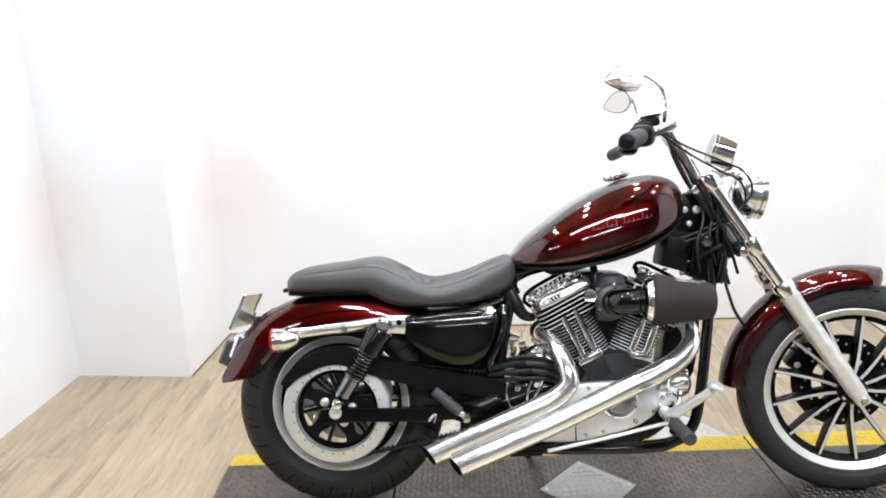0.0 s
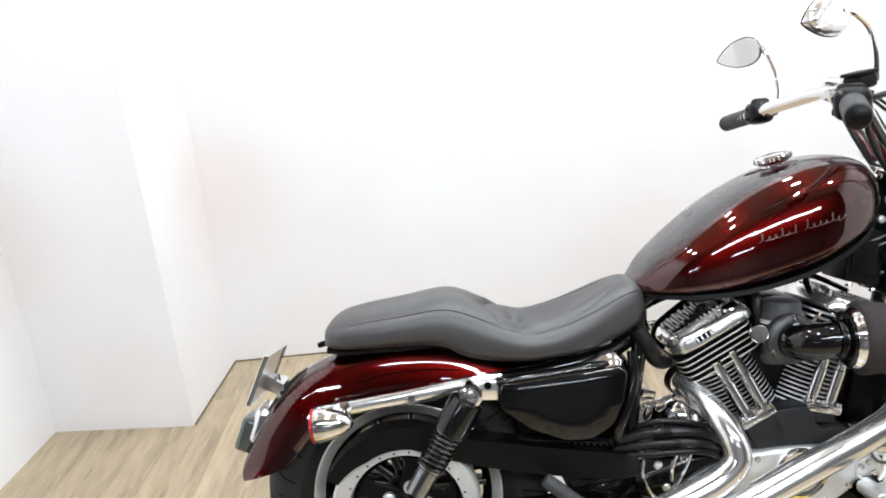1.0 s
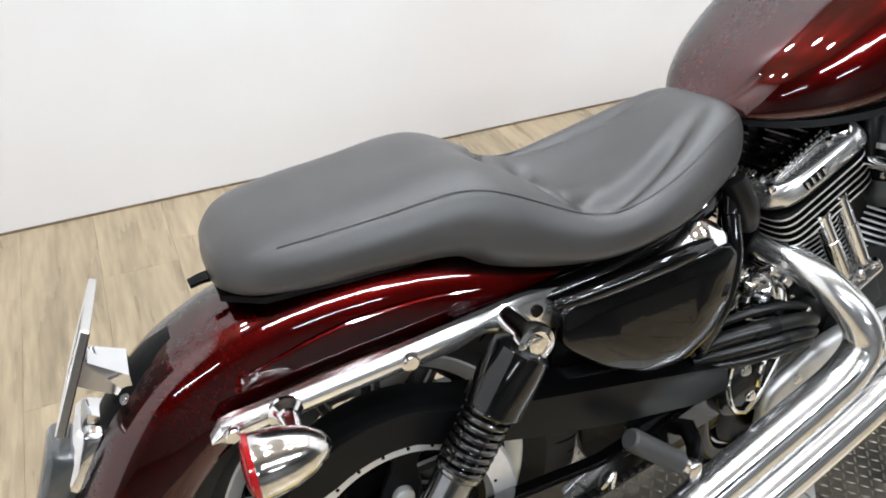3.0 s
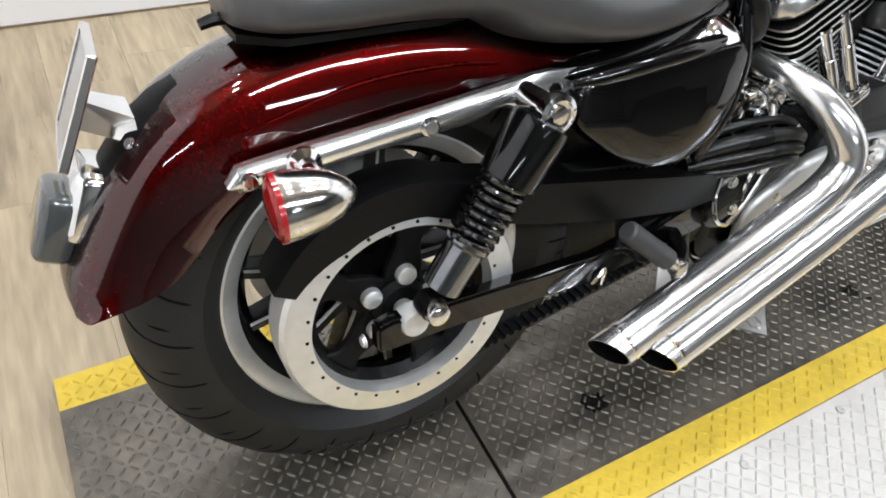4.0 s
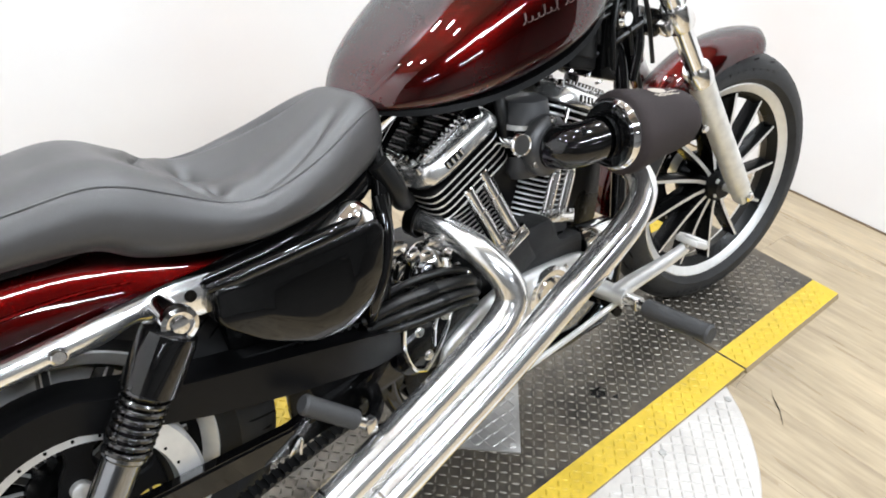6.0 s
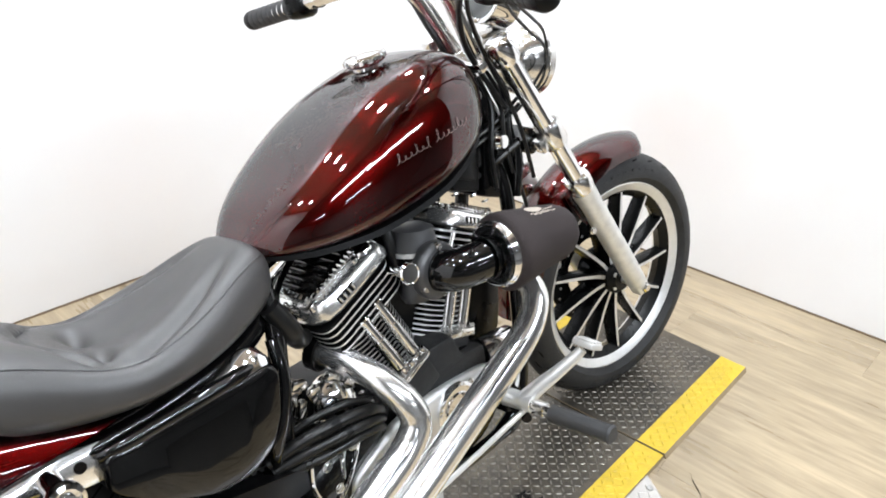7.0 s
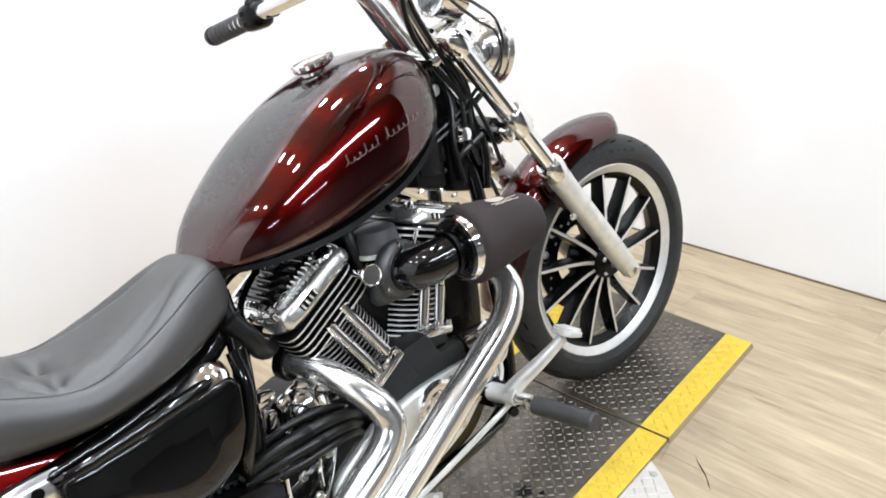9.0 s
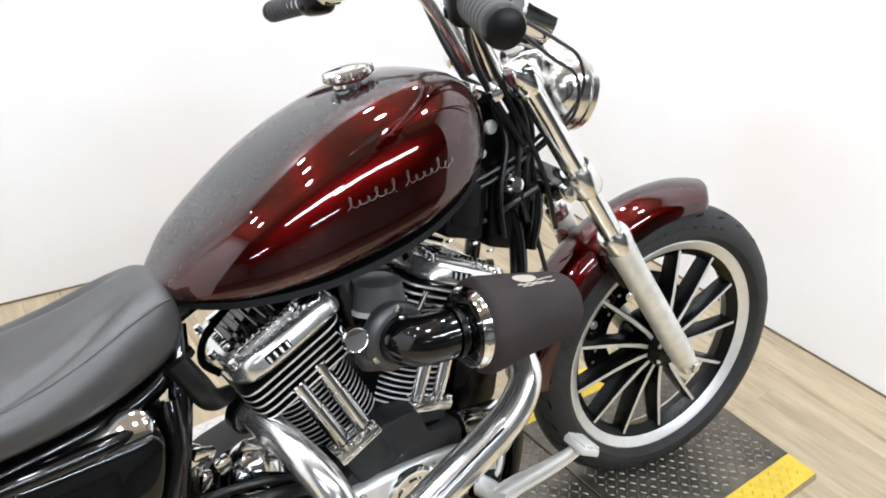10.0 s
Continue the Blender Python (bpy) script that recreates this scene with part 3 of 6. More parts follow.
def cast_wheel(name, at, R, half, rim, groove, rim_half, label, seg):
    prof = [(rim - 0.004, -rim_half), (rim + 0.004, -rim_half - 0.002), (rim + 0.006, -rim_half + 0.004), (rim - 0.012, -rim_half + 0.010), (rim - 0.03, 0.0),
            (rim - 0.012, rim_half - 0.010), (rim + 0.006, rim_half - 0.004), (rim - 0.004, rim_half), (rim - 0.024, rim_half - 0.012), (rim - 0.042, 0.004), (rim - 0.030, -rim_half + 0.012), (rim - 0.024, -rim_half + 0.003)]
    bm = lathe(bmesh.new(), prof, pose(0, 0, 0, 90, 0, 0), 96, True)
    bm.normal_update()
    for f in bm.faces:
        c = f.calc_center_median()
        rr = math.hypot(c.x, c.z)
        if rr < rim - 0.028 and c.y > -rim_half * 0.62:
            f.material_index = 1
    w = part(name, bm, [alloy, black_satin], bike, label)
    w.matrix_basis = Matrix.Translation(at)
    tyre = tyre_mesh(R, half, rim - 0.004, groove, seg, rubber if half > 0.06 else lit_rubber, "tyre", w)
    mark = bmesh.new()
    for turn in (-112, 68):
        for k in range(9):
            a = math.radians(turn + 5.2 * k)
            r = rim + 0.55 * (R - rim) - 0.004
            box(mark, (0.011, 0.0016, 0.0042 if k % 3 else 0.0075), Matrix.Translation((r * math.cos(a), -half * 0.995, r * math.sin(a))) @ Matrix.Rotation(math.pi / 2 - a, 4, "Y"), 0.0006, 1)
    tagged(part("sidewall_marks", mark, crinkle_grey, tyre, "raised grey marks on the sidewall"), kind="stuff")
    tread(R, half, REAR_TREAD if half > 0.06 else FRONT_TREAD, 26 if half > 0.06 else 30, tyre)
    return w


REAR, FRONT = V(0.003, 0, 0.331), V(1.534, 0, 0.335)
rear = cast_wheel("rear_wheel", REAR, 0.313, 0.071, 0.2075, no_groove, 0.048, "black cast alloy wheel with machined rim", 160)
sp = wheel_spoke(0.05, 0.172, 0.012, 0.009, "spoke", rear)
for k in range(1, 13):
    repeat(sp, pose(0, 0, 0, 0, 360 * k / 13, 0), rear)
part("hub", turned([(0.0, -0.07), (0.045, -0.07), (0.05, -0.06), (0.052, 0.05), (0.04, 0.07), (0.0, 0.07)], V(0, 0, 0), V(0, -1, 0), 32), black_satin, rear)

# belt pulley with its bright ring, web and bolts
PY = -0.098
bm = lathe(bmesh.new(), [(0.118, 0.010), (0.1215, 0.026), (0.153, 0.023), (0.158, 0.017), (0.158, -0.020), (0.151, -0.020), (0.114, -0.006)], aim(V(0, PY, 0), V(0, -1, 0)), 96, True)
ring = part("pulley_ring", bm, alloy, rear, "machined alloy belt pulley ring")
bm = lathe(bmesh.new(), [(0.106, -0.004), (0.1175, 0.008), (0.1175, -0.014), (0.106, -0.016)], aim(V(0, PY, 0), V(0, -1, 0)), 72, True)
part("pulley_inner_ring", bm, black_satin, rear)
hole = part("pulley_hole", bar(V(0, 0, 0), V(0, -0.0027, 0), 0.0023, seg=8), gap_dark, rear)
for k in range(26):
    spot = Matrix.Translation((0.1275 * math.cos(2 * math.pi * k / 26), PY - 0.0235, 0.1275 * math.sin(2 * math.pi * k / 26)))
    if k:
        repeat(hole, spot, rear)
    else:
        hole.matrix_basis = spot
for k in range(5):
    a = math.radians(72 * k + 78)
    ca, sa = math.cos(a), math.sin(a)
    bm = bmesh.new()
    rings = []
    for r, w in ((0.03, 0.026), (0.055, 0.024), (0.080, 0.016), (0.096, 0.018), (0.110, 0.034)):
        rings.append([V(r * ca - u * sa, PY + q, r * sa + u * ca) for u, q in ((-w, -0.002), (w, -0.002), (w * 0.9, 0.014), (-w * 0.9, 0.014))])
    loft(bm, rings)
    bmesh.ops.bevel(bm, geom=bm.edges[:], offset=0.003, segments=1, affect="EDGES")
    part("pulley_arm", bm, black_matt, rear)
    b = math.radians(72 * k + 78)
    part("pulley_bolt", turned([(0.0135, 0), (0.0135, 0.006), (0.0125, 0.009), (0.009, 0.011), (0.0, 0.0115)], V(0.043 * math.cos(b), PY - 0.002, 0.043 * math.sin(b)), V(0, -1, 0), 20), alloy, rear)
part("pulley_hub", turned([(0.036, -0.012), (0.036, 0.004), (0.028, 0.012), (0.0, 0.012)], V(0, PY, 0), V(0, -1, 0), 32), black_matt, rear)
part("axle_nut", turned([(0.0185, 0), (0.0185, 0.022), (0.0165, 0.026), (0.006, 0.027), (0.0, 0.024)], V(0, -0.125, 0), V(0, -1, 0), 24), alloy_matt, rear)
part("axle", bar(V(0, -0.13, 0), V(0, 0.14, 0), 0.012), alloy, rear)
bm = lathe(bmesh.new(), [(0.075, 0.0), (0.146, 0.0), (0.146, 0.005), (0.075, 0.005)], aim(V(0, 0.075, 0), V(0, 1, 0)), 64, True)
part("brake_rotor", bm, alloy, rear)
part("valve", bar(V(-0.115, -0.02, 0.13), V(-0.105, -0.035, 0.115), 0.004), black_matt, rear)


# steering: everything on the fork turns a little to the right
RAKE, STEER = 34.0, -9.0
UP = V(-math.sin(math.radians(RAKE)), 0, math.cos(math.radians(RAKE)))
AHEAD = V(math.cos(math.radians(RAKE)), 0, math.sin(math.radians(RAKE)))
PIVOT = V(1.10, 0, 0.88)
STEERED = Matrix.Translation(PIVOT) @ Matrix.Rotation(math.radians(STEER), 4, UP) @ Matrix.Translation(-PIVOT)


def leg_at(z, y):
    """A point on the fork leg at the height z."""
    return FRONT + UP * ((z - FRONT.z) / UP.z) + V(0, y, 0)


fork_parts = []


def fpart(*a, **k):
    """A part that turns with the fork."""
    ob = part(*a, **k)
    fork_parts.append(ob)
    return ob


front = cast_wheel("front_wheel", FRONT, 0.322, 0.050, 0.252, no_groove, 0.035, "black cast alloy wheel with machined rim", 160)
fork_parts.append(front)
sp = wheel_spoke(0.036, 0.224, 0.0105, 0.0075, "spoke", front, -0.005, True)
for k in range(1, 13):
    repeat(sp, pose(0, 0, 0, 0, 360 * k / 13, 0), front)
part("hub", turned([(0.0, -0.05), (0.03, -0.05), (0.042, -0.036), (0.044, 0.03), (0.06, 0.045), (0.06, 0.055), (0.0, 0.055)], V(0, 0, 0), V(0, 1, 0), 32), black_satin, front)
for k in range(5):
    a = math.radians(72 * k)
    bolt("hub_bolt", V(0.03 * math.cos(a), -0.045, 0.03 * math.sin(a)), V(0, -1, 0), 0.006, alloy, front)
bm = lathe(bmesh.new(), [(0.085, 0.0), (0.145, 0.0), (0.145, 0.005), (0.085, 0.005)], aim(V(0, 0.062, 0), V(0, 1, 0)), 72, True)
part("brake_rotor", bm, black_satin, front, "dark steel brake disc with drilled holes")
bm = bmesh.new()
for k in range(30):
    a = 2 * math.pi * k / 30
    r = 0.103 + 0.013 * (k % 3)
    tube(bm, [V(r * math.cos(a), 0.0612, r * math.sin(a)), V(r * math.cos(a), 0.0605, r * math.sin(a))], 0.004, 8)
tagged(part("rotor_holes", bm, alloy_matt, front), kind="stuff")
part("axle", bar(V(0, -0.112, 0), V(0, 0.112, 0), 0.010), alloy, front)
part("axle_end", turned([(0.0125, 0), (0.0125, 0.012), (0.009, 0.016), (0.0, 0.016)], V(0, -0.112, 0), V(0, -1, 0), 6), chrome_worn, front)
part("valve", bar(V(0.09, 0.0, 0.212), V(0.085, -0.01, 0.197), 0.004), black_matt, front)

FY = 0.098
for s in (-1, 1):
    y = s * FY
    fpart("fork_tube", bar(leg_at(0.62, y), leg_at(0.985, y), 0.0205, seg=24), chrome, bike, "chrome fork tube")
    bm = bmesh.new()
    tube(bm, [leg_at(0.338, y), leg_at(0.352, y), leg_at(0.40, y), leg_at(0.60, y), leg_at(0.632, y), leg_at(0.648, y)], [0.021, 0.025, 0.0262, 0.0262, 0.0275, 0.0272], 24, 3, smooth=False)
    slider = fpart("fork_slider", bm, slider_alloy, bike, "dull weathered alloy fork slider")
    bm = bmesh.new()
    tube(bm, [leg_at(0.645, y), leg_at(0.652, y), leg_at(0.672, y), leg_at(0.678, y)], [0.029, 0.0305, 0.0305, 0.0265], 24, smooth=False)
    part("slider_collar", bm, chrome_worn, slider)
    bm = bmesh.new()
    box(bm, (0.042, 0.036, 0.05), Matrix.Translation(leg_at(0.338, y)) @ pose(0, 0, 0, 0, -RAKE, 0), 0.010)
    part("axle_lug", bm, slider_alloy, slider)
    bm = bmesh.new()
    tube(bm, [leg_at(0.765, y), leg_at(0.772, y), leg_at(0.806, y), leg_at(0.812, y)], [0.026, 0.030, 0.030, 0.026], 24, smooth=False)
    clamp = fpart("lower_clamp", bm, chrome_worn, bike, "chrome pinch clamp")
    bm = bmesh.new()
    box(bm, (0.022, 0.028, 0.03), Matrix.Translation(leg_at(0.788, y) - AHEAD * 0.034) @ pose(0, 0, 0, 0, -RAKE, 0), 0.006)
    part("clamp_ear", bm, chrome_worn, clamp)
    bm = bmesh.new()
    tube(bm, [leg_at(0.952, y), leg_at(0.957, y), leg_at(0.984, y), leg_at(0.992, y), leg_at(0.995, y)], [0.026, 0.029, 0.029, 0.024, 0.012], 24, smooth=False)
    fpart("upper_clamp", bm, chrome, bike, "chrome fork clamp")
    bm = bmesh.new()
    box(bm, (0.012, 0.012, 0.05), Matrix.Translation(leg_at(0.60, y * 0.86) - AHEAD * 0.028) @ pose(0, 0, 0, 0, -RAKE, 0), 0.004)
    part("fender_mount", bm, black_satin, slider)
    bolt("mount_bolt", leg_at(0.555, y * 1.0) - AHEAD * 0.034 + V(0, s * 0.004, 0), V(0, s, 0), 0.008, chrome_worn, slider)
for z, th, mat, name in ((0.788, 0.026, black_gloss, "lower_triple_tree"), (0.972, 0.024, chrome, "upper_triple_tree")):
    bm = bmesh.new()
    M = Matrix.Translation(leg_at(z, 0) - AHEAD * 0.028) @ pose(0, 0, 0, 0, -RAKE, 0)
    box(bm, (0.055, 0.175, th), M, 0.008)
    box(bm, (0.05, 0.085, th * 0.96), M @ pose(-0.035, 0, 0), 0.008)
    fpart(name, bm, mat, bike)
bm = bmesh.new()
tube(bm, [leg_at(0.79, 0) - AHEAD * 0.05, leg_at(0.965, 0) - AHEAD * 0.05], 0.03, 24)
part("steering_head", bm, black_gloss, bike)
for x0, y0, z0, x1, y1, z1, r in ((1.10, -0.052, 0.955, 1.150, -0.066, 0.70, 0.006), (1.085, -0.056, 0.94, 1.118, -0.078, 0.72, 0.0045), (1.118, -0.045, 0.935, 1.172, -0.052, 0.74, 0.0055), (1.075, -0.05, 0.92, 1.07, -0.072, 0.70, 0.005), (1.13, -0.03, 0.90, 1.165, -0.035, 0.66, 0.009)):
    bm = bmesh.new()
    a, b = V(x0, y0, z0), V(x1, y1, z1)
    tube(bm, [a, a.lerp(b, 0.3) + V(0.012, -0.010, 0.004), a.lerp(b, 0.65) + V(-0.010, -0.012, 0), b], r, 8, 6)
    part("wiring_loom", bm, hose_rubber, bike)

# headlamp
HL = V(1.242, 0, 0.930)
HW = V(0.985, 0, -0.12).normalized()
head = fpart("headlamp", turned([(0.0, -0.066), (0.026, -0.062), (0.049, -0.050), (0.066, -0.028), (0.0735, -0.002), (0.0745, 0.014), (0.078, 0.016), (0.078, 0.028), (0.0725, 0.031), (0.071, 0.028), (0.0, 0.028)], HL, HW, 48), chrome_worn, bike, "round chrome headlamp")
part("lens", turned([(0.0, 0.043), (0.035, 0.040), (0.062, 0.032), (0.070, 0.027), (0.0, 0.027)], HL, HW, 40), headlamp_glass, head)
bm = bmesh.new()
tube(bm, [HL - HW * 0.05 + V(0, 0, 0.05), V(1.20, 0, 0.995), V(1.13, 0, 0.985)], 0.014, 10)
part("bracket", bm, chrome_worn, head)
bm = bmesh.new()
box(bm, (0.03, 0.05, 0.02), pose(1.215, 0, 0.958), 0.005)
part("mount", bm, chrome_worn, head)
bolt("adjuster", HL + V(-0.005, 0.0, -0.074), V(0, 0, -1), 0.006, chrome_worn, head)

# speedometer
SC, SW = V(1.148, -0.036, 1.055), V(-0.93, 0, 0.33).normalized()
speedo = fpart("speedometer", turned([(0.0, -0.034), (0.040, -0.034), (0.0455, -0.028), (0.0465, 0.0), (0.0465, 0.024), (0.049, 0.026), (0.049, 0.034), (0.044, 0.036), (0.0, 0.030)], SC, SW, 40), chrome, bike, "round chrome speedometer")
part("dial", turned([(0.0, 0.0365), (0.042, 0.0355), (0.0, 0.033)], SC, SW, 32), smoke_lens, speedo)
bm = bmesh.new()
tube(bm, [SC - SW * 0.02 - V(0, 0, 0.03), V(1.175, 0, 1.0), V(1.13, 0, 0.985)], 0.010, 10)
part("bracket", bm, black_satin, speedo)

# handlebar, risers, controls
bm = bmesh.new()
half_bar = [(1.0, 0.0, 1.128), (0.999, 0.06, 1.128), (0.983, 0.140, 1.122), (0.937, 0.236, 1.107), (0.903, 0.312, 1.094), (0.862, 0.460, 1.074)]
tube(bm, [(x, -y, z) for x, y, z in half_bar[:0:-1]] + half_bar, 0.0165, 18, 6)
bars = part("handlebar", bm, chrome, bike, "wide chrome handlebar")
TURN_BARS = Matrix.Translation(PIVOT + V(-0.003, -0.021, -0.004)) @ pose(0, 0, 0, 0, 0, -9.6) @ pose(0, 0, 0, 1.2, 0, 0) @ Matrix.Translation(-PIVOT)
FROM_BIKE = TURN_BARS.inverted()
for s in (-1, 1):
    bm = bmesh.new()
    tube(bm, [(1.085, s * 0.032, 0.962), (1.062, s * 0.038, 1.01), (1.03, s * 0.046, 1.07), (1.006, s * 0.052, 1.106), (0.999, s * 0.054, 1.132)], [0.019, 0.0175, 0.0165, 0.0175, 0.020], 18, 5)
    rs = part("riser", bm, chrome_worn, bars, "tall curved chrome riser")
    bm = bmesh.new()
    box(bm, (0.044, 0.03, 0.018), Matrix.Translation((0.998, s * 0.054, 1.144)) @ pose(0, 0, 0, 0, 8, 0), 0.005)
    part("bar_clamp", bm, chrome, rs)
    bm = bmesh.new()
    rings = []
    base_p, end_p = V(0.900, s * 0.336, 1.0905), V(0.861, s * 0.466, 1.0735)
    prof = []
    for k in range(8):
        prof += [(k / 8 + 0.004, 0.0186), (k / 8 + 0.012, 0.0205), (k / 8 + 0.060, 0.0214), (k / 8 + 0.108, 0.0205), (k / 8 + 0.118, 0.0186)]
    tube(bm, [base_p.lerp(end_p, a) for a, r in prof], [r for a, r in prof], 24, smooth=False)
    grip = part("grip", bm, grip_rubber, bars, "ribbed grey-black rubber grip")
    out = (end_p - base_p).normalized()
    part("end_cap", turned([(0.0190, -0.002), (0.0212, 0.0), (0.0210, 0.008), (0.0185, 0.015), (0.012, 0.0195), (0.0, 0.021)], end_p, out, 28), guard_black, grip, "smooth rounded black end cap")
    bm = bmesh.new()
    way = (end_p - base_p).normalized()
    M = aim(base_p - way * 0.022, way)
    box(bm, (0.060, 0.056, 0.060), M, 0.018, 3)
    box(bm, (0.05, 0.062, 0.02), M @ pose(0.0, 0.004, -0.010), 0.012, 3)
    sw = part("switch_housing", bm, black_satin, bars, "black switch housing")
    for dy in (-0.012, 0.01):
        bm = bmesh.new()
        box(bm, (0.012, 0.012, 0.012), M @ pose(-0.026 if s < 0 else 0.026, dy, 0.006), 0.003)
        part("switch", bm, black_matt, sw)
    bm = bmesh.new()
    a0 = base_p - way * 0.05 + V(0.022, 0, 0.0)
    tip = FROM_BIKE @ V(0.887, -0.450, 1.095)
    tip = V(tip.x, s * abs(tip.y), tip.z)
    tube(bm, [a0, a0.lerp(tip, 0.2) + V(0.020, 0, 0.006), a0.lerp(tip, 0.5) + V(0.022, 0, 0.006), a0.lerp(tip, 0.8) + V(0.012, 0, 0.003), tip], [0.009, 0.0115, 0.0115, 0.009, 0.004], 12, 6, flat=0.5)
    part("lever", bm, lever_grey, bars, "dull alloy hand lever")
    bm = bmesh.new()
    box(bm, (0.034, 0.04, 0.03), Matrix.Translation(base_p - way * 0.058 + V(0.008, 0, 0.0)), 0.008)
    part("lever_perch", bm, black_satin, bars)
    if s < 0:
        bm = bmesh.new()
        box(bm, (0.036, 0.046, 0.024), Matrix.Translation(base_p - way * 0.05 + V(0.014, 0, 0.032)) @ pose(0, 0, 0, 0, -8, 24), 0.007, 3)
        box(bm, (0.039, 0.049, 0.007), Matrix.Translation(base_p - way * 0.05 + V(0.013, 0, 0.047)) @ pose(0, 0, 0, 0, -8, 24), 0.003, 2)
        part("brake_reservoir", bm, black_matt, bars)
    # mirror
    if s < 0:
        root, mid_stem, C = V(0.925, -0.246, 1.120), V(0.915, -0.250, 1.215), V(0.812, -0.303, 1.232)
        u, n = V(0.121, 0.082, 0.017).normalized(), V(-0.56, 0.80, -0.16).normalized()
    else:
        root, mid_stem, C = V(0.985, 0.275, 1.105), V(0.985, 0.282, 1.19), V(0.934, 0.369, 1.252)
        u, n = V(0.068, -0.134, 0.008).normalized(), V(-0.80, -0.52, -0.28).normalized()
    n = (n - u * n.dot(u)).normalized()
    w = n.cross(u)
    if w.z < 0:
        w = -w
    bm = bmesh.new()
    tube(bm, [FROM_BIKE @ p for p in (root, root.lerp(mid_stem, 0.5) + V(0.006, 0, 0), mid_stem, C + u * 0.060 - n * 0.012, C + u * 0.02 - n * 0.016)], [0.0085, 0.0065, 0.0055, 0.006, 0.007], 10, 5)
    mir = part("mirror", bm, chrome, bars, "teardrop chrome mirror on a thin stem")
    shape = []
    for k in range(40):
        a = 2 * math.pi * k / 40
        c, h = math.cos(a), math.sin(a)
        shape.append((-0.071 * c, 0.034 * math.copysign(abs(h) ** (1.5 if c > 0 else 0.9), h) * (1 - 0.30 * c) - 0.004 * c))
    rings = []
    for q, d in ((0.22, -0.021), (0.45, -0.020), (0.68, -0.0165), (0.88, -0.009), (1.0, 0.0), (1.0, 0.004), (0.95, 0.0055)):
        rings.append([FROM_BIKE @ (C + u * (px * q) + w * (pz * q) + n * d) for px, pz in shape])
    bm = bmesh.new()
    loft(bm, rings)
    part("mirror_shell", bm, chrome_pipe, mir)
    for k in range(3):
        bm = bmesh.new()
        tube(bm, [FROM_BIKE @ (C + u * x + w * (0.014 * (k - 1) * (1 + 6 * (x + 0.05)) - 0.003) - n * d) for x, d in ((-0.052, 0.006), (-0.02, 0.0185), (0.02, 0.0195), (0.05, 0.009))], [0.001, 0.0028, 0.0028, 0.001], 6, 5)
        part("shell_rib", bm, chrome, mir)
    bm = bmesh.new()
    bm.faces.new([bm.verts.new(FROM_BIKE @ (C + u * (px * 0.94) + w * (pz * 0.94) + n * 0.006)) for px, pz in shape])
    part("mirror_face", bm, mirror_glass, mir)
    bm = bmesh.new()
    edge_pts = [FROM_BIKE @ (C + u * px + w * pz + n * 0.004) for px, pz in shape]
    tube(bm, edge_pts + edge_pts[:2], 0.0016, 6, 1, smooth=False)
    part("mirror_rim", bm, black_satin, mir)

# front fender
def fender_arc(c, R, a0, a1, half, steps, edge, thick=0.004):
    """A rolled mudguard about the y axis at c: outer skin, turned-down sides and inner skin."""
    bm = bmesh.new()
    rings = []
    for i in range(steps + 1):
        s = i / steps
        a = math.radians(a0 + (a1 - a0) * s)
        h, drop = edge(s)
        hw = half * h
        prof = []
        m = 12
        for k in range(m + 1):
            q = -1 + 2 * k / m
            y = hw * math.sin(q * math.pi / 2)
            fall = drop * (1 - math.cos(q * math.pi / 2) ** 0.8) if abs(q) < 1 else drop
            prof.append((y, R - fall))
        inner = [(y * 0.955, r - thick if abs(y) < hw * 0.98 else r) for y, r in prof[::-1]]
        rings.append([V(c.x + r * math.cos(a), y, c.z + r * math.sin(a)) for y, r in prof + inner])
    loft(bm, rings)
    return bm


bm = fender_arc(FRONT, 0.374, 79, 178, 0.062, 40, lambda s: (1 - 0.35 * max(0.0, 1 - s / 0.05) ** 2, 0.047 + 0.012 * math.sin(math.pi * s)))
ff = fpart("front_fender", bm, cherry, bike, "dark cherry red front mudguard", sharp=0.9)
for s in (-1, 1):
    bm = bmesh.new()
    tube(bm, [FRONT + V(-0.22, s * 0.064, 0.285), leg_at(0.60, s * 0.074) - AHEAD * 0.03, leg_at(0.56, s * 0.076) - AHEAD * 0.022], [0.012, 0.014, 0.010], 10, 5, flat=0.5)
    part("fender_bracket", bm, cherry, ff)

# front brake caliper
bm = bmesh.new()
box(bm, (0.06, 0.05, 0.10), Matrix.Translation(FRONT + V(-0.115, 0.078, 0.075)) @ pose(0, 0, 0, 0, 35, 0), 0.012)
cal = fpart("brake_caliper", bm, black_satin, bike)
for k in range(2):
    bolt("caliper_bolt", FRONT + V(-0.13 + 0.03 * k, 0.054, 0.05 + 0.045 * k), V(0, -1, 0), 0.008, alloy, cal)

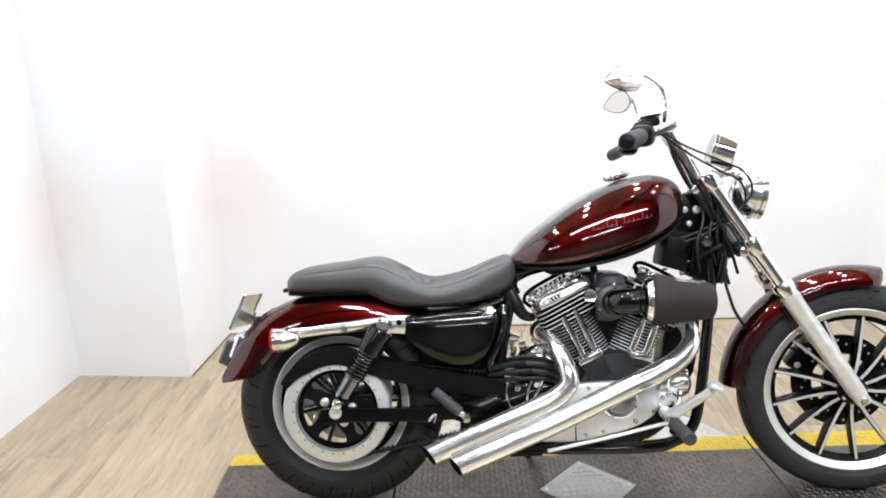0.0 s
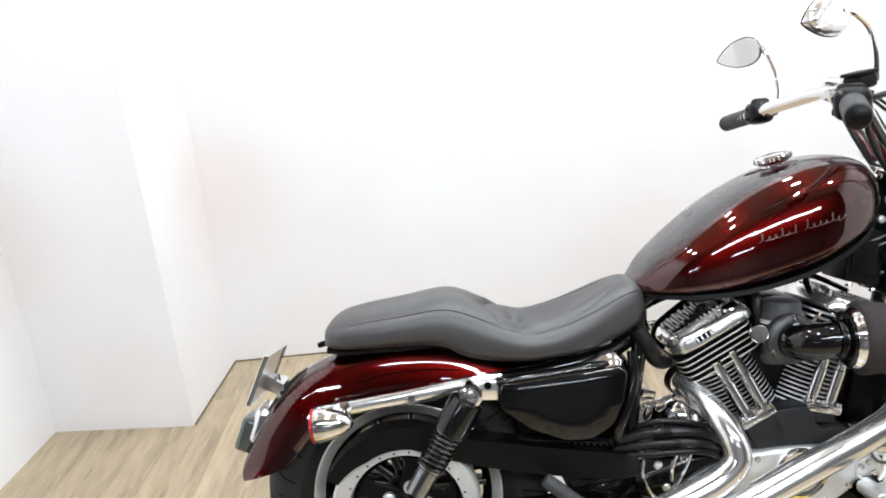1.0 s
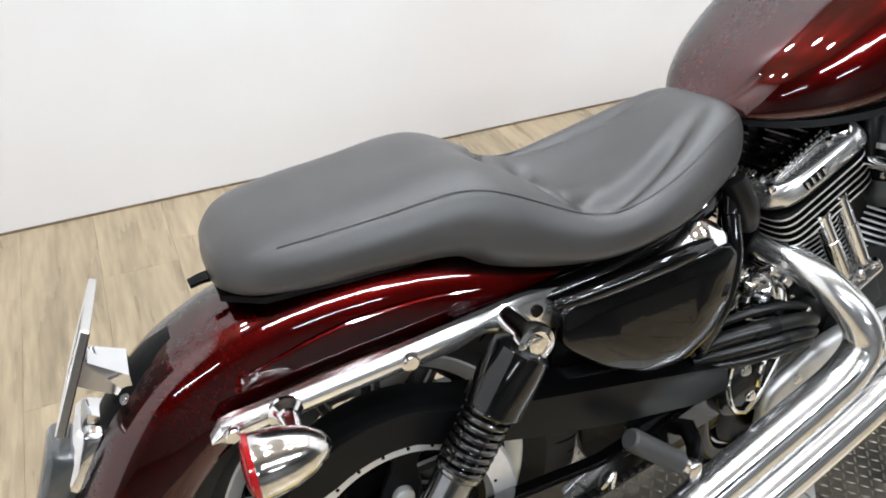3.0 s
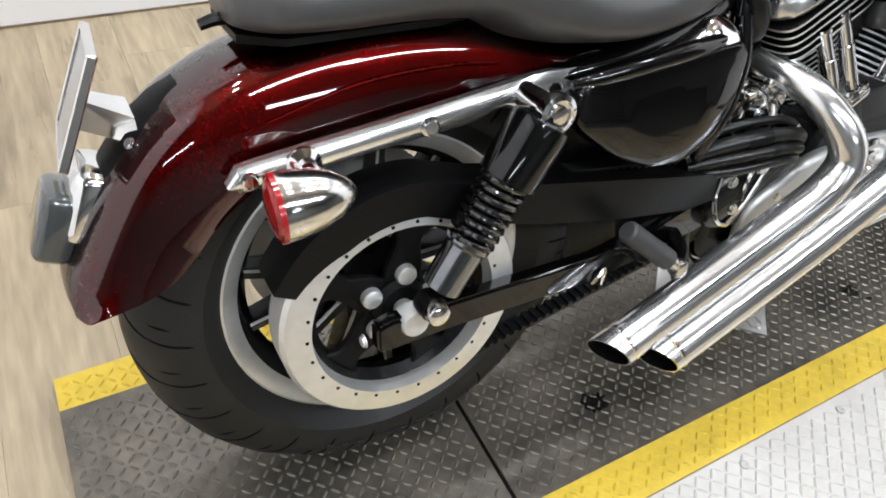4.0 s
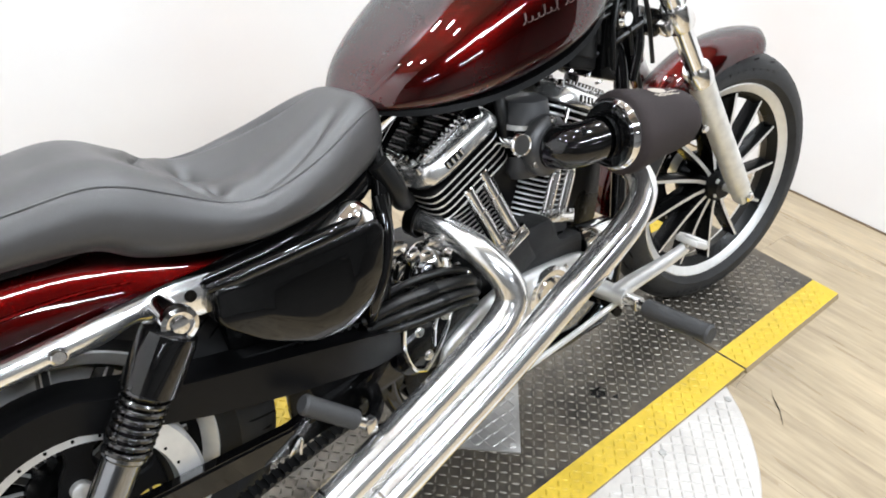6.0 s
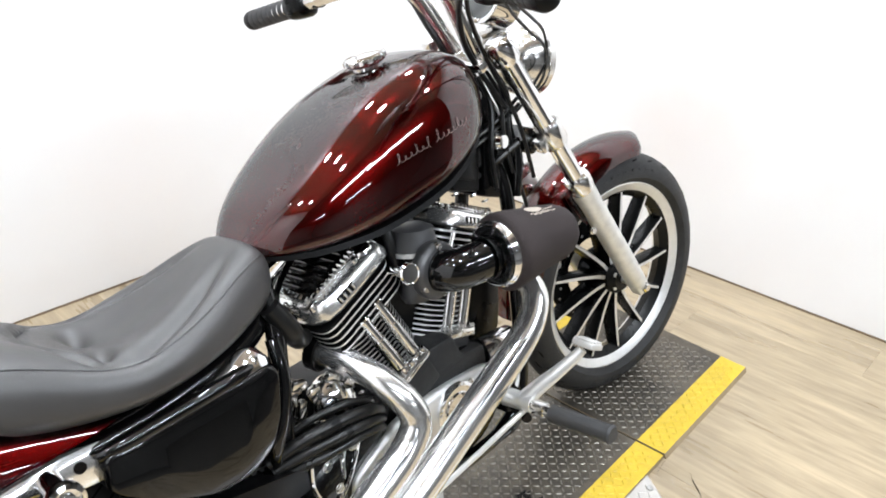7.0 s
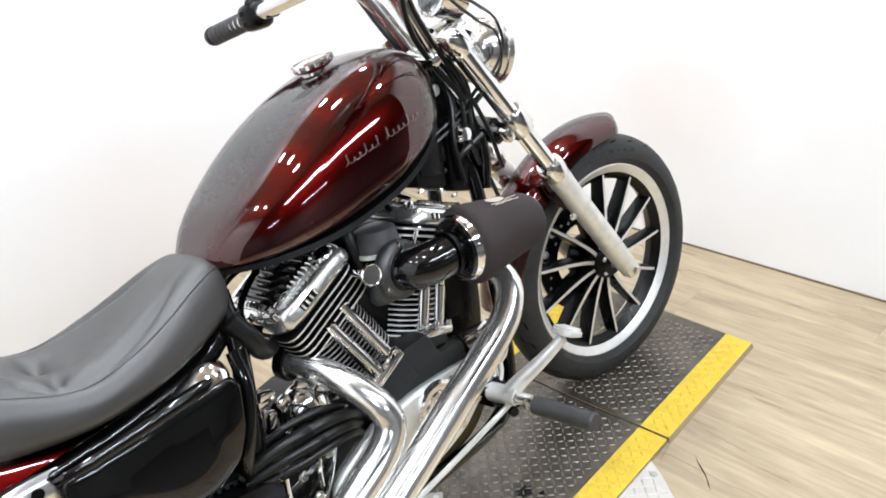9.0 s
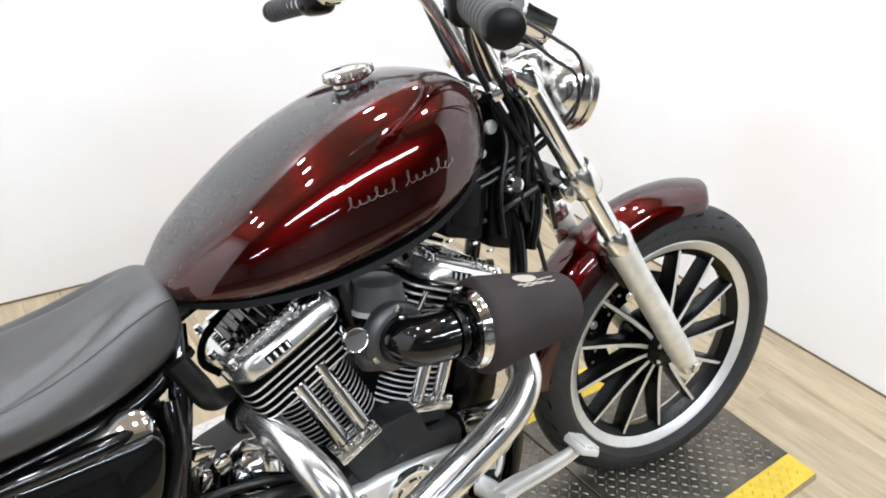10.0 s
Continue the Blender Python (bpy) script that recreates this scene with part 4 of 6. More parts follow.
# cables and hoses on the fork
for name, pts, r in (("throttle_cable", [(0.95, -0.27, 1.11), (1.03, -0.21, 1.065), (1.13, -0.145, 1.025), (1.200, -0.10, 0.99), (1.222, -0.075, 0.93), (1.17, -0.055, 0.86)], 0.0030),
                     ("throttle_cable", [(0.955, -0.26, 1.10), (1.04, -0.195, 1.045), (1.12, -0.15, 1.00), (1.185, -0.115, 0.965), (1.200, -0.085, 0.90), (1.14, -0.06, 0.84)], 0.0030),
                     ("brake_hose", [(0.965, -0.24, 1.11), (1.0, -0.13, 1.07), (1.07, -0.075, 0.97), (1.12, -0.07, 0.88), (1.16, -0.06, 0.80), (1.19, -0.05, 0.70)], 0.0045),
                     ("brake_hose", [(1.135, -0.07, 0.775), (1.145, -0.085, 0.71), (1.165, -0.09, 0.64), (1.19, -0.075, 0.58), (1.26, 0.02, 0.50), (1.40, 0.07, 0.43)], 0.0045),
                     ("clutch_cable", [(0.955, 0.24, 1.10), (0.995, 0.14, 1.115), (1.02, 0.075, 1.08), (1.065, 0.05, 0.98), (1.08, 0.05, 0.88)], 0.0045),
                     ("wiring_loom", [(0.98, -0.17, 1.105), (1.005, -0.10, 1.06), (1.04, -0.06, 0.99), (1.08, -0.06, 0.92), (1.12, -0.062, 0.86)], 0.006),
                     ("wiring_loom", [(0.985, 0.16, 1.115), (1.0, 0.08, 1.115), (1.035, 0.04, 1.02), (1.075, 0.03, 0.94)], 0.006)):
    bm = bmesh.new()
    tube(bm, pts, r, 8, 7)
    cable = part(name, bm, hose_rubber, bike)
    cable.matrix_basis = TURN_BARS if pts[0][2] > 1.0 else STEERED
for ob in fork_parts:
    ob.matrix_basis = STEERED @ ob.matrix_basis
bars.matrix_basis = TURN_BARS

# tank ---------------------------------------------------------------
TANK = [(0.522, 0.758, 0.742, 0.050), (0.535, 0.772, 0.734, 0.076), (0.565, 0.806, 0.729, 0.108), (0.62, 0.849, 0.728, 0.143), (0.70, 0.906, 0.732, 0.164), (0.78, 0.949, 0.744, 0.170), (0.86, 0.978, 0.766, 0.172),
        (0.93, 0.990, 0.796, 0.161), (0.98, 0.982, 0.826, 0.138), (1.01, 0.962, 0.853, 0.110), (1.025, 0.938, 0.875, 0.078), (1.030, 0.915, 0.895, 0.04)]
TANK = [tuple(float(v) for v in r) for r in smooth_line(TANK, 5)]


def tank_ring(x, k=48, grow=0.0):
    zt, zb, w = interp(x, TANK)
    zm = zb + 0.27 * (zt - zb)
    w += grow
    out = []
    for i in range(k):
        a = 2 * math.pi * i / k
        c, s = math.cos(a), math.sin(a)
        e = 0.84 if s > 0 else 0.62
        h = (zt - zm + grow) if s > 0 else (zm - zb + grow)
        out.append(V(x, w * math.copysign(abs(c) ** (float(np.interp(x, (0.65, 0.85), (0.48, 0.58))) if s > 0 else 0.60), c), zm + h * math.copysign(abs(s) ** e, s)))
    return out


bm = bmesh.new()
loft(bm, [tank_ring(r[0]) for r in TANK])
tank = part("fuel_tank", bm, cherry, bike, "glossy dark cherry red fuel tank", sharp=1.0)
bm = bmesh.new()
loft(bm, [[V(p.x, p.y * 1.002, interp(r[0], TANK)[1] + (0.004 if q else -0.003)) for p in (V(r[0], -interp(r[0], TANK)[2] * 0.90, 0), V(r[0], interp(r[0], TANK)[2] * 0.90, 0)) for q in (0,)] + [V(r[0], interp(r[0], TANK)[2] * 0.88, interp(r[0], TANK)[1] + 0.006), V(r[0], -interp(r[0], TANK)[2] * 0.88, interp(r[0], TANK)[1] + 0.006)] for r in TANK[4:-4]])
part("tank_seam", bm, black_matt, tank)
cap_at, cap_way = V(0.850, 0.0, 0.974), V(-0.20, 0, 0.98).normalized()
cap = part("fuel_cap", turned([(0.027, 0.0), (0.027, 0.005), (0.035, 0.009), (0.0375, 0.013), (0.0375, 0.020), (0.034, 0.024), (0.026, 0.0255), (0.0, 0.028)], cap_at, cap_way, 40), chrome, tank, "round chrome fuel cap")
for k in range(14):
    a = 2 * math.pi * k / 14
    bm = bmesh.new()
    M = aim(cap_at, cap_way)
    box(bm, (0.006, 0.009, 0.010), M @ pose(0.037 * math.cos(a), 0.037 * math.sin(a), 0.0165, 0, 0, math.degrees(a)), 0.0015, 1)
    part("cap_knurl", bm, chrome, cap)


def tank_side(x, f):
    """A point on the tank's right flank, f from its widest line (0) up to its crown (1)."""
    a = math.pi - f * math.pi / 2
    zt, zb, w = interp(x, TANK)
    zm = zb + 0.27 * (zt - zb)
    c, s = math.cos(a), math.sin(a)
    return V(x, -(w + 0.0012) * abs(c) ** float(np.interp(x, (0.65, 0.85), (0.48, 0.58))), zm + (zt - zm) * abs(s) ** 0.84)


def side_height(x, z):
    lo, hi = 0.0, 0.9
    for _ in range(24):
        mid = (lo + hi) / 2
        lo, hi = (mid, hi) if tank_side(x, mid).z < z else (lo, mid)
    return tank_side(x, lo)


# a thin painted script-like flourish: plain looping strokes
rnd = random.Random(4)
bm = bmesh.new()
for x0, x1, tall_at in ((0.742, 0.818, (0, 3, 5)), (0.828, 0.916, (0, 4))):
    n = int((x1 - x0) / 0.0118)
    pts = []
    for k in range(n):
        h = (0.0165 if k in tall_at else 0.0075) * (0.85 + 0.3 * rnd.random())
        for j in range(10):
            q = j / 10
            x = x0 + (x1 - x0) * (k + q) / n + 0.0040 * math.sin(2 * math.pi * q)
            z = 0.8345 + 0.208 * (x - 0.742) + h * (1 - math.cos(2 * math.pi * q)) / 2 - (0.004 if k == 5 and 0.7 < q else 0.0)
            pts.append(side_height(x, z))
    tube(bm, pts, 0.0005, 5, 2)
part("painted_flourish", bm, silver_print, tank, "thin silver painted flourish")

# seat ---------------------------------------------------------------
SEAT = [  # x, crown, lower edge, half width, sag in the middle
    (-0.144, 0.698, 0.678, 0.035, 0.0), (-0.136, 0.718, 0.674, 0.070, 0.0), (-0.108, 0.736, 0.671, 0.106, 0.0), (-0.05, 0.747, 0.669, 0.122, 0.001), (0.03, 0.756, 0.668, 0.128, 0.002), (0.105, 0.767, 0.660, 0.132, 0.003), (0.15, 0.762, 0.636, 0.137, 0.004),
    (0.20, 0.738, 0.622, 0.140, 0.010), (0.25, 0.712, 0.618, 0.147, 0.016), (0.30, 0.701, 0.618, 0.150, 0.018), (0.36, 0.712, 0.622, 0.146, 0.014), (0.42, 0.733, 0.629, 0.132, 0.008), (0.47, 0.753, 0.640, 0.113, 0.003), (0.51, 0.763, 0.655, 0.096, 0.0), (0.53, 0.757, 0.678, 0.082, 0.0), (0.536, 0.742, 0.70, 0.07, 0.0)]
SEAT = [tuple(float(v) for v in r) for r in smooth_line(SEAT, 8)]


GROOVE = [(0.17, 0.0), (0.20, 0.03), (0.225, 0.085), (0.25, 0.108), (0.31, 0.112), (0.38, 0.092), (0.45, 0.064), (0.50, 0.045)]


def seat_ring(r, k=120):
    x, zt, zb, w, sag = r
    out = []
    zm = zb + 0.42 * (zt - zb)
    for i in range(k):
        a = 2 * math.pi * i / k
        c, s = math.cos(a), math.sin(a)
        if s >= 0:
            y = w * math.copysign(abs(c) ** 0.52, c) * (1 - 0.08 * abs(s))
            z = zm + (zt - zm) * abs(s) ** 0.55
            z -= sag * math.cos(min(1.0, abs(y) / (w * 0.72)) * math.pi / 2) ** 2
            if 0.17 < x < 0.50:  # a sewn crease round the hollow, and tufted dents in it
                yg, = interp(x, GROOVE)
                fade = min(1.0, (x - 0.17) / 0.04, (0.50 - x) / 0.08)
                z -= 0.017 * fade * math.exp(-((abs(y) - yg) / 0.013) ** 2)
                for yy in (-0.073, 0.03):
                    z -= 0.024 * math.exp(-((y - yy) / 0.022) ** 2 - ((x - 0.270) / 0.015) ** 2)
        else:
            y = w * math.copysign(abs(c) ** 0.5, c) * (1 - 0.22 * abs(s) ** 2)
            z = zm - (zm - zb) * abs(s) ** 0.7
        out.append(V(x, y, z))
    return out


bm = bmesh.new()
loft(bm, [seat_ring(r) for r in SEAT])
seat = part("seat", bm, vinyl, bike, "stepped two-up seat in smooth black vinyl", sharp=1.2)
for s in (-1, 1):
    bm = bmesh.new()
    pts = []
    for r in SEAT[20:-10:5]:
        x, zt, zb, w, sag = r
        ring = seat_ring(r)
        i = 11 if s > 0 else 49
        pts.append(ring[i] + V(0, s * 0.0004, 0))
    tube(bm, pts, 0.0015, 6, 3)
    part("seat_piping", bm, vinyl, seat)
bm = bmesh.new()
loft(bm, [[V(x, y * sx, z) for y, z in ((-0.085, 0.672), (0.085, 0.672), (0.08, 0.663), (-0.08, 0.663))] for x, sx in ((-0.14, 0.6), (-0.10, 1.0), (0.06, 1.05), (0.12, 0.9))])
part("seat_base", bm, black_matt, seat)
bm = bmesh.new()
tube(bm, [V(-0.165, -0.006, 0.672), V(-0.145, -0.006, 0.676), V(-0.12, -0.006, 0.672)], [0.006, 0.007, 0.007], 8)
part("seat_tongue", bm, black_satin, seat)

# rear fender --------------------------------------------------------
OUT = [(0.30, 0.60), (0.20, 0.632), (0.12, 0.655), (0.04, 0.666), (-0.05, 0.664), (-0.130, 0.649), (-0.196, 0.621), (-0.240, 0.591), (-0.280, 0.549), (-0.310, 0.507), (-0.334, 0.466), (-0.351, 0.432), (-0.349, 0.415)]
LOW = [(0.28, 0.52), (0.19, 0.565), (0.12, 0.572), (0.04, 0.568), (-0.05, 0.560), (-0.115, 0.545), (-0.165, 0.517), (-0.192, 0.496), (-0.215, 0.470), (-0.240, 0.444), (-0.270, 0.427), (-0.303, 0.419), (-0.334, 0.414)]
OUT, LOW = [tuple(map(float, p)) for p in smooth_line(OUT, 4)], [tuple(map(float, p)) for p in smooth_line(LOW, 4)]
bm = bmesh.new()
rings = []
for (xo, zo), (xl, zl) in zip(OUT, LOW):
    prof = []
    m = 16
    half = 0.092
    for k in range(m + 1):
        q = -1 + 2 * k / m
        if abs(q) > 0.55:
            f = (abs(q) - 0.55) / 0.45
            f2 = 0.24 + 0.76 * f
            y = math.copysign(half * (0.80 + 0.20 * math.sin(math.pi / 2 * f)), q)
        else:
            b = q / 0.55
            y = half * 0.80 * math.sin(b * math.pi / 2)
            f2 = 0.24 * (1 - math.cos(b * math.pi / 2) ** 0.9) if abs(b) < 1 else 0.24
        prof.append(V(xo + (xl - xo) * f2, y, zo + (zl - zo) * f2))
    inner = []
    mid = V(0, 0, 0.36)
    for p in prof[::-1]:
        d = (V(p.x, 0, p.z) - mid).normalized() * 0.004
        inner.append(V(p.x - d.x, p.y * 0.955, p.z - d.z))
    rings.append(prof + inner)
loft(bm, rings)
rf = part("rear_fender", bm, cherry, bike, "dark cherry red rear mudguard", sharp=0.9)
# a raised crease line along each side of the fender
for s in (-1, 1):
    bm = bmesh.new()
    tube(bm, [V(-0.13, s * 0.0865, 0.592), V(-0.03, s * 0.0865, 0.616), V(0.07, s * 0.0865, 0.620), V(0.14, s * 0.0865, 0.612)], [0.001, 0.0022, 0.0022, 0.001], 6, 5)
    part("fender_crease", bm, cherry, rf)
    # chrome strut
    y0, y1 = s * 0.108, s * 0.124
    bm = bmesh.new()
    rings = []
    for k in range(37):
        x = -0.184 + 0.433 * k / 36
        hi = float(np.interp(x, [-0.184, -0.179, -0.170, 0.034, 0.176, 0.236, 0.245, 0.249], [0.549, 0.561, 0.567, 0.588, 0.605, 0.604, 0.598, 0.588]))
        lo = float(np.interp(x, [-0.184, -0.179, -0.168, -0.03, 0.088, 0.125, 0.150, 0.172, 0.226, 0.241, 0.249], [0.547, 0.541, 0.538, 0.553, 0.562, 0.574, 0.566, 0.554, 0.550, 0.563, 0.584]))
        ring = [V(x, y0, hi), V(x, y0, lo)]
        for j in range(9):
            f = j / 8
            ring.append(V(x, y1 - s * 0.0065 * (2 * f - 1) ** 2, lo + (hi - lo) * f))
        rings.append(ring)
    loft(bm, rings)
    st = part("fender_strut", bm, chrome_pipe, bike, "polished chrome fender strut")
    for x, z, r in ((0.033, 0.572, 0.009), (-0.163, 0.553, 0.008)):
        bolt("strut_bolt", V(x, y1, z), V(0, s, 0), r, chrome, st)
    bm = bmesh.new()
    tube(bm, [V(0.193, y1 - s * 0.001, 0.585), V(0.193, y1 + s * 0.001, 0.585)], 0.008, 16)
    part("strut_slot", bm, black_satin, st)
    # turn signal
    if s > 0:
        continue
    A, B = V(-0.155, s * 0.185, 0.553), V(-0.070, s * 0.19, 0.557)
    way = (B - A).normalized()
    sig = part("turn_signal", turned([(0.0325, 0.0), (0.0335, 0.004), (0.0330, 0.016), (0.0295, 0.036), (0.023, 0.055), (0.013, 0.070), (0.004, 0.0765), (0.0, 0.077)], A, way, 32), chrome_worn, bike, "bullet-shaped chrome turn signal with red lens")
    part("lens", turned([(0.0, -0.010), (0.016, -0.009), (0.027, -0.006), (0.032, 0.0), (0.032, 0.003), (0.0, 0.003)], A, way, 32), red_lens, sig)
    part("lens_rim", turned([(0.0320, -0.004), (0.0345, -0.003), (0.0345, 0.002), (0.0320, 0.003)], A, way, 32, True), red_lens, sig)
    part("stalk", turned([(0.019, 0.0), (0.0185, 0.004), (0.011, 0.010), (0.0105, 0.04), (0.014, 0.05)], V(-0.108, s * 0.124, 0.560), V(0, s, 0), 20), chrome, sig)

# tail lamp and plate
bm = bmesh.new()
box(bm, (0.045, 0.080, 0.088), pose(-0.306, 0.008, 0.505, 0, 24, 0), 0.016, 3)
tl = part("tail_lamp", bm, chrome, bike, "chrome tail lamp with smoked lens")
bm = bmesh.new()
box(bm, (0.042, 0.072, 0.080), pose(-0.340, 0.008, 0.488, 0, 24, 0), 0.012, 3)
part("lens", bm, smoke_lens, tl)
py, pz = V(0.05, 0.993, -0.08).normalized(), V(0.43, -0.05, 0.90)
pz = (pz - py * pz.dot(py)).normalized()
px = py.cross(pz)
PLM = Matrix.Translation((-0.291, 0.024, 0.612)) @ Matrix((px, py, pz)).transposed().to_4x4()
bm = bmesh.new()
box(bm, (0.004, 0.155, 0.112), PLM, 0.0015, 1)
npl = part("plate_holder", bm, plate_grey, bike, "blank metal plate holder")
bm = bmesh.new()
for y in (-0.0775, 0.0775):
    box(bm, (0.010, 0.005, 0.116), PLM @ pose(0, y, 0), 0.0015, 1)
for z in (-0.056, 0.056):
    box(bm, (0.010, 0.156, 0.005), PLM @ pose(0, 0, z), 0.0015, 1)
part("plate_frame", bm, chrome_worn, npl)
bm = bmesh.new()
loft(bm, [[PLM @ V(0.003, y, z) for y, z in ((-0.02, -0.03), (0.02, -0.03), (0.02, 0.0), (-0.02, 0.0))], [V(-0.245, y, z) for y, z in ((-0.03, 0.568), (0.03, 0.568), (0.03, 0.598), (-0.03, 0.598))]])
part("plate_bracket", bm, chrome, npl)
for y in (-0.03, 0.03):
    bolt("bracket_bolt", V(-0.255, y - 0.006, 0.575), V(-0.5, -0.3, 0.6), 0.005, chrome, npl)

# black pad under the lamp bracket, along the crown of the mudguard
bm = bmesh.new()
rings = []
for x, z, hw in ((-0.196, 0.618, 0.020), (-0.222, 0.603, 0.034), (-0.250, 0.581, 0.036), (-0.280, 0.547, 0.034), (-0.300, 0.518, 0.026)):
    d = (V(x, 0, z) - V(0, 0, 0.36)).normalized()
    rings.append([V(x, y, z) + d * h for y, h in ((-hw, -0.010), (-hw, -0.002), (-hw * 0.6, 0.004), (hw * 0.6, 0.004), (hw, -0.002), (hw, -0.010))])
loft(bm, rings)
part("lamp_pad", bm, black_matt, rf, "matt black rubber pad")

# shocks -------------------------------------------------------------
for s in (-1, 1):
    T, B = V(0.155, s * 0.165, 0.582), V(0.015, s * 0.162, 0.366)
    d = (B - T)
    ln = d.length
    d.normalize()
    bm = bmesh.new()
    tube(bm, [T + d * a for a in (0.005, 0.012, 0.02, 0.085, 0.088)], [0.020, 0.033, 0.035, 0.035, 0.030], 28, smooth=False)
    sh = part("shock_absorber", bm, black_gloss, bike, "black shock absorber with coil spring")
    bm = bmesh.new()
    pts = []
    turns, m = 7.5, 14
    side = d.cross(V(0, 1, 0)).normalized()
    up = d.cross(side)
    for k in range(int(turns * m) + 1):
        a = 2 * math.pi * k / m
        pts.append(T + d * (0.086 + 0.080 * k / (turns * m)) + side * (0.0265 * math.cos(a)) + up * (0.0265 * math.sin(a)))
    tube(bm, pts, 0.0040, 8, 1, smooth=False)
    part("spring", bm, spring_black, sh)
    part("damper_rod", bar(T + d * 0.08, T + d * 0.18, 0.015), black_satin, sh)
    bm = bmesh.new()
    tube(bm, [T + d * a for a in (0.164, 0.167, 0.172, 0.176, 0.232, 0.236)], [0.022, 0.028, 0.028, 0.0245, 0.0235, 0.016], 28, smooth=False)
    part("damper_body", bm, dark_steel, sh, "dark polished steel damper body")
    part("lower_eye", turned([(0.0, -0.012), (0.0165, -0.012), (0.0175, 0.0), (0.0165, 0.012), (0.0, 0.012)], B, V(0, s, 0), 24), black_satin, sh)
    part("lower_bolt", turned([(0.0145, 0.0), (0.0148, 0.010), (0.013, 0.016), (0.008, 0.019), (0.0, 0.020)], B + V(0, s * 0.010, 0), V(0, s, 0), 24), chrome, sh)
    part("upper_sleeve", bar(V(0.156, s * 0.118, 0.584), V(0.156, s * 0.176, 0.584), 0.0165), chrome, sh)
    part("upper_bolt", turned([(0.0225, 0.0), (0.0235, 0.006), (0.0225, 0.014), (0.017, 0.016), (0.0155, 0.0135), (0.011, 0.013), (0.010, 0.017), (0.0, 0.018)], V(0.156, s * 0.170, 0.584), V(0, s, 0), 32), chrome, sh)

# swingarm, belt, guard ----------------------------------------------
for s in (-1, 1):
    bm = bmesh.new()
    rings = []
    for x, z, h, y in ((-0.045, 0.318, 0.018, 0.136), (-0.03, 0.320, 0.022, 0.136), (0.05, 0.322, 0.0205, 0.136), (0.28, 0.319, 0.0205, 0.134), (0.40, 0.325, 0.024, 0.118), (0.52, 0.335, 0.030, 0.10)):
        rings.append([V(x, s * (y - 0.014), z - h), V(x, s * (y + 0.010), z - h), V(x, s * (y + 0.010), z + h), V(x, s * (y - 0.014), z + h)])
    loft(bm, rings)
    bmesh.ops.recalc_face_normals(bm, faces=bm.faces)
    bmesh.ops.bevel(bm, geom=bm.edges[:], offset=0.004, segments=2, affect="EDGES")
    sa = part("swingarm", bm, black_gloss, bike, "gloss black swingarm")
    bolt("axle_adjuster", V(-0.058, s * 0.135, 0.318), V(-1, 0, 0), 0.007, alloy, sa)
    bm = bmesh.new()
    tube(bm, [V(0.272, s * 0.146, 0.300), V(0.280, s * 0.149, 0.312), V(0.291, s * 0.147, 0.318), V(0.286, s * 0.150, 0.296)], [0.003, 0.004, 0.0035, 0.002], 7)
    part("cable_clip", bm, chrome_worn, sa)
BR, FR, FX, FZ = 0.153, 0.062, 0.555, 0.352


def belt_line(n=150):
    """The belt's path round both pulleys, in x and z."""
    dx, dz = FX - REAR.x, FZ - REAR.z
    ln = math.hypot(dx, dz)
    base_a, off = math.atan2(dz, dx), math.acos((BR - FR) / ln)
    pts = []
    a0, a1 = base_a + off, base_a + 2 * math.pi - off
    for k in range(n):
        a = a0 + (a1 - a0) * k / (n - 1)
        pts.append((REAR.x + BR * math.cos(a), REAR.z + BR * math.sin(a), a))
    for k in range(1, 60):
        s = k / 60
        a = a1
        p0, p1 = (REAR.x + BR * math.cos(a), REAR.z + BR * math.sin(a)), (FX + FR * math.cos(a), FZ + FR * math.sin(a))
        pts.append((p0[0] + (p1[0] - p0[0]) * s, p0[1] + (p1[1] - p0[1]) * s, a))
    for k in range(24):
        a = a1 + (2 * off) * k / 23
        pts.append((FX + FR * math.cos(a), FZ + FR * math.sin(a), a))
    for k in range(1, 60):
        s = k / 60
        a = a0
        p0, p1 = (FX + FR * math.cos(a), FZ + FR * math.sin(a)), (REAR.x + BR * math.cos(a), REAR.z + BR * math.sin(a))
        pts.append((p0[0] + (p1[0] - p0[0]) * s, p0[1] + (p1[1] - p0[1]) * s, a))
    return pts


bm = bmesh.new()
pts = belt_line()
rows = []
for x, z, a in pts:
    n = V(math.cos(a), 0, math.sin(a))
    c = V(x, 0, z)
    rows.append([bm.verts.new(p) for p in (c + n * 0.003 + V(0, -0.102, 0), c + n * 0.003 + V(0, -0.076, 0), c + V(0, -0.076, 0), c + V(0, -0.102, 0))])
for i in range(len(rows)):
    a, b = rows[i], rows[(i + 1) % len(rows)]
    for k in range(4):
        bm.faces.new((a[k], a[(k + 1) % 4], b[(k + 1) % 4], b[k]))
belt = part("drive_belt", bm, rubber, bike, "toothed black drive belt")
bm = bmesh.new()
acc, last = 0.0, None
dense = []
for (x0, z0, a0), (x1, z1, a1) in zip(pts, pts[1:] + pts[:1]):
    for k in range(6):
        s = k / 6
        dense.append((x0 + (x1 - x0) * s, z0 + (z1 - z0) * s, a0 + ((a1 - a0 + math.pi) % (2 * math.pi) - math.pi) * s))
for x, z, a in dense:
    if last is not None:
        acc += math.hypot(x - last[0], z - last[1])
    last = (x, z)
    if acc > 0.0125:
        acc = 0.0
        box(bm, (0.006, 0.026, 0.0056), Matrix.Translation((x, -0.089, z)) @ Matrix.Rotation(-a + math.pi / 2, 4, "Y") @ pose(0, 0, -0.0022))
tagged(part("belt_teeth", bm, rubber, belt), kind="stuff")
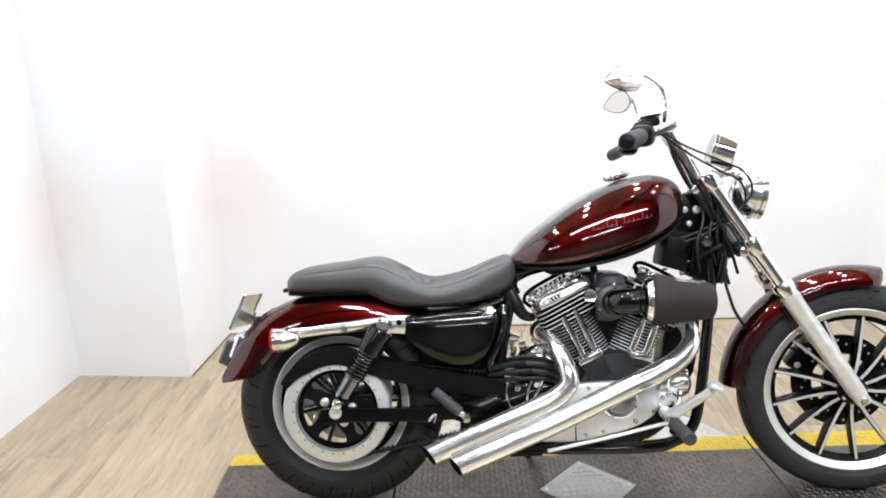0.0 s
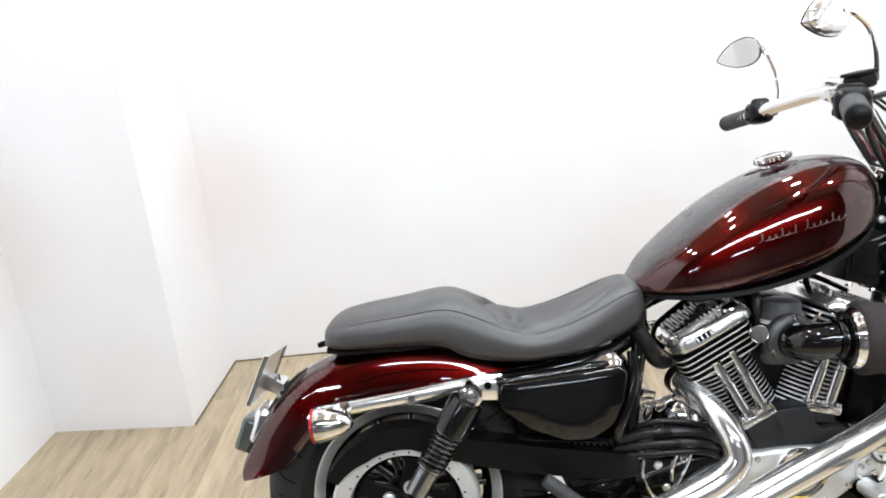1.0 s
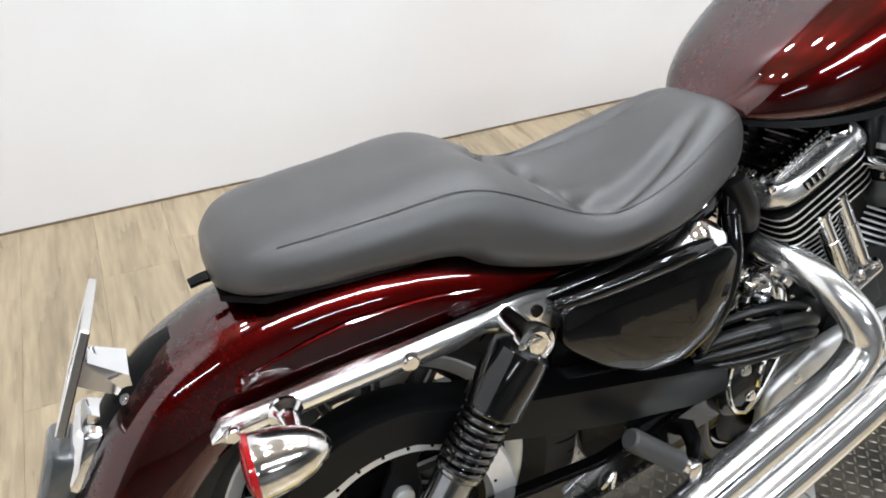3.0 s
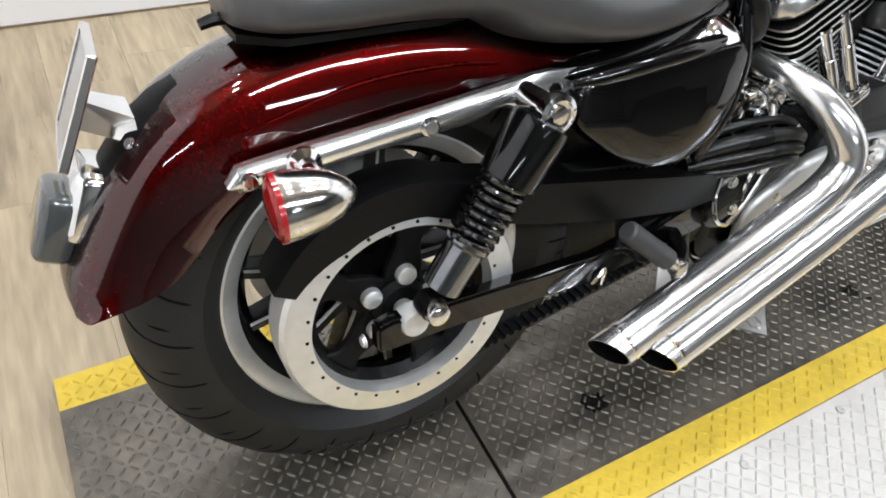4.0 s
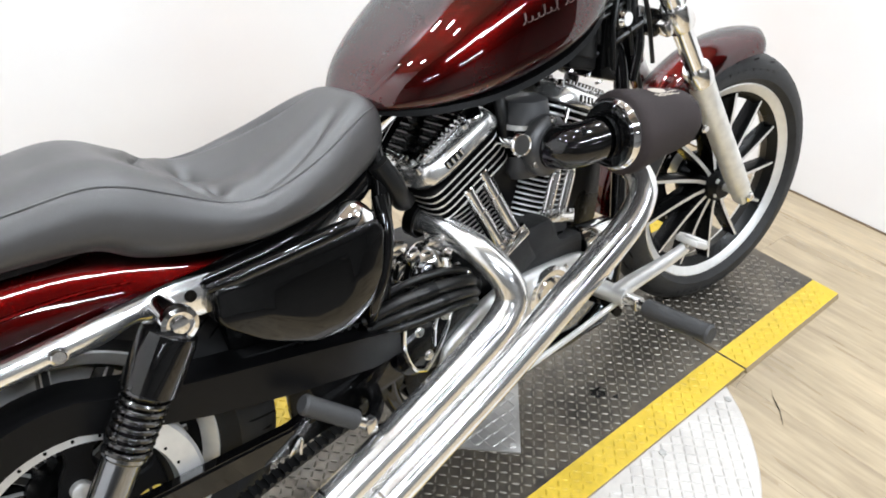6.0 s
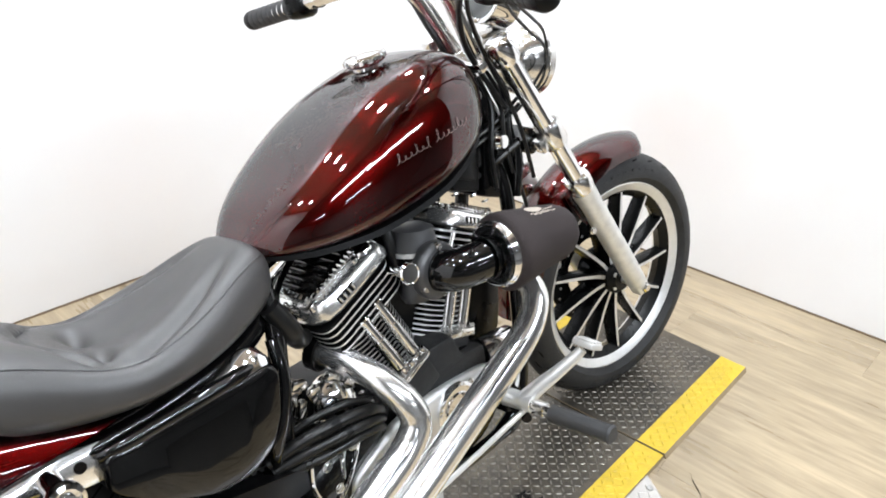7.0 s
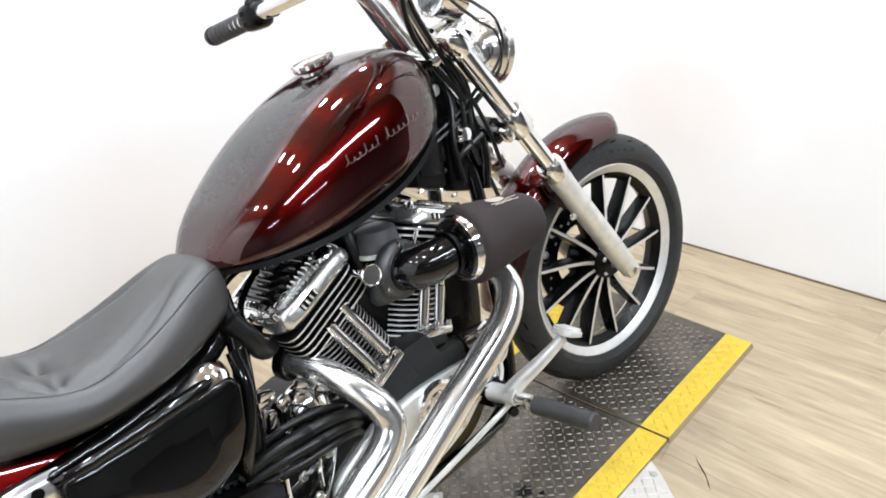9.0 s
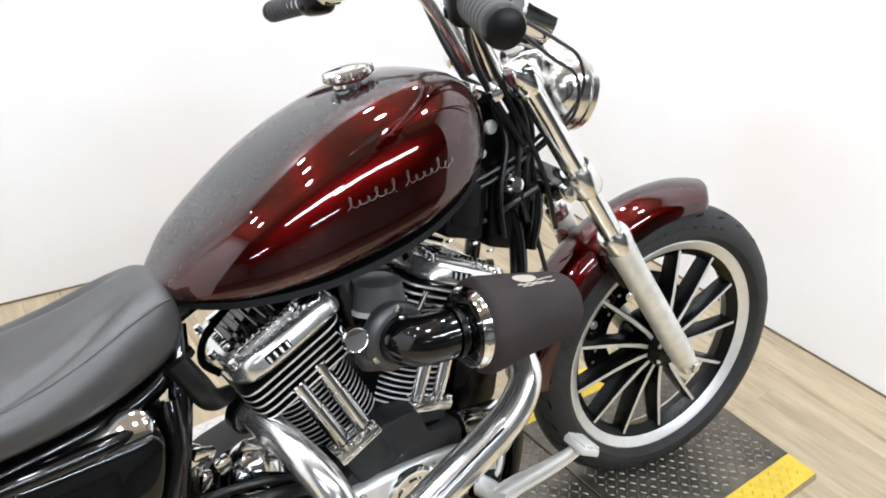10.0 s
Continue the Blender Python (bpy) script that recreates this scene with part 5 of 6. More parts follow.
# upper belt guard: arc round the pulley, then a long flank forward
bm = bmesh.new()
rings = []
for a in range(152, 74, -6):
    r = 0.181
    c = V(REAR.x + r * math.cos(math.radians(a)), 0, REAR.z + r * math.sin(math.radians(a)))
    n = V(math.cos(math.radians(a)), 0, math.sin(math.radians(a)))
    h = 0.026 + 0.018 * min(1.0, (152 - a) / 30)
    rings.append([c + V(0, -0.132, 0), c + V(0, -0.070, 0), c - n * 0.004 + V(0, -0.074, 0), c - n * 0.004 + V(0, -0.127, 0), c - n * h + V(0, -0.127, 0), c - n * h + V(0, -0.132, 0)])
for x, z, h in ((0.10, 0.488, 0.05), (0.18, 0.470, 0.056), (0.30, 0.447, 0.06), (0.44, 0.420, 0.055), (0.49, 0.411, 0.04)):
    rings.append([V(x, -0.134, z), V(x, -0.070, z), V(x, -0.074, z - 0.004), V(x, -0.129, z - 0.004), V(x, -0.129, z - h), V(x, -0.134, z - h)])
loft(bm, rings)
part("belt_guard", bm, guard_black, bike, "black moulded belt guard")
bm = bmesh.new()
slab(bm, rounded([(0.305, 0.415), (0.335, 0.365), (0.348, 0.325), (0.330, 0.292), (0.42, 0.272), (0.50, 0.28), (0.52, 0.36), (0.49, 0.425)], 3), -0.112, -0.095, 0.004)
part("pivot_plate", bm, black_satin, bike)
bm = slab(bmesh.new(), rounded([(0.36, 0.31), (0.36, 0.17), (0.44, 0.15), (0.53, 0.16), (0.53, 0.31)], 3), 0.03, 0.05, 0.004)
part("rear_frame_plate", bm, black_satin, bike)
bm = bmesh.new()
tube(bm, [V(0.27, -0.13, 0.30), V(0.32, -0.135, 0.335), V(0.36, -0.14, 0.31), V(0.40, -0.13, 0.30)], 0.006, 10)
part("brake_line_bracket", bm, black_satin, bike)

# rear pegs
for s in (-1, 1):
    A, B = V(0.380, s * 0.192, 0.322), V(0.289, s * 0.176, 0.398)
    way = (B - A).normalized()
    bm = bmesh.new()
    tube(bm, [A + way * a for a in (0.022, 0.026, 0.115, 0.119)], [0.011, 0.015, 0.015, 0.012], 20, smooth=False)
    pg = part("passenger_peg", bm, grip_rubber, bike, "folded grey-black rubber passenger peg")
    bm = bmesh.new()
    tube(bm, [A, A + way * 0.024], 0.0095, 14)
    box(bm, (0.02, 0.022, 0.026), Matrix.Translation(A), 0.005)
    part("hinge", bm, chrome_worn, pg)
    bm = bmesh.new()
    tube(bm, [A, V(0.415, s * 0.16, 0.318), V(0.44, s * 0.11, 0.318)], [0.011, 0.012, 0.013], 12, 4)
    part("peg_mount", bm, black_satin, pg)

# engine -------------------------------------------------------------
CRANK = V(0.80, 0, 0.33)


def cyl_frame(angle):
    """The pose of a cylinder: z along its bore from the crank, x ahead, y to the left."""
    return Matrix.Translation(CRANK) @ pose(0, 0, 0, 0, angle, 0)


def fin_outline(rx, ry, k=40, e=0.72):
    out = []
    for i in range(k):
        a = 2 * math.pi * i / k
        c, s = math.cos(a), math.sin(a)
        out.append((rx * math.copysign(abs(c) ** e, c), ry * math.copysign(abs(s) ** e, s)))
    return out


def fin_mesh(name, rx, ry, thick, parent, m, e=0.72):
    """One cooling fin: black faces, bright machined rim."""
    bm = bmesh.new()
    o = fin_outline(rx, ry, 40, e)
    rings = [[V(x * q, y * q, z) for x, y in o] for q, z in ((0.80, -thick * 0.7), (1.0, -thick * 0.5), (1.0, thick * 0.5), (0.80, thick * 0.7))]
    loft(bm, rings)
    bm.faces.ensure_lookup_table()
    for f in bm.faces:
        if len(f.verts) == 4 and all(abs(v.co.z) < thick * 0.55 for v in f.verts):
            f.material_index = 1
    ob = part(name, bm, [black_satin, alloy], parent)
    ob.matrix_basis = m
    return ob


for ang, ahead, rise, fins in ((-27.0, 0.017, 0.0, 5), (23.0, 0.008, 0.027, 7)):
    F = cyl_frame(ang) @ pose(ahead, 0, 0)
    bm = bmesh.new()
    tube(bm, [F @ V(0, 0, 0.09), F @ V(0, 0, 0.30)], 0.056, 32)
    cylinder = part("cylinder", bm, black_satin, bike, "black finned cylinder with bright fin edges")
    first = fin_mesh("cooling_fin", 0.074, 0.080, 0.0032, cylinder, F @ pose(0, 0, 0.118))
    for k in range(1, 15):
        repeat(first, F @ pose(0, 0, 0.118 + 0.0098 * k), cylinder)
    hd = fin_mesh("head_fin", 0.088, 0.110, 0.0034, cylinder, F @ pose(0, 0, 0.274), 0.26)
    for k in range(1, fins):
        repeat(hd, F @ pose(0, 0, 0.274 + 0.0125 * k), cylinder)
    bm = bmesh.new()
    box(bm, (0.15, 0.15, 0.05 + rise), F @ pose(0, 0, 0.295 + rise / 2), 0.008)
    part("cylinder_head", bm, black_satin, cylinder)
    F = F @ pose(rise * 0.7, 0, rise)
    # rocker box: flared lower box, set-back step, rimmed cover round a dark finned recess
    def plan(hx, hy, cut, z, dx=0.009, n=3):
        o = rounded([(-hx, -hy + cut), (-hx + cut, -hy), (hx - cut * 0.6, -hy), (hx, -hy + cut * 0.6), (hx, hy - cut), (hx - cut, hy), (-hx + cut, hy), (-hx, hy - cut)], n, 0.32)
        return [F @ V(x + dx, y, z) for x, y in o]

    bm = bmesh.new()
    loft(bm, [plan(0.090, 0.102, 0.030, 0.3295), plan(0.0935, 0.1055, 0.032, 0.3325), plan(0.0945, 0.106, 0.034, 0.340), plan(0.090, 0.102, 0.032, 0.353), plan(0.086, 0.098, 0.030, 0.3605), plan(0.081, 0.093, 0.028, 0.3630), plan(0.060, 0.070, 0.022, 0.3632)])
    rock = part("rocker_box", bm, polished, bike, "polished chrome rocker box", sharp=0.9)
    # Chrome lower housing drawn gloss black: its dark reflection put into the colour.
    if rise:
        bm = bmesh.new()
        loft(bm, [plan(0.084, 0.097, 0.028, 0.2980), plan(0.087, 0.1005, 0.030, 0.3000), plan(0.088, 0.101, 0.030, 0.3270), plan(0.086, 0.099, 0.028, 0.3296)])
        part("rocker_skirt", bm, black_gloss, rock, "lower rocker housing, black for the dark its chrome reflects")
    bm = bmesh.new()
    loft(bm, [plan(0.064, 0.062, 0.016, 0.3636), plan(0.064, 0.062, 0.016, 0.3650)])
    part("cover_recess", bm, black_gloss, rock)
    for sx, sy, lx, ly in ((0, -0.070, 0.112, 0.012), (0, 0.070, 0.112, 0.012), (-0.060, 0, 0.012, 0.118), (0.062, 0, 0.012, 0.118)):
        bm = bmesh.new()
        box(bm, (lx, ly, 0.009), F @ pose(0.004 + sx, sy, 0.3668), 0.003, 2)
        part("cover_rim", bm, chrome, rock)
    bm = bmesh.new()
    box(bm, (0.0075, 0.100, 0.008), pose(0, 0, 0), 0.0018, 1)
    cf = part("cover_fin", bm, black_gloss, rock, "gloss black cover fin")
    cf.matrix_basis = F @ pose(-0.038, 0, 0.368)
    for k in range(1, 6):
        repeat(cf, F @ pose(-0.038 + 0.0165 * k, 0, 0.368), rock)
    bm = bmesh.new()
    box(bm, (0.0058, 0.012, 0.007), pose(0, 0, 0), 0.0016, 1)
    rib = part("cover_rib", bm, chrome, rock)
    rib.matrix_basis = F @ pose(-0.040, -0.073, 0.3725)
    for k in range(1, 10):
        repeat(rib, F @ pose(-0.040 + 0.0100 * k, -0.073, 0.3725), rock)
    for k in range(8):
        repeat(rib, F @ pose(-0.058, -0.044 + 0.012 * k, 0.3725, 0, 0, 90), rock)
    bm = bmesh.new()
    box(bm, (0.040, 0.004, 0.013), F @ pose(-0.012, -0.1035, 0.3475, -17, 0, 0), 0.0015, 1)
    badge = part("badge", bm, gap_dark, rock)
    for k in range(4):
        bm = bmesh.new()
        box(bm, (0.0045, 0.004, 0.011), F @ pose(-0.0275 + 0.0105 * k, -0.105, 0.3475, -17, 0, 0), 0.001, 1)
        part("badge_rib", bm, polished, badge)
    bm = bmesh.new()
    lathe(bm, [(0.022, 0.345), (0.0225, 0.348), (0.0215, 0.364), (0.018, 0.3685), (0.011, 0.370), (0.0, 0.3695)], F @ pose(0.066, -0.074, 0), 28)
    part("rocker_boss", bm, chrome, rock)
    for x, y in ((-0.066, -0.080), (-0.068, 0.074), (0.078, 0.074), (0.040, -0.086), (0.086, -0.048), (-0.078, -0.02), (0.085, 0.02)):
        bolt("rocker_bolt", F @ V(x, y, 0.3595), F.to_3x3() @ V(0, 0, 1), 0.0060, chrome, rock, 0.011)
    bm = bmesh.new()
    tube(bm, [F @ V(-0.086, -0.05, 0.350), F @ V(-0.094, -0.03, 0.372), F @ V(-0.07, -0.004, 0.386), F @ V(-0.01, 0.03, 0.385), F @ V(0.05, 0.06, 0.380)], 0.006, 8, 5)
    part("breather_pipe", bm, black_gloss, rock)

bm = slab(bmesh.new(), rounded([(0.765, 0.46), (0.835, 0.46), (0.885, 0.66), (0.86, 0.70), (0.73, 0.71), (0.72, 0.66)], 2, 0.2), -0.055, 0.06, 0.006)
part("intake_manifold", bm, black_satin, bike)

# push rods and tappet blocks
RODS = [((0.664, -0.102, 0.590), (0.721, -0.116, 0.474)), ((0.700, -0.098, 0.610), (0.757, -0.114, 0.486)), ((0.915, -0.084, 0.600), (0.867, -0.086, 0.478)), ((0.953, -0.084, 0.592), (0.906, -0.086, 0.466))]
for A, B in RODS:
    A, B = V(*A), V(*B)
    d = B - A
    bm = bmesh.new()
    tube(bm, [A + d * a for a in (0.03, 0.05, 0.08, 0.09, 0.42, 0.43, 0.97, 0.98, 1.04)], [0.0112, 0.0132, 0.0132, 0.0112, 0.0112, 0.0128, 0.0128, 0.0155, 0.0155], 18, smooth=False)
    part("pushrod_tube", bm, chrome, bike, "chrome pushrod tube")
for x, y, z, ang in ((0.740, -0.112, 0.470, -26.0), (0.887, -0.082, 0.464, 16.0)):
    bm = bmesh.new()
    M = pose(x, y, z, 0, ang, 0)
    box(bm, (0.078, 0.05, 0.018), M, 0.005)
    tb = part("tappet_block", bm, chrome_worn, bike)
    for sx in (-0.031, 0.0, 0.031):
        bolt("tappet_bolt", M @ V(sx, -0.020, 0.008), M.to_3x3() @ V(0, 0, 1), 0.0055, chrome, tb, 0.010)
    bm = bmesh.new()
    box(bm, (0.070, 0.046, 0.066), M @ pose(0, 0.008, -0.040), 0.006)
    part("tappet_base", bm, crinkle_grey, tb)
bm = slab(bmesh.new(), rounded([(0.778, 0.478), (0.850, 0.482), (0.868, 0.430), (0.93, 0.43), (0.93, 0.36), (0.70, 0.36), (0.72, 0.42), (0.756, 0.425)], 2, 0.2), -0.122, -0.03, 0.006)
part("engine_case_upper", bm, crinkle_grey, bike)

# crankcase and cam cover
bm = slab(bmesh.new(), rounded([(0.50, 0.24), (0.62, 0.20), (0.90, 0.205), (0.985, 0.27), (1.0, 0.36), (0.95, 0.43), (0.66, 0.46), (0.52, 0.42)], 4), -0.105, 0.12, 0.012)
part("crankcase", bm, black_satin, bike, "black V-twin crankcase")
bm = slab(bmesh.new(), rounded([(0.560, 0.228), (0.70, 0.226), (0.862, 0.262), (0.928, 0.305), (0.945, 0.36), (0.925, 0.395), (0.80, 0.402), (0.69, 0.398), (0.60, 0.355), (0.565, 0.33)], 4), -0.142, -0.116, 0.010, 3)
cam_cover = part("cam_cover", bm, alloy, bike, "bright alloy cam cover")
part("timer_cover", turned([(0.053, 0.0), (0.053, 0.006), (0.047, 0.009), (0.040, 0.0075), (0.036, 0.0075), (0.034, 0.011), (0.012, 0.012), (0.010, 0.016), (0.0, 0.016)], V(0.817, -0.141, 0.348), V(0, -1, 0), 48), chrome, cam_cover)
for x, z in ((0.60, 0.245), (0.72, 0.246), (0.77, 0.256), (0.862, 0.285), (0.915, 0.312), (0.928, 0.38), (0.86, 0.385), (0.73, 0.385), (0.62, 0.345), (0.70, 0.30)):
    bolt("cover_bolt", V(x, -0.1415, z), V(0, -1, 0), 0.0058, chrome_worn, cam_cover)
bm = bmesh.new()
box(bm, (0.003, 0.006, 0.10), pose(0.692, -0.141, 0.275))
part("cover_joint", bm, black_satin, cam_cover)
bm = slab(bmesh.new(), rounded([(0.478, 0.405), (0.62, 0.392), (0.665, 0.40), (0.65, 0.33), (0.56, 0.30), (0.485, 0.315)], 3), -0.128, -0.088, 0.006)
spc = part("sprocket_cover", bm, black_gloss, bike, "gloss black sprocket cover with chrome edges")
for pts in ([(0.486, 0.405), (0.505, 0.409), (0.56, 0.413), (0.615, 0.430), (0.640, 0.455)], [(0.500, 0.402), (0.497, 0.365), (0.512, 0.325), (0.535, 0.312)], [(0.575, 0.418), (0.560, 0.385), (0.555, 0.350)], [(0.605, 0.420), (0.585, 0.375), (0.560, 0.335), (0.535, 0.312)]):
    bm = bmesh.new()
    tube(bm, [V(x, -0.130, z) for x, z in pts], 0.0038, 8, 5)
    part("chrome_edge", bm, chrome, spc)
for x, z in ((0.530, 0.385), (0.545, 0.335), (0.585, 0.395)):
    bolt("cover_bolt", V(x, -0.127, z), V(0, -1, 0), 0.0075, chrome_worn, spc)

# oil filter and regulator at the front of the case
of = part("oil_filter", turned([(0.0, -0.01), (0.036, -0.008), (0.038, 0.0), (0.038, 0.066), (0.034, 0.072), (0.012, 0.073), (0.0, 0.07)], V(0.952, -0.098, 0.388), V(1, -0.25, 0.05), 32), chrome, bike, "chrome oil filter")
bm = lathe(bmesh.new(), [(0.030, 0.0), (0.036, 0.0), (0.036, 0.006), (0.030, 0.006)], aim(V(0.985, -0.146, 0.392), V(0.15, -1, 0.1)), 32, True)
part("filter_ring", bm, chrome_worn, of)
bm = bmesh.new()
box(bm, (0.055, 0.03, 0.05), pose(0.955, -0.130, 0.345), 0.006)
part("oil_pump", bm, alloy, bike)
for x, z in ((0.94, 0.352), (0.965, 0.337), (0.955, 0.36)):
    bolt("pump_bolt", V(x, -0.145, z), V(0, -1, 0), 0.006, chrome, bike)
bm = bmesh.new()
tube(bm, [V(0.93, -0.146, 0.335), V(0.955, -0.158, 0.318), V(0.985, -0.15, 0.345), V(1.0, -0.12, 0.40)], 0.004, 8, 6)
part("oil_line", bm, alloy, bike)

# carburettor, elbow, air filter
bm = bmesh.new()
box(bm, (0.075, 0.07, 0.07), pose(0.805, -0.085, 0.625), 0.012)
tube(bm, [V(0.805, -0.10, 0.655), V(0.808, -0.10, 0.668)], [0.036, 0.038], 28)
carb = part("carburettor", bm, black_satin, bike, "dark carburettor body")
bm = bmesh.new()
tube(bm, [V(0.808, -0.10, 0.668), V(0.808, -0.10, 0.676), V(0.810, -0.10, 0.702), V(0.810, -0.10, 0.708)], [0.0415, 0.0405, 0.036, 0.022], 32, smooth=False)
part("carb_top", bm, material("dull grey moulded cap", (0.05, 0.05, 0.052), 0.45, spread=0.15), carb)
part("carb_ring", bar(V(0.806, -0.10, 0.660), V(0.806, -0.10, 0.668), 0.042, seg=32), alloy_matt, carb)
part("choke_knob", turned([(0.009, -0.06), (0.009, 0.0), (0.0185, 0.001), (0.0195, 0.006), (0.0175, 0.009), (0.016, 0.007), (0.0, 0.006)], V(0.737, -0.156, 0.652), V(-0.1, -1, 0.1), 28), chrome, carb, "chrome choke knob")
bm = bmesh.new()
box(bm, (0.052, 0.030, 0.034), pose(0.868, -0.120, 0.634, 8, 12, 0), 0.010, 3)
tube(bm, [V(0.842, -0.118, 0.650), V(0.880, -0.125, 0.646), V(0.905, -0.118, 0.630)], 0.006, 10, 5)
part("throttle_bracket", bm, black_gloss, carb, "gloss black throttle bracket")
part("throttle_lever", bar(V(0.842, -0.156, 0.662), V(0.868, -0.140, 0.678), 0.0036, seg=10), chrome, carb, "small bright throttle lever")
for x, z in ((0.852, 0.644), (0.884, 0.638), (0.868, 0.622)):
    bolt("bracket_bolt", V(x, -0.136, z), V(0, -1, 0.2), 0.0045, chrome, carb)
for x, z in ((0.775, 0.60), (0.782, 0.655), (0.84, 0.67), (0.765, 0.625)):
    bolt("carb_screw", V(x, -0.118, z), V(0, -1, 0), 0.006, chrome_worn, carb)
bm = bmesh.new()
tube(bm, [V(0.800, -0.11, 0.634), V(0.803, -0.158, 0.634), V(0.813, -0.189, 0.636), V(0.838, -0.207, 0.640), V(0.870, -0.217, 0.644), V(0.893, -0.222, 0.645)], [0.0365, 0.0365, 0.0365, 0.036, 0.0355, 0.0355], 32, 6)
elbow = part("intake_elbow", bm, black_gloss, bike, "gloss black intake elbow")
part("elbow_flange", turned([(0.036, -0.016), (0.050, -0.014), (0.0515, -0.010), (0.0515, 0.002), (0.049, 0.006), (0.043, 0.010), (0.036, 0.011)], V(0.802, -0.155, 0.634), V(0.12, -1, 0.0), 36, True), cast_dark, elbow, "dark cast intake flange")
for k in range(3):
    a = math.radians(120 * k + 86)
    bolt("flange_bolt", V(0.802 + 0.0435 * math.cos(a), -0.160, 0.634 + 0.0435 * math.sin(a)), V(0, -1, 0), 0.0062, chrome_worn, elbow, 0.009)
part("float_bowl", turned([(0.028, -0.02), (0.031, 0.0), (0.030, 0.008), (0.024, 0.018), (0.0, 0.021)], V(0.790, -0.110, 0.592), V(-0.05, -0.15, -1), 32), cast_dark, carb, "dark cast float bowl")
FA, FB = V(0.890, -0.221, 0.645), V(1.068, -0.238, 0.640)
fw = (FB - FA).normalized()
bm = bmesh.new()
prof = [(0.0, 0.0), (0.050, 0.0), (0.062, 0.001), (0.0685, 0.004), (0.0702, 0.012), (0.0690, 0.024), (0.0668, 0.04), (0.0645, 0.056), (0.062, 0.072), (0.0597, 0.088), (0.0575, 0.104), (0.055, 0.12), (0.0525, 0.136), (0.0490, 0.152), (0.043, 0.164), (0.032, 0.169), (0.0, 0.170)]
fm = aim(FA, fw)
rings = []
for i, (r, h) in enumerate(prof):
    ring = []
    for k in range(48):
        a = 2 * math.pi * k / 48
        q = r * (1 + 0.030 * noise.noise(V(math.cos(a) * 1.9, math.sin(a) * 1.9, h * 16)) + 0.012 * noise.noise(V(math.cos(a) * 6, math.sin(a) * 6, h * 30)))
        ring.append(fm @ V(q * math.cos(a), q * math.sin(a), h))
    rings.append(ring)
loft(bm, rings[1:])
filt = part("air_filter", bm, fabric, bike, "conical air filter in a dark grey-brown fabric sock", sharp=1.2)
bm = lathe(bmesh.new(), [(0.036, -0.020), (0.052, -0.018), (0.057, -0.006), (0.057, 0.004), (0.050, 0.006), (0.036, 0.002)], fm, 40, True)
part("filter_collar", bm, black_gloss, filt)
bm = lathe(bmesh.new(), [(0.052, -0.013), (0.0560, -0.0135), (0.0592, -0.008), (0.0602, -0.001), (0.0600, 0.004), (0.054, 0.004)], fm, 48, True)
part("clamp_ring", bm, chrome, filt, "chrome clamp ring")
bm = lathe(bmesh.new(), [(0.0365, -0.034), (0.0385, -0.034), (0.0385, -0.026), (0.0365, -0.026)], fm, 40, True)
part("hose_clamp", bm, black_satin, filt)
# pale printed patch on top of the sock: plain shapes only
def on_sock(h, a, lift=0.0012):
    r = float(np.interp(h, [p[1] for p in prof[1:]], [p[0] for p in prof[1:]])) + lift
    up = V(0, 0, 1)
    out = V(0, -1, 0)
    x = fw
    o = (out - x * out.dot(x)).normalized()
    u = x.cross(o)
    u = u if u.z > 0 else -u
    return FA + fw * h + o * (r * math.cos(a)) + u * (r * math.sin(a))


bm = bmesh.new()
mid = bm.verts.new(on_sock(0.080, 1.36))
loop = [bm.verts.new(on_sock(0.080 + 0.020 * math.cos(2 * math.pi * k / 24), 1.36 + 0.17 * math.sin(2 * math.pi * k / 24))) for k in range(24)]
for k in range(24):
    bm.faces.new((mid, loop[k], loop[(k + 1) % 24]))
for h0, h1, a0, a1 in ((0.066, 0.126, 1.07, 1.16), (0.060, 0.108, 1.13, 1.17), (0.098, 0.128, 1.24, 1.34)):
    tube(bm, [on_sock(h0 + (h1 - h0) * q / 8, a0 + (a1 - a0) * q / 8 + 0.02 * math.sin(q * 2.4), 0.0004) for q in range(9)], 0.0017, 6, 2, flat=0.6)
part("printed_patch", bm, cream, filt, "faded cream printed patch")

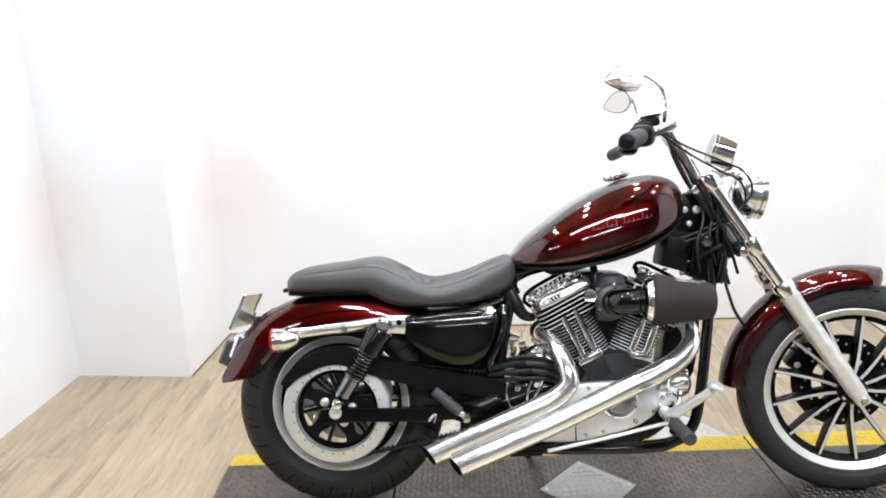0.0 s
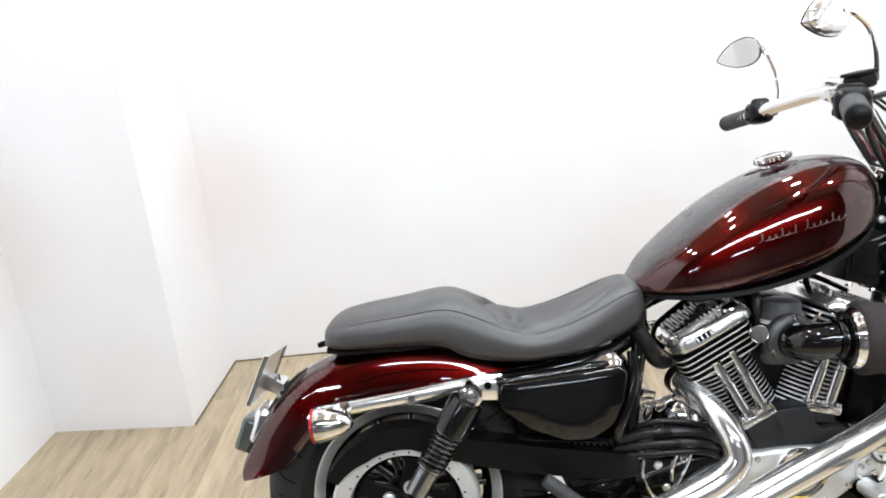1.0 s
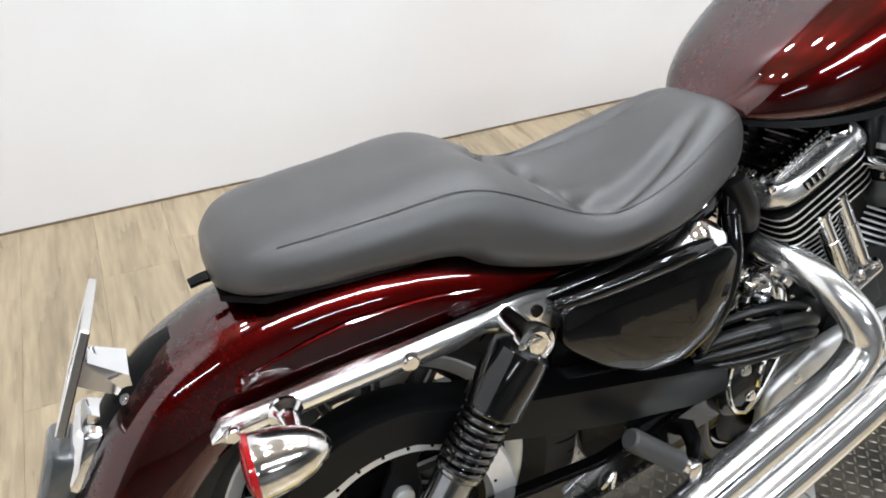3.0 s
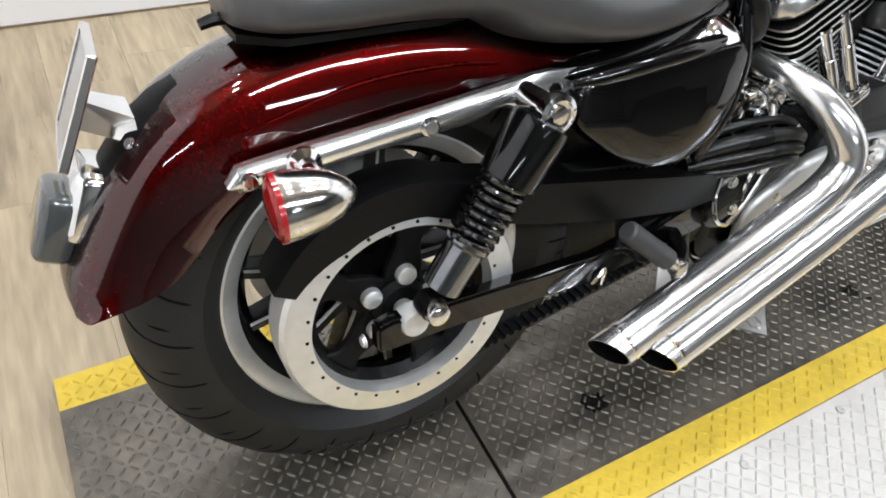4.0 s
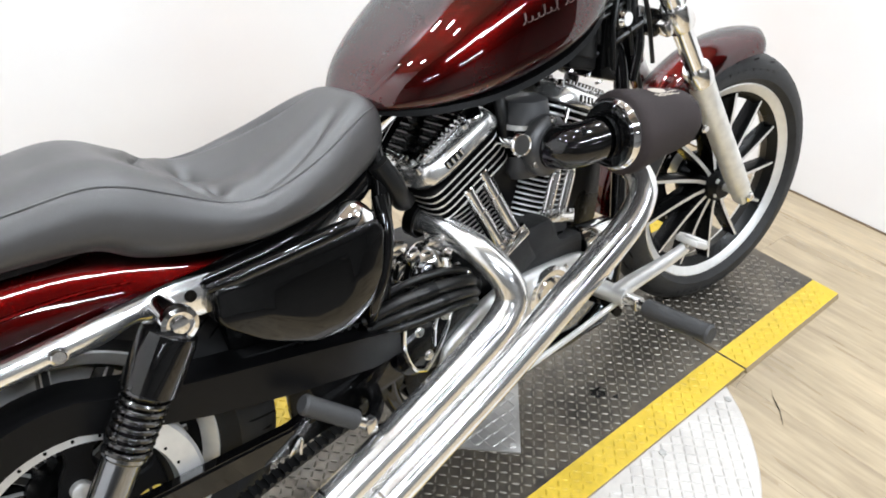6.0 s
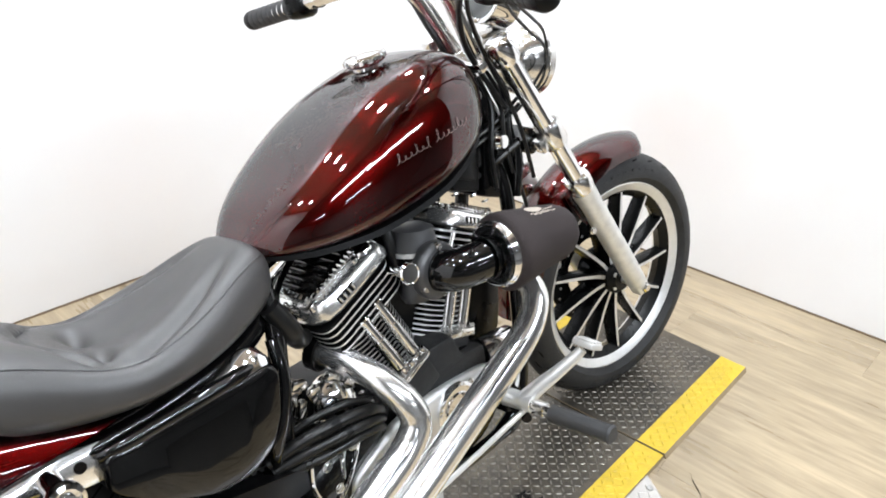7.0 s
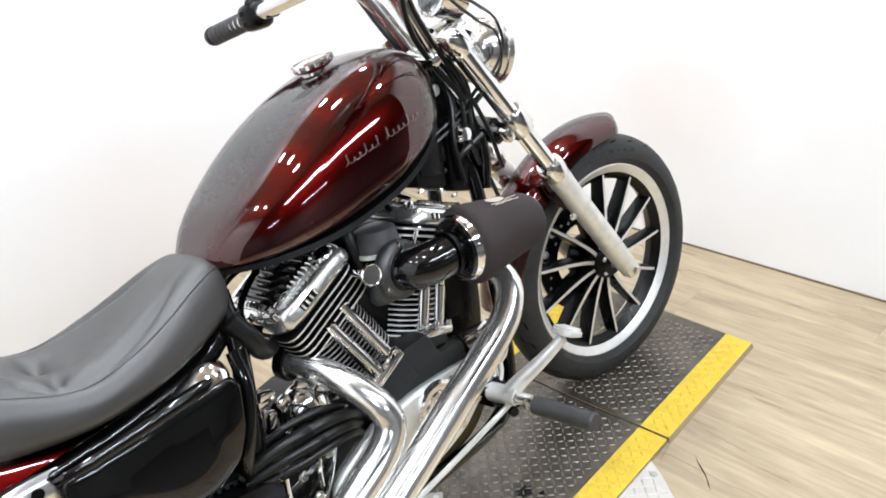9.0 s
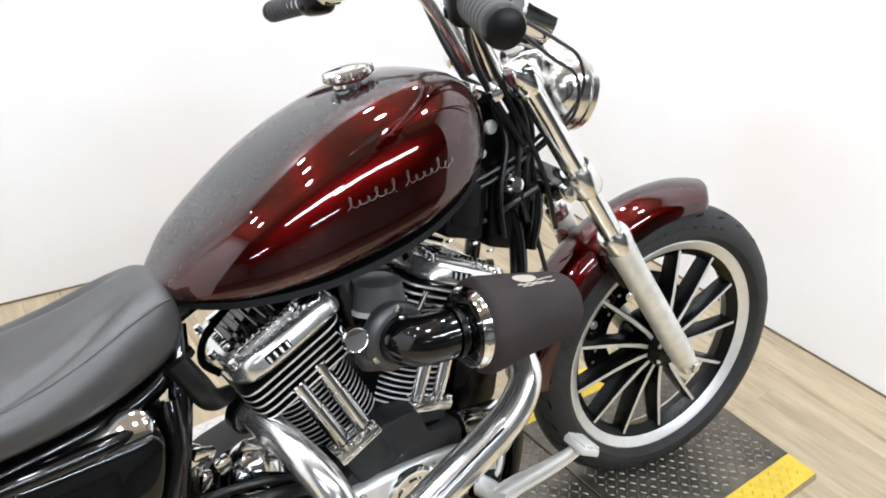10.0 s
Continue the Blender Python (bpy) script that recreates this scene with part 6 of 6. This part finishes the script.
# exhausts -----------------------------------------------------------
def slash_tube(bm, pts, r0, r, slant, seg=32, n=7):
    """A pipe that widens from its port, its last end cut on a slant, with an open mouth."""
    line = [Vector(p) for p in smooth_line(pts, n)]
    rings, side = [], None
    for i, p in enumerate(line):
        d = (line[min(i + 1, len(line) - 1)] - line[max(i - 1, 0)]).normalized()
        if side is None:
            side = d.cross(V(0, 1, 0)).normalized()
        side = (side - d * side.dot(d)).normalized()
        rings.append((p, d, side.copy(), d.cross(side)))
    p, d, s, u = rings[-1]
    out = []
    for i, (p, d, s, u) in enumerate(rings):
        q = r0 + (r - r0) * min(1.0, i / (0.74 * len(rings)))
        out.append([p + s * (q * math.cos(2 * math.pi * k / seg)) + u * (q * math.sin(2 * math.pi * k / seg)) for k in range(seg)])
    zdir = d
    def cut(ring):
        return [q + zdir * (slant * (q - p).dot(V(0, 1, 0.25)) / r) for q in ring]
    out[-1] = cut(out[-1])
    inner1 = [p + (q - p) * 0.93 for q in out[-1]]
    back = [q - zdir * 0.12 for q in inner1]
    loft(bm, out, True, False)
    loft(bm, [out[-1], inner1], True, False)
    bmesh.ops.remove_doubles(bm, verts=bm.verts, dist=1e-6)
    bore = bmesh.new()
    loft(bore, [[p + (q - p) * 0.925 for q in out[-1]], back], True, False)
    bore.faces.new([bore.verts.new(q) for q in back])
    bmesh.ops.remove_doubles(bore, verts=bore.verts, dist=1e-6)
    return bore


PIPES = [
    ([(0.612, -0.045, 0.535), (0.626, -0.100, 0.523), (0.645, -0.155, 0.496), (0.664, -0.190, 0.455), (0.668, -0.199, 0.415), (0.635, -0.200, 0.378), (0.57, -0.200, 0.345), (0.43, -0.200, 0.284), (0.272, -0.200, 0.217)], 0.022, 0.014, "rear_exhaust"),
    ([(0.985, -0.05, 0.560), (1.005, -0.10, 0.564), (1.012, -0.155, 0.552), (1.006, -0.195, 0.522), (0.978, -0.210, 0.486), (0.925, -0.214, 0.450), (0.79, -0.217, 0.387), (0.60, -0.220, 0.299), (0.345, -0.222, 0.192)], 0.022, 0.014, "front_exhaust"),
]
for pts, r0, slant, name in PIPES:
    bm = bmesh.new()
    bore = slash_tube(bm, pts, r0, 0.0298, slant)
    ex = part(name, bm, chrome_pipe, bike, "polished chrome slash-cut exhaust pipe", sharp=0.8)
    part("exhaust_bore", bore, gap_dark, ex)
    d = (V(*pts[-1]) - V(*pts[-2])).normalized()
    e = V(*pts[-1])
    bm = lathe(bmesh.new(), [(0.030, -0.02), (0.034, -0.018), (0.034, 0.0), (0.030, 0.002)], aim(V(*pts[0]) + (V(*pts[1]) - V(*pts[0])) * 0.1, V(*pts[1]) - V(*pts[0])), 32, True)
    part("port_flange", bm, black_satin, ex)
    bm = lathe(bmesh.new(), [(0.0298, 0.0), (0.0312, 0.001), (0.0312, 0.005), (0.0298, 0.006)], aim(e - d * 0.030, d), 36, True)
    part("tip_band", bm, chrome, ex)
    # long crease of the heat shield along the pipe
    bm = bmesh.new()
    L = [V(*p) for p in pts[5:]]
    tube(bm, [p + V(0.004, -0.022, 0.0215) for p in L[:-1]] + [e - d * 0.06 + V(0.004, -0.022, 0.0215)], 0.0022, 6, 4)
    part("heat_shield_seam", bm, chrome, ex)
bm = bmesh.new()
tube(bm, [V(0.42, -0.15, 0.265), V(0.47, -0.19, 0.285), V(0.50, -0.19, 0.27)], 0.009, 8)
part("exhaust_bracket", bm, black_satin, bike)

# side cover, oil filler ---------------------------------------------
bm = bmesh.new()
o = rounded([(0.216, 0.596), (0.39, 0.602), (0.465, 0.608), (0.478, 0.592), (0.464, 0.532), (0.441, 0.487), (0.396, 0.461), (0.340, 0.462), (0.271, 0.493), (0.208, 0.545)], 4, 0.25)
cx, cz = 0.36, 0.54
rings = []
for q, y in ((1.0, -0.07), (1.0, -0.140), (0.992, -0.147), (0.972, -0.151), (0.945, -0.1525), (0.5, -0.154)):
    rings.append([V(cx + (x - cx) * q, y + 0.10 * max(0.0, z - 0.53), cz + (z - cz) * q) for x, z in o])
loft(bm, rings)
sc = part("side_cover", bm, black_gloss, bike, "gloss black side cover", sharp=0.9)
bm = bmesh.new()
tube(bm, [V(0.215, -0.128, 0.590), V(0.24, -0.136, 0.594), V(0.32, -0.138, 0.601), V(0.40, -0.134, 0.606), V(0.47, -0.118, 0.606)], [0.009, 0.011, 0.012, 0.012, 0.010], 16, 5)
part("cover_rail", bm, black_gloss, sc)
bm = bmesh.new()
fo = []
for k in range(36):
    a = 2 * math.pi * k / 36
    r = 1.0
    x = 0.034 * math.cos(a) - (0.052 * max(0.0, -math.cos(a)) ** 2.4)
    fo.append((x, 0.032 * math.sin(a) * (1 - 0.55 * max(0.0, -math.cos(a)) ** 1.3)))
M = Matrix.Translation((0.438, -0.115, 0.602)) @ pose(0, 0, 0, 46, 0, 0) @ pose(0, 0, 0, 0, 0, 4)
loft(bm, [[M @ V(x * q, y * q, h) for x, y in fo] for q, h in ((1.0, 0.0), (1.0, 0.004), (0.95, 0.0085), (0.84, 0.0125), (0.66, 0.0155), (0.4, 0.017))])
oil = part("oil_filler", bm, chrome_worn, sc, "chrome teardrop oil filler cover")
bm = lathe(bmesh.new(), [(0.0255, 0.010), (0.0268, 0.0145), (0.0255, 0.0172), (0.018, 0.0198), (0.0, 0.0212)], M @ pose(0.004, 0, 0), 32)
part("filler_cap", bm, chrome, oil)
bm = lathe(bmesh.new(), [(0.0265, 0.009), (0.0290, 0.009), (0.0290, 0.0135), (0.0265, 0.0145)], M @ pose(0.004, 0, 0), 32, True)
part("cap_seal", bm, black_satin, oil)
# left oil tank body so that the frame is not empty
bm = bmesh.new()
box(bm, (0.26, 0.17, 0.21), pose(0.37, 0.01, 0.50), 0.02)
part("battery_tray", bm, black_satin, bike)

# frame --------------------------------------------------------------
TUBES_F = [
    [(1.07, 0.0, 0.905), (0.95, 0.0, 0.80), (0.78, 0.0, 0.755), (0.60, 0.0, 0.725), (0.52, 0.0, 0.69)],
]
for s in (-1, 1):
    TUBES_F.append([(1.085, s * 0.03, 0.80), (1.108, s * 0.058, 0.70), (1.090, s * 0.078, 0.54), (1.064, s * 0.095, 0.36), (1.038, s * 0.10, 0.255), (0.98, s * 0.10, 0.208), (0.90, s * 0.10, 0.193), (0.62, s * 0.10, 0.196), (0.50, s * 0.10, 0.235), (0.475, s * 0.10, 0.34), (0.49, s * 0.10, 0.50), (0.515, s * 0.085, 0.62), (0.53, s * 0.05, 0.70)])
    TUBES_F.append([(0.54, s * 0.05, 0.665), (0.46, s * 0.080, 0.622), (0.33, s * 0.102, 0.602), (0.24, s * 0.108, 0.594), (0.10, s * 0.098, 0.578)])
frame_tubes = None
for k, pts in enumerate(TUBES_F):
    bm = bmesh.new()
    tube(bm, pts, 0.0155 if k else 0.022, 16, 6)
    ft = part("frame_tube", bm, black_gloss, bike, "gloss black frame tube")
    frame_tubes = frame_tubes or ft
for s in (-1, 1):
    bm = slab(bmesh.new(), rounded([(1.005, 0.935), (1.075, 0.925), (1.128, 0.845), (1.105, 0.77), (1.06, 0.74), (1.0, 0.82)], 3, 0.25), s * 0.034, s * 0.044, 0.003)
    gus = part("neck_gusset", bm, black_satin, bike)
    for x, z, r in ((1.037, 0.884, 0.0085), (1.071, 0.883, 0.0105), (1.050, 0.843, 0.0075)):
        part("neck_bolt", turned([(r * 1.15, 0), (r * 1.15, 0.003), (r, 0.006), (r * 0.6, 0.0075), (0.0, 0.007)], V(x, s * 0.044, z), V(0, s, 0), 20), alloy_matt, gus)
bm = slab(bmesh.new(), rounded([(1.060, 0.822), (1.148, 0.796), (1.130, 0.660), (1.042, 0.688)], 3, 0.12), -0.064, 0.05, 0.006)
box(bm, (0.05, 0.07, 0.05), pose(1.03, -0.025, 0.77), 0.008)
ignition = part("ignition_module", bm, black_satin, bike)
bm = slab(bmesh.new(), rounded([(0.985, 0.836), (1.052, 0.818), (1.036, 0.700), (0.962, 0.722)], 3, 0.10), -0.058, 0.045, 0.005)
part("ignition_coil", bm, black_matt, bike, "black ignition coil")
bm = slab(bmesh.new(), rounded([(0.985, 0.812), (1.036, 0.798), (1.026, 0.726), (0.974, 0.742)], 3, 0.10), -0.062, -0.058, 0.001)
part("coil_label", bm, guard_black, ignition)
for x, z in ((0.978, 0.712), (1.028, 0.696), (1.060, 0.676), (1.118, 0.658)):
    bolt("coil_bolt", V(x, -0.045, z), V(0, -0.4, -1), 0.007, chrome_worn, ignition)
bm = bmesh.new()
tube(bm, [V(1.142, -0.070, 0.786), V(1.138, -0.074, 0.73), V(1.126, -0.072, 0.668)], [0.011, 0.013, 0.011], 14, 4)
part("receiver_canister", bm, black_gloss, bike)
part("ignition_switch", turned([(0.020, -0.03), (0.020, 0.0), (0.016, 0.006), (0.013, 0.012), (0.0, 0.013)], V(1.090, -0.076, 0.790), V(0, -1, 0), 10), chrome, bike)
bm = bmesh.new()
tube(bm, [V(1.045, -0.055, 0.66), V(1.05, -0.06, 0.60), V(1.03, -0.05, 0.56)], 0.012, 10)
part("plug_lead", bm, hose_rubber, bike)
bm = bmesh.new()
tube(bm, [V(1.13, -0.09, 0.78), V(1.085, -0.072, 0.755), V(1.05, -0.05, 0.73), V(0.98, -0.05, 0.75)], 0.006, 8, 5)
part("neck_loom", bm, hose_rubber, bike)
for dz in (0.0, 0.014):
    bm = bmesh.new()
    tube(bm, [V(1.16, -0.075, 0.865 - dz), V(1.11, -0.072, 0.838 - dz), V(1.07, -0.064, 0.818 - dz), V(1.02, -0.056, 0.80 - dz)], 0.004, 8, 5)
    part("neck_loom", bm, hose_rubber, bike)
bm = slab(bmesh.new(), rounded([(0.955, 0.365), (1.06, 0.365), (1.085, 0.58), (1.04, 0.62), (0.99, 0.56)], 3), -0.045, 0.06, 0.006)
part("front_engine_mount", bm, black_satin, bike)
# rubber-mounted front engine bracket, horn-side coil and fuel tap
bm = bmesh.new()
tube(bm, [V(0.762, -0.07, 0.73), V(0.765, -0.085, 0.70), V(0.766, -0.09, 0.665), V(0.775, -0.085, 0.625)], [0.011, 0.011, 0.010, 0.009], 12, 5)
part("fuel_hose", bm, hose_rubber, bike)
bm = slab(bmesh.new(), rounded([(0.60, 0.73), (0.64, 0.70), (0.72, 0.715), (0.78, 0.735), (0.76, 0.75), (0.62, 0.745)], 2), -0.07, 0.07, 0.004)
part("top_engine_mount", bm, black_satin, bike)
# hoses behind the rear cylinder and small bits of the starter
for r, pts in ((0.0105, [(0.440, -0.108, 0.436), (0.50, -0.132, 0.455), (0.56, -0.148, 0.462), (0.615, -0.146, 0.452), (0.655, -0.125, 0.428), (0.680, -0.095, 0.395)]),
               (0.0088, [(0.445, -0.112, 0.421), (0.51, -0.140, 0.436), (0.575, -0.155, 0.441), (0.625, -0.148, 0.430), (0.660, -0.120, 0.405)]),
               (0.0075, [(0.455, -0.116, 0.408), (0.52, -0.142, 0.416), (0.585, -0.152, 0.420), (0.635, -0.140, 0.408), (0.665, -0.110, 0.380)]),
               (0.0060, [(0.470, -0.095, 0.452), (0.53, -0.120, 0.474), (0.59, -0.132, 0.474), (0.640, -0.122, 0.452), (0.675, -0.090, 0.42)])):
    bm = bmesh.new()
    tube(bm, [V(*p) for p in pts], r, 14, 6)
    hose = part("engine_hose", bm, hose_rubber, bike, "black rubber hose")
    if r > 0.008:
        a, b = V(*pts[1]), V(*pts[2])
        part("hose_sleeve", bar(a.lerp(b, 0.35), a.lerp(b, 0.95) + V(0, 0, 0.001), r * 1.16, seg=18), black_matt, hose, "matt black rubber sleeve")
bm = bmesh.new()
tube(bm, [V(0.565, -0.06, 0.452), V(0.600, -0.06, 0.455)], 0.032, 24)
box(bm, (0.05, 0.05, 0.03), pose(0.585, -0.085, 0.462, 10, 12, 0), 0.006)
part("starter", bm, black_matt, bike)
part("starter_cap", turned([(0.0, 0.006), (0.004, 0.006), (0.006, 0.003), (0.009, 0.002), (0.012, 0.005), (0.014, 0.003), (0.014, -0.010)], V(0.570, -0.112, 0.476), V(-0.1, -1, 0.25), 28), dark_steel, bike, "dark steel starter cap")
bm = bmesh.new()
rings = []
for k in range(9):
    a = math.pi / 2 * k / 8
    q, h = max(0.02, math.cos(a)), math.sin(a)
    rings.append([V(0.598 + 0.052 * q * math.cos(t), -0.072 + 0.042 * q * math.sin(t), 0.440 + 0.066 * h) for t in (2 * math.pi * n / 36 for n in range(36))])
loft(bm, rings)
for x, y, z, sx, sz, ry in ((0.526, -0.098, 0.528, 0.030, 0.018, 20), (0.548, -0.105, 0.505, 0.022, 0.026, -15), (0.522, -0.10, 0.488, 0.016, 0.030, 10), (0.586, -0.104, 0.516, 0.026, 0.014, 35), (0.618, -0.100, 0.490, 0.020, 0.016, 50)):
    b2 = bmesh.new()
    box(b2, (sx, 0.014, sz), pose(x, y, z, 12, ry, 8), 0.004, 2)
    part("starter_bracket", b2, chrome_worn, bike)
dome = part("starter_dome", bm, chrome, bike, "chrome domed starter cover", sharp=1.0)
for x, z in ((0.548, 0.452), (0.60, 0.455), (0.648, 0.448)):
    bolt("dome_bolt", V(x, -0.112 if x == 0.60 else -0.09, z), V(0, -1, 0), 0.006, chrome_worn, dome)
bm = slab(bmesh.new(), rounded([(0.500, 0.550), (0.528, 0.537), (0.530, 0.512), (0.512, 0.490), (0.494, 0.503)], 3, 0.25), -0.095, -0.083, 0.003)
part("chrome_bracket", bm, chrome, bike)
bm = bmesh.new()
tube(bm, [V(0.535, -0.05, 0.44), V(0.555, -0.055, 0.478), V(0.595, -0.06, 0.488), V(0.635, -0.06, 0.468)], 0.009, 10, 5)
part("starter_cover", bm, black_gloss, bike)
bm = bmesh.new()
tube(bm, [V(0.515, -0.085, 0.665), V(0.535, -0.09, 0.625), V(0.548, -0.085, 0.60), V(0.565, -0.07, 0.585), V(0.585, -0.055, 0.58)], [0.017, 0.018, 0.017, 0.015, 0.012], 14, 5)
part("breather_hose", bm, hose_rubber, bike)
bm = bmesh.new()
tube(bm, [V(0.497, -0.105, 0.625), V(0.492, -0.122, 0.57), V(0.472, -0.130, 0.51), V(0.454, -0.124, 0.465), V(0.452, -0.11, 0.43)], 0.012, 12, 5)
part("frame_hose", bm, black_gloss, bike)

# forward controls ---------------------------------------------------
bm = bmesh.new()
tube(bm, [V(0.945, -0.150, 0.312), V(0.947, -0.215, 0.313)], [0.019, 0.017], 20)
tube(bm, [V(0.948, -0.192, 0.314), V(0.970, -0.210, 0.336), V(0.998, -0.238, 0.364), V(1.022, -0.262, 0.390), V(1.036, -0.276, 0.408)], [0.018, 0.016, 0.0135, 0.0115, 0.010], 14, 5)
ped = part("brake_pedal", bm, alloy, bike, "cast alloy brake pedal")
bm = bmesh.new()
PM = Matrix.Translation((1.042, -0.283, 0.417)) @ pose(0, 0, 0, 0, 25, -8)
box(bm, (0.034, 0.05, 0.012), PM, 0.003)
for i in range(4):
    box(bm, (0.004, 0.046, 0.005), PM @ pose(-0.0125 + 0.0083 * i, 0, 0.008), 0.001, 1)
part("pedal_pad", bm, alloy_matt, ped, "ribbed pale pedal pad")
bm = bmesh.new()
tube(bm, [V(0.942, -0.195, 0.296), V(0.80, -0.175, 0.255), V(0.61, -0.150, 0.207)], 0.0055, 10, 3)
part("brake_rod", bm, alloy, bike)
bm = bmesh.new()
way = V(-0.0, -1, 0.0)
tube(bm, [V(0.94, a, 0.314) for a in (-0.262, -0.266, -0.385, -0.394, -0.398)], [0.013, 0.0175, 0.0165, 0.018, 0.014], 20, smooth=False)
fp = part("rider_peg", bm, grip_rubber, bike, "black rubber rider footpeg")
bm = bmesh.new()
tube(bm, [V(0.943, -0.20, 0.313), V(0.941, -0.262, 0.314)], 0.0115, 16)
box(bm, (0.026, 0.03, 0.022), pose(0.942, -0.236, 0.314), 0.004)
part("peg_hinge", bm, chrome_worn, fp)
bm = bmesh.new()
box(bm, (0.05, 0.07, 0.05), pose(0.955, -0.128, 0.305), 0.01)
tube(bm, [V(0.955, -0.13, 0.29), V(0.962, -0.17, 0.27), V(0.955, -0.19, 0.268)], 0.010, 10)
part("control_bracket", bm, black_satin, bike)
bm = bmesh.new()
tube(bm, [V(0.97, -0.12, 0.285), V(0.99, -0.135, 0.26), V(0.96, -0.15, 0.235), V(0.88, -0.135, 0.22), V(0.78, -0.12, 0.215)], 0.006, 8, 5)
part("brake_pipe", bm, hose_rubber, bike)
bm = bmesh.new()
tube(bm, [V(0.97, 0.14, 0.312), V(0.94, 0.26, 0.314), V(0.94, 0.39, 0.314)], [0.012, 0.0165, 0.017], 14, 3)
part("rider_peg", bm, grip_rubber, bike)
# master cylinder and stand under the engine
bm = bmesh.new()
tube(bm, [V(0.56, -0.112, 0.208), V(0.64, -0.114, 0.212)], 0.014, 14)
box(bm, (0.10, 0.04, 0.03), pose(0.55, -0.10, 0.195), 0.006)
part("master_cylinder", bm, black_satin, bike)
bm = bmesh.new()
tube(bm, [V(0.66, 0.09, 0.20), V(0.62, 0.17, 0.12), V(0.575, 0.24, 0.048)], [0.012, 0.011, 0.010], 12, 4)
box(bm, (0.07, 0.035, 0.01), pose(0.565, 0.252, 0.047, 10, 0, 0), 0.003)
part("side_stand", bm, black_satin, bike, "black side stand, folded out")


# ---- floor planks ----
PW, PL, GAP = 0.185, 1.22, 0.0004
rnd = random.Random(11)
plank_of = {}


def plank(x, y0, y1):
    """One plank from y0 to y1; planks of one length share their mesh."""
    length = round(y1 - y0, 2)
    m = pose(x + PW / 2, y0 + length / 2, FLOOR)
    if length in plank_of:
        return repeat(plank_of[length], m, floor)
    bm = bmesh.new()
    box(bm, (PW - GAP, length - GAP, 0.012), pose(0, 0, -0.006), 0.0002, 1)
    ob = part("plank", bm, oak, floor)
    ob.matrix_basis = m
    plank_of[length] = ob


x = -1.62
while x < 2.80:
    y = -2.0
    end = y + round(0.1 + rnd.random() * 1.1, 1)
    while y < 1.98:
        plank(x, y, min(end, 1.99))
        y, end = end, end + PL
    x += PW
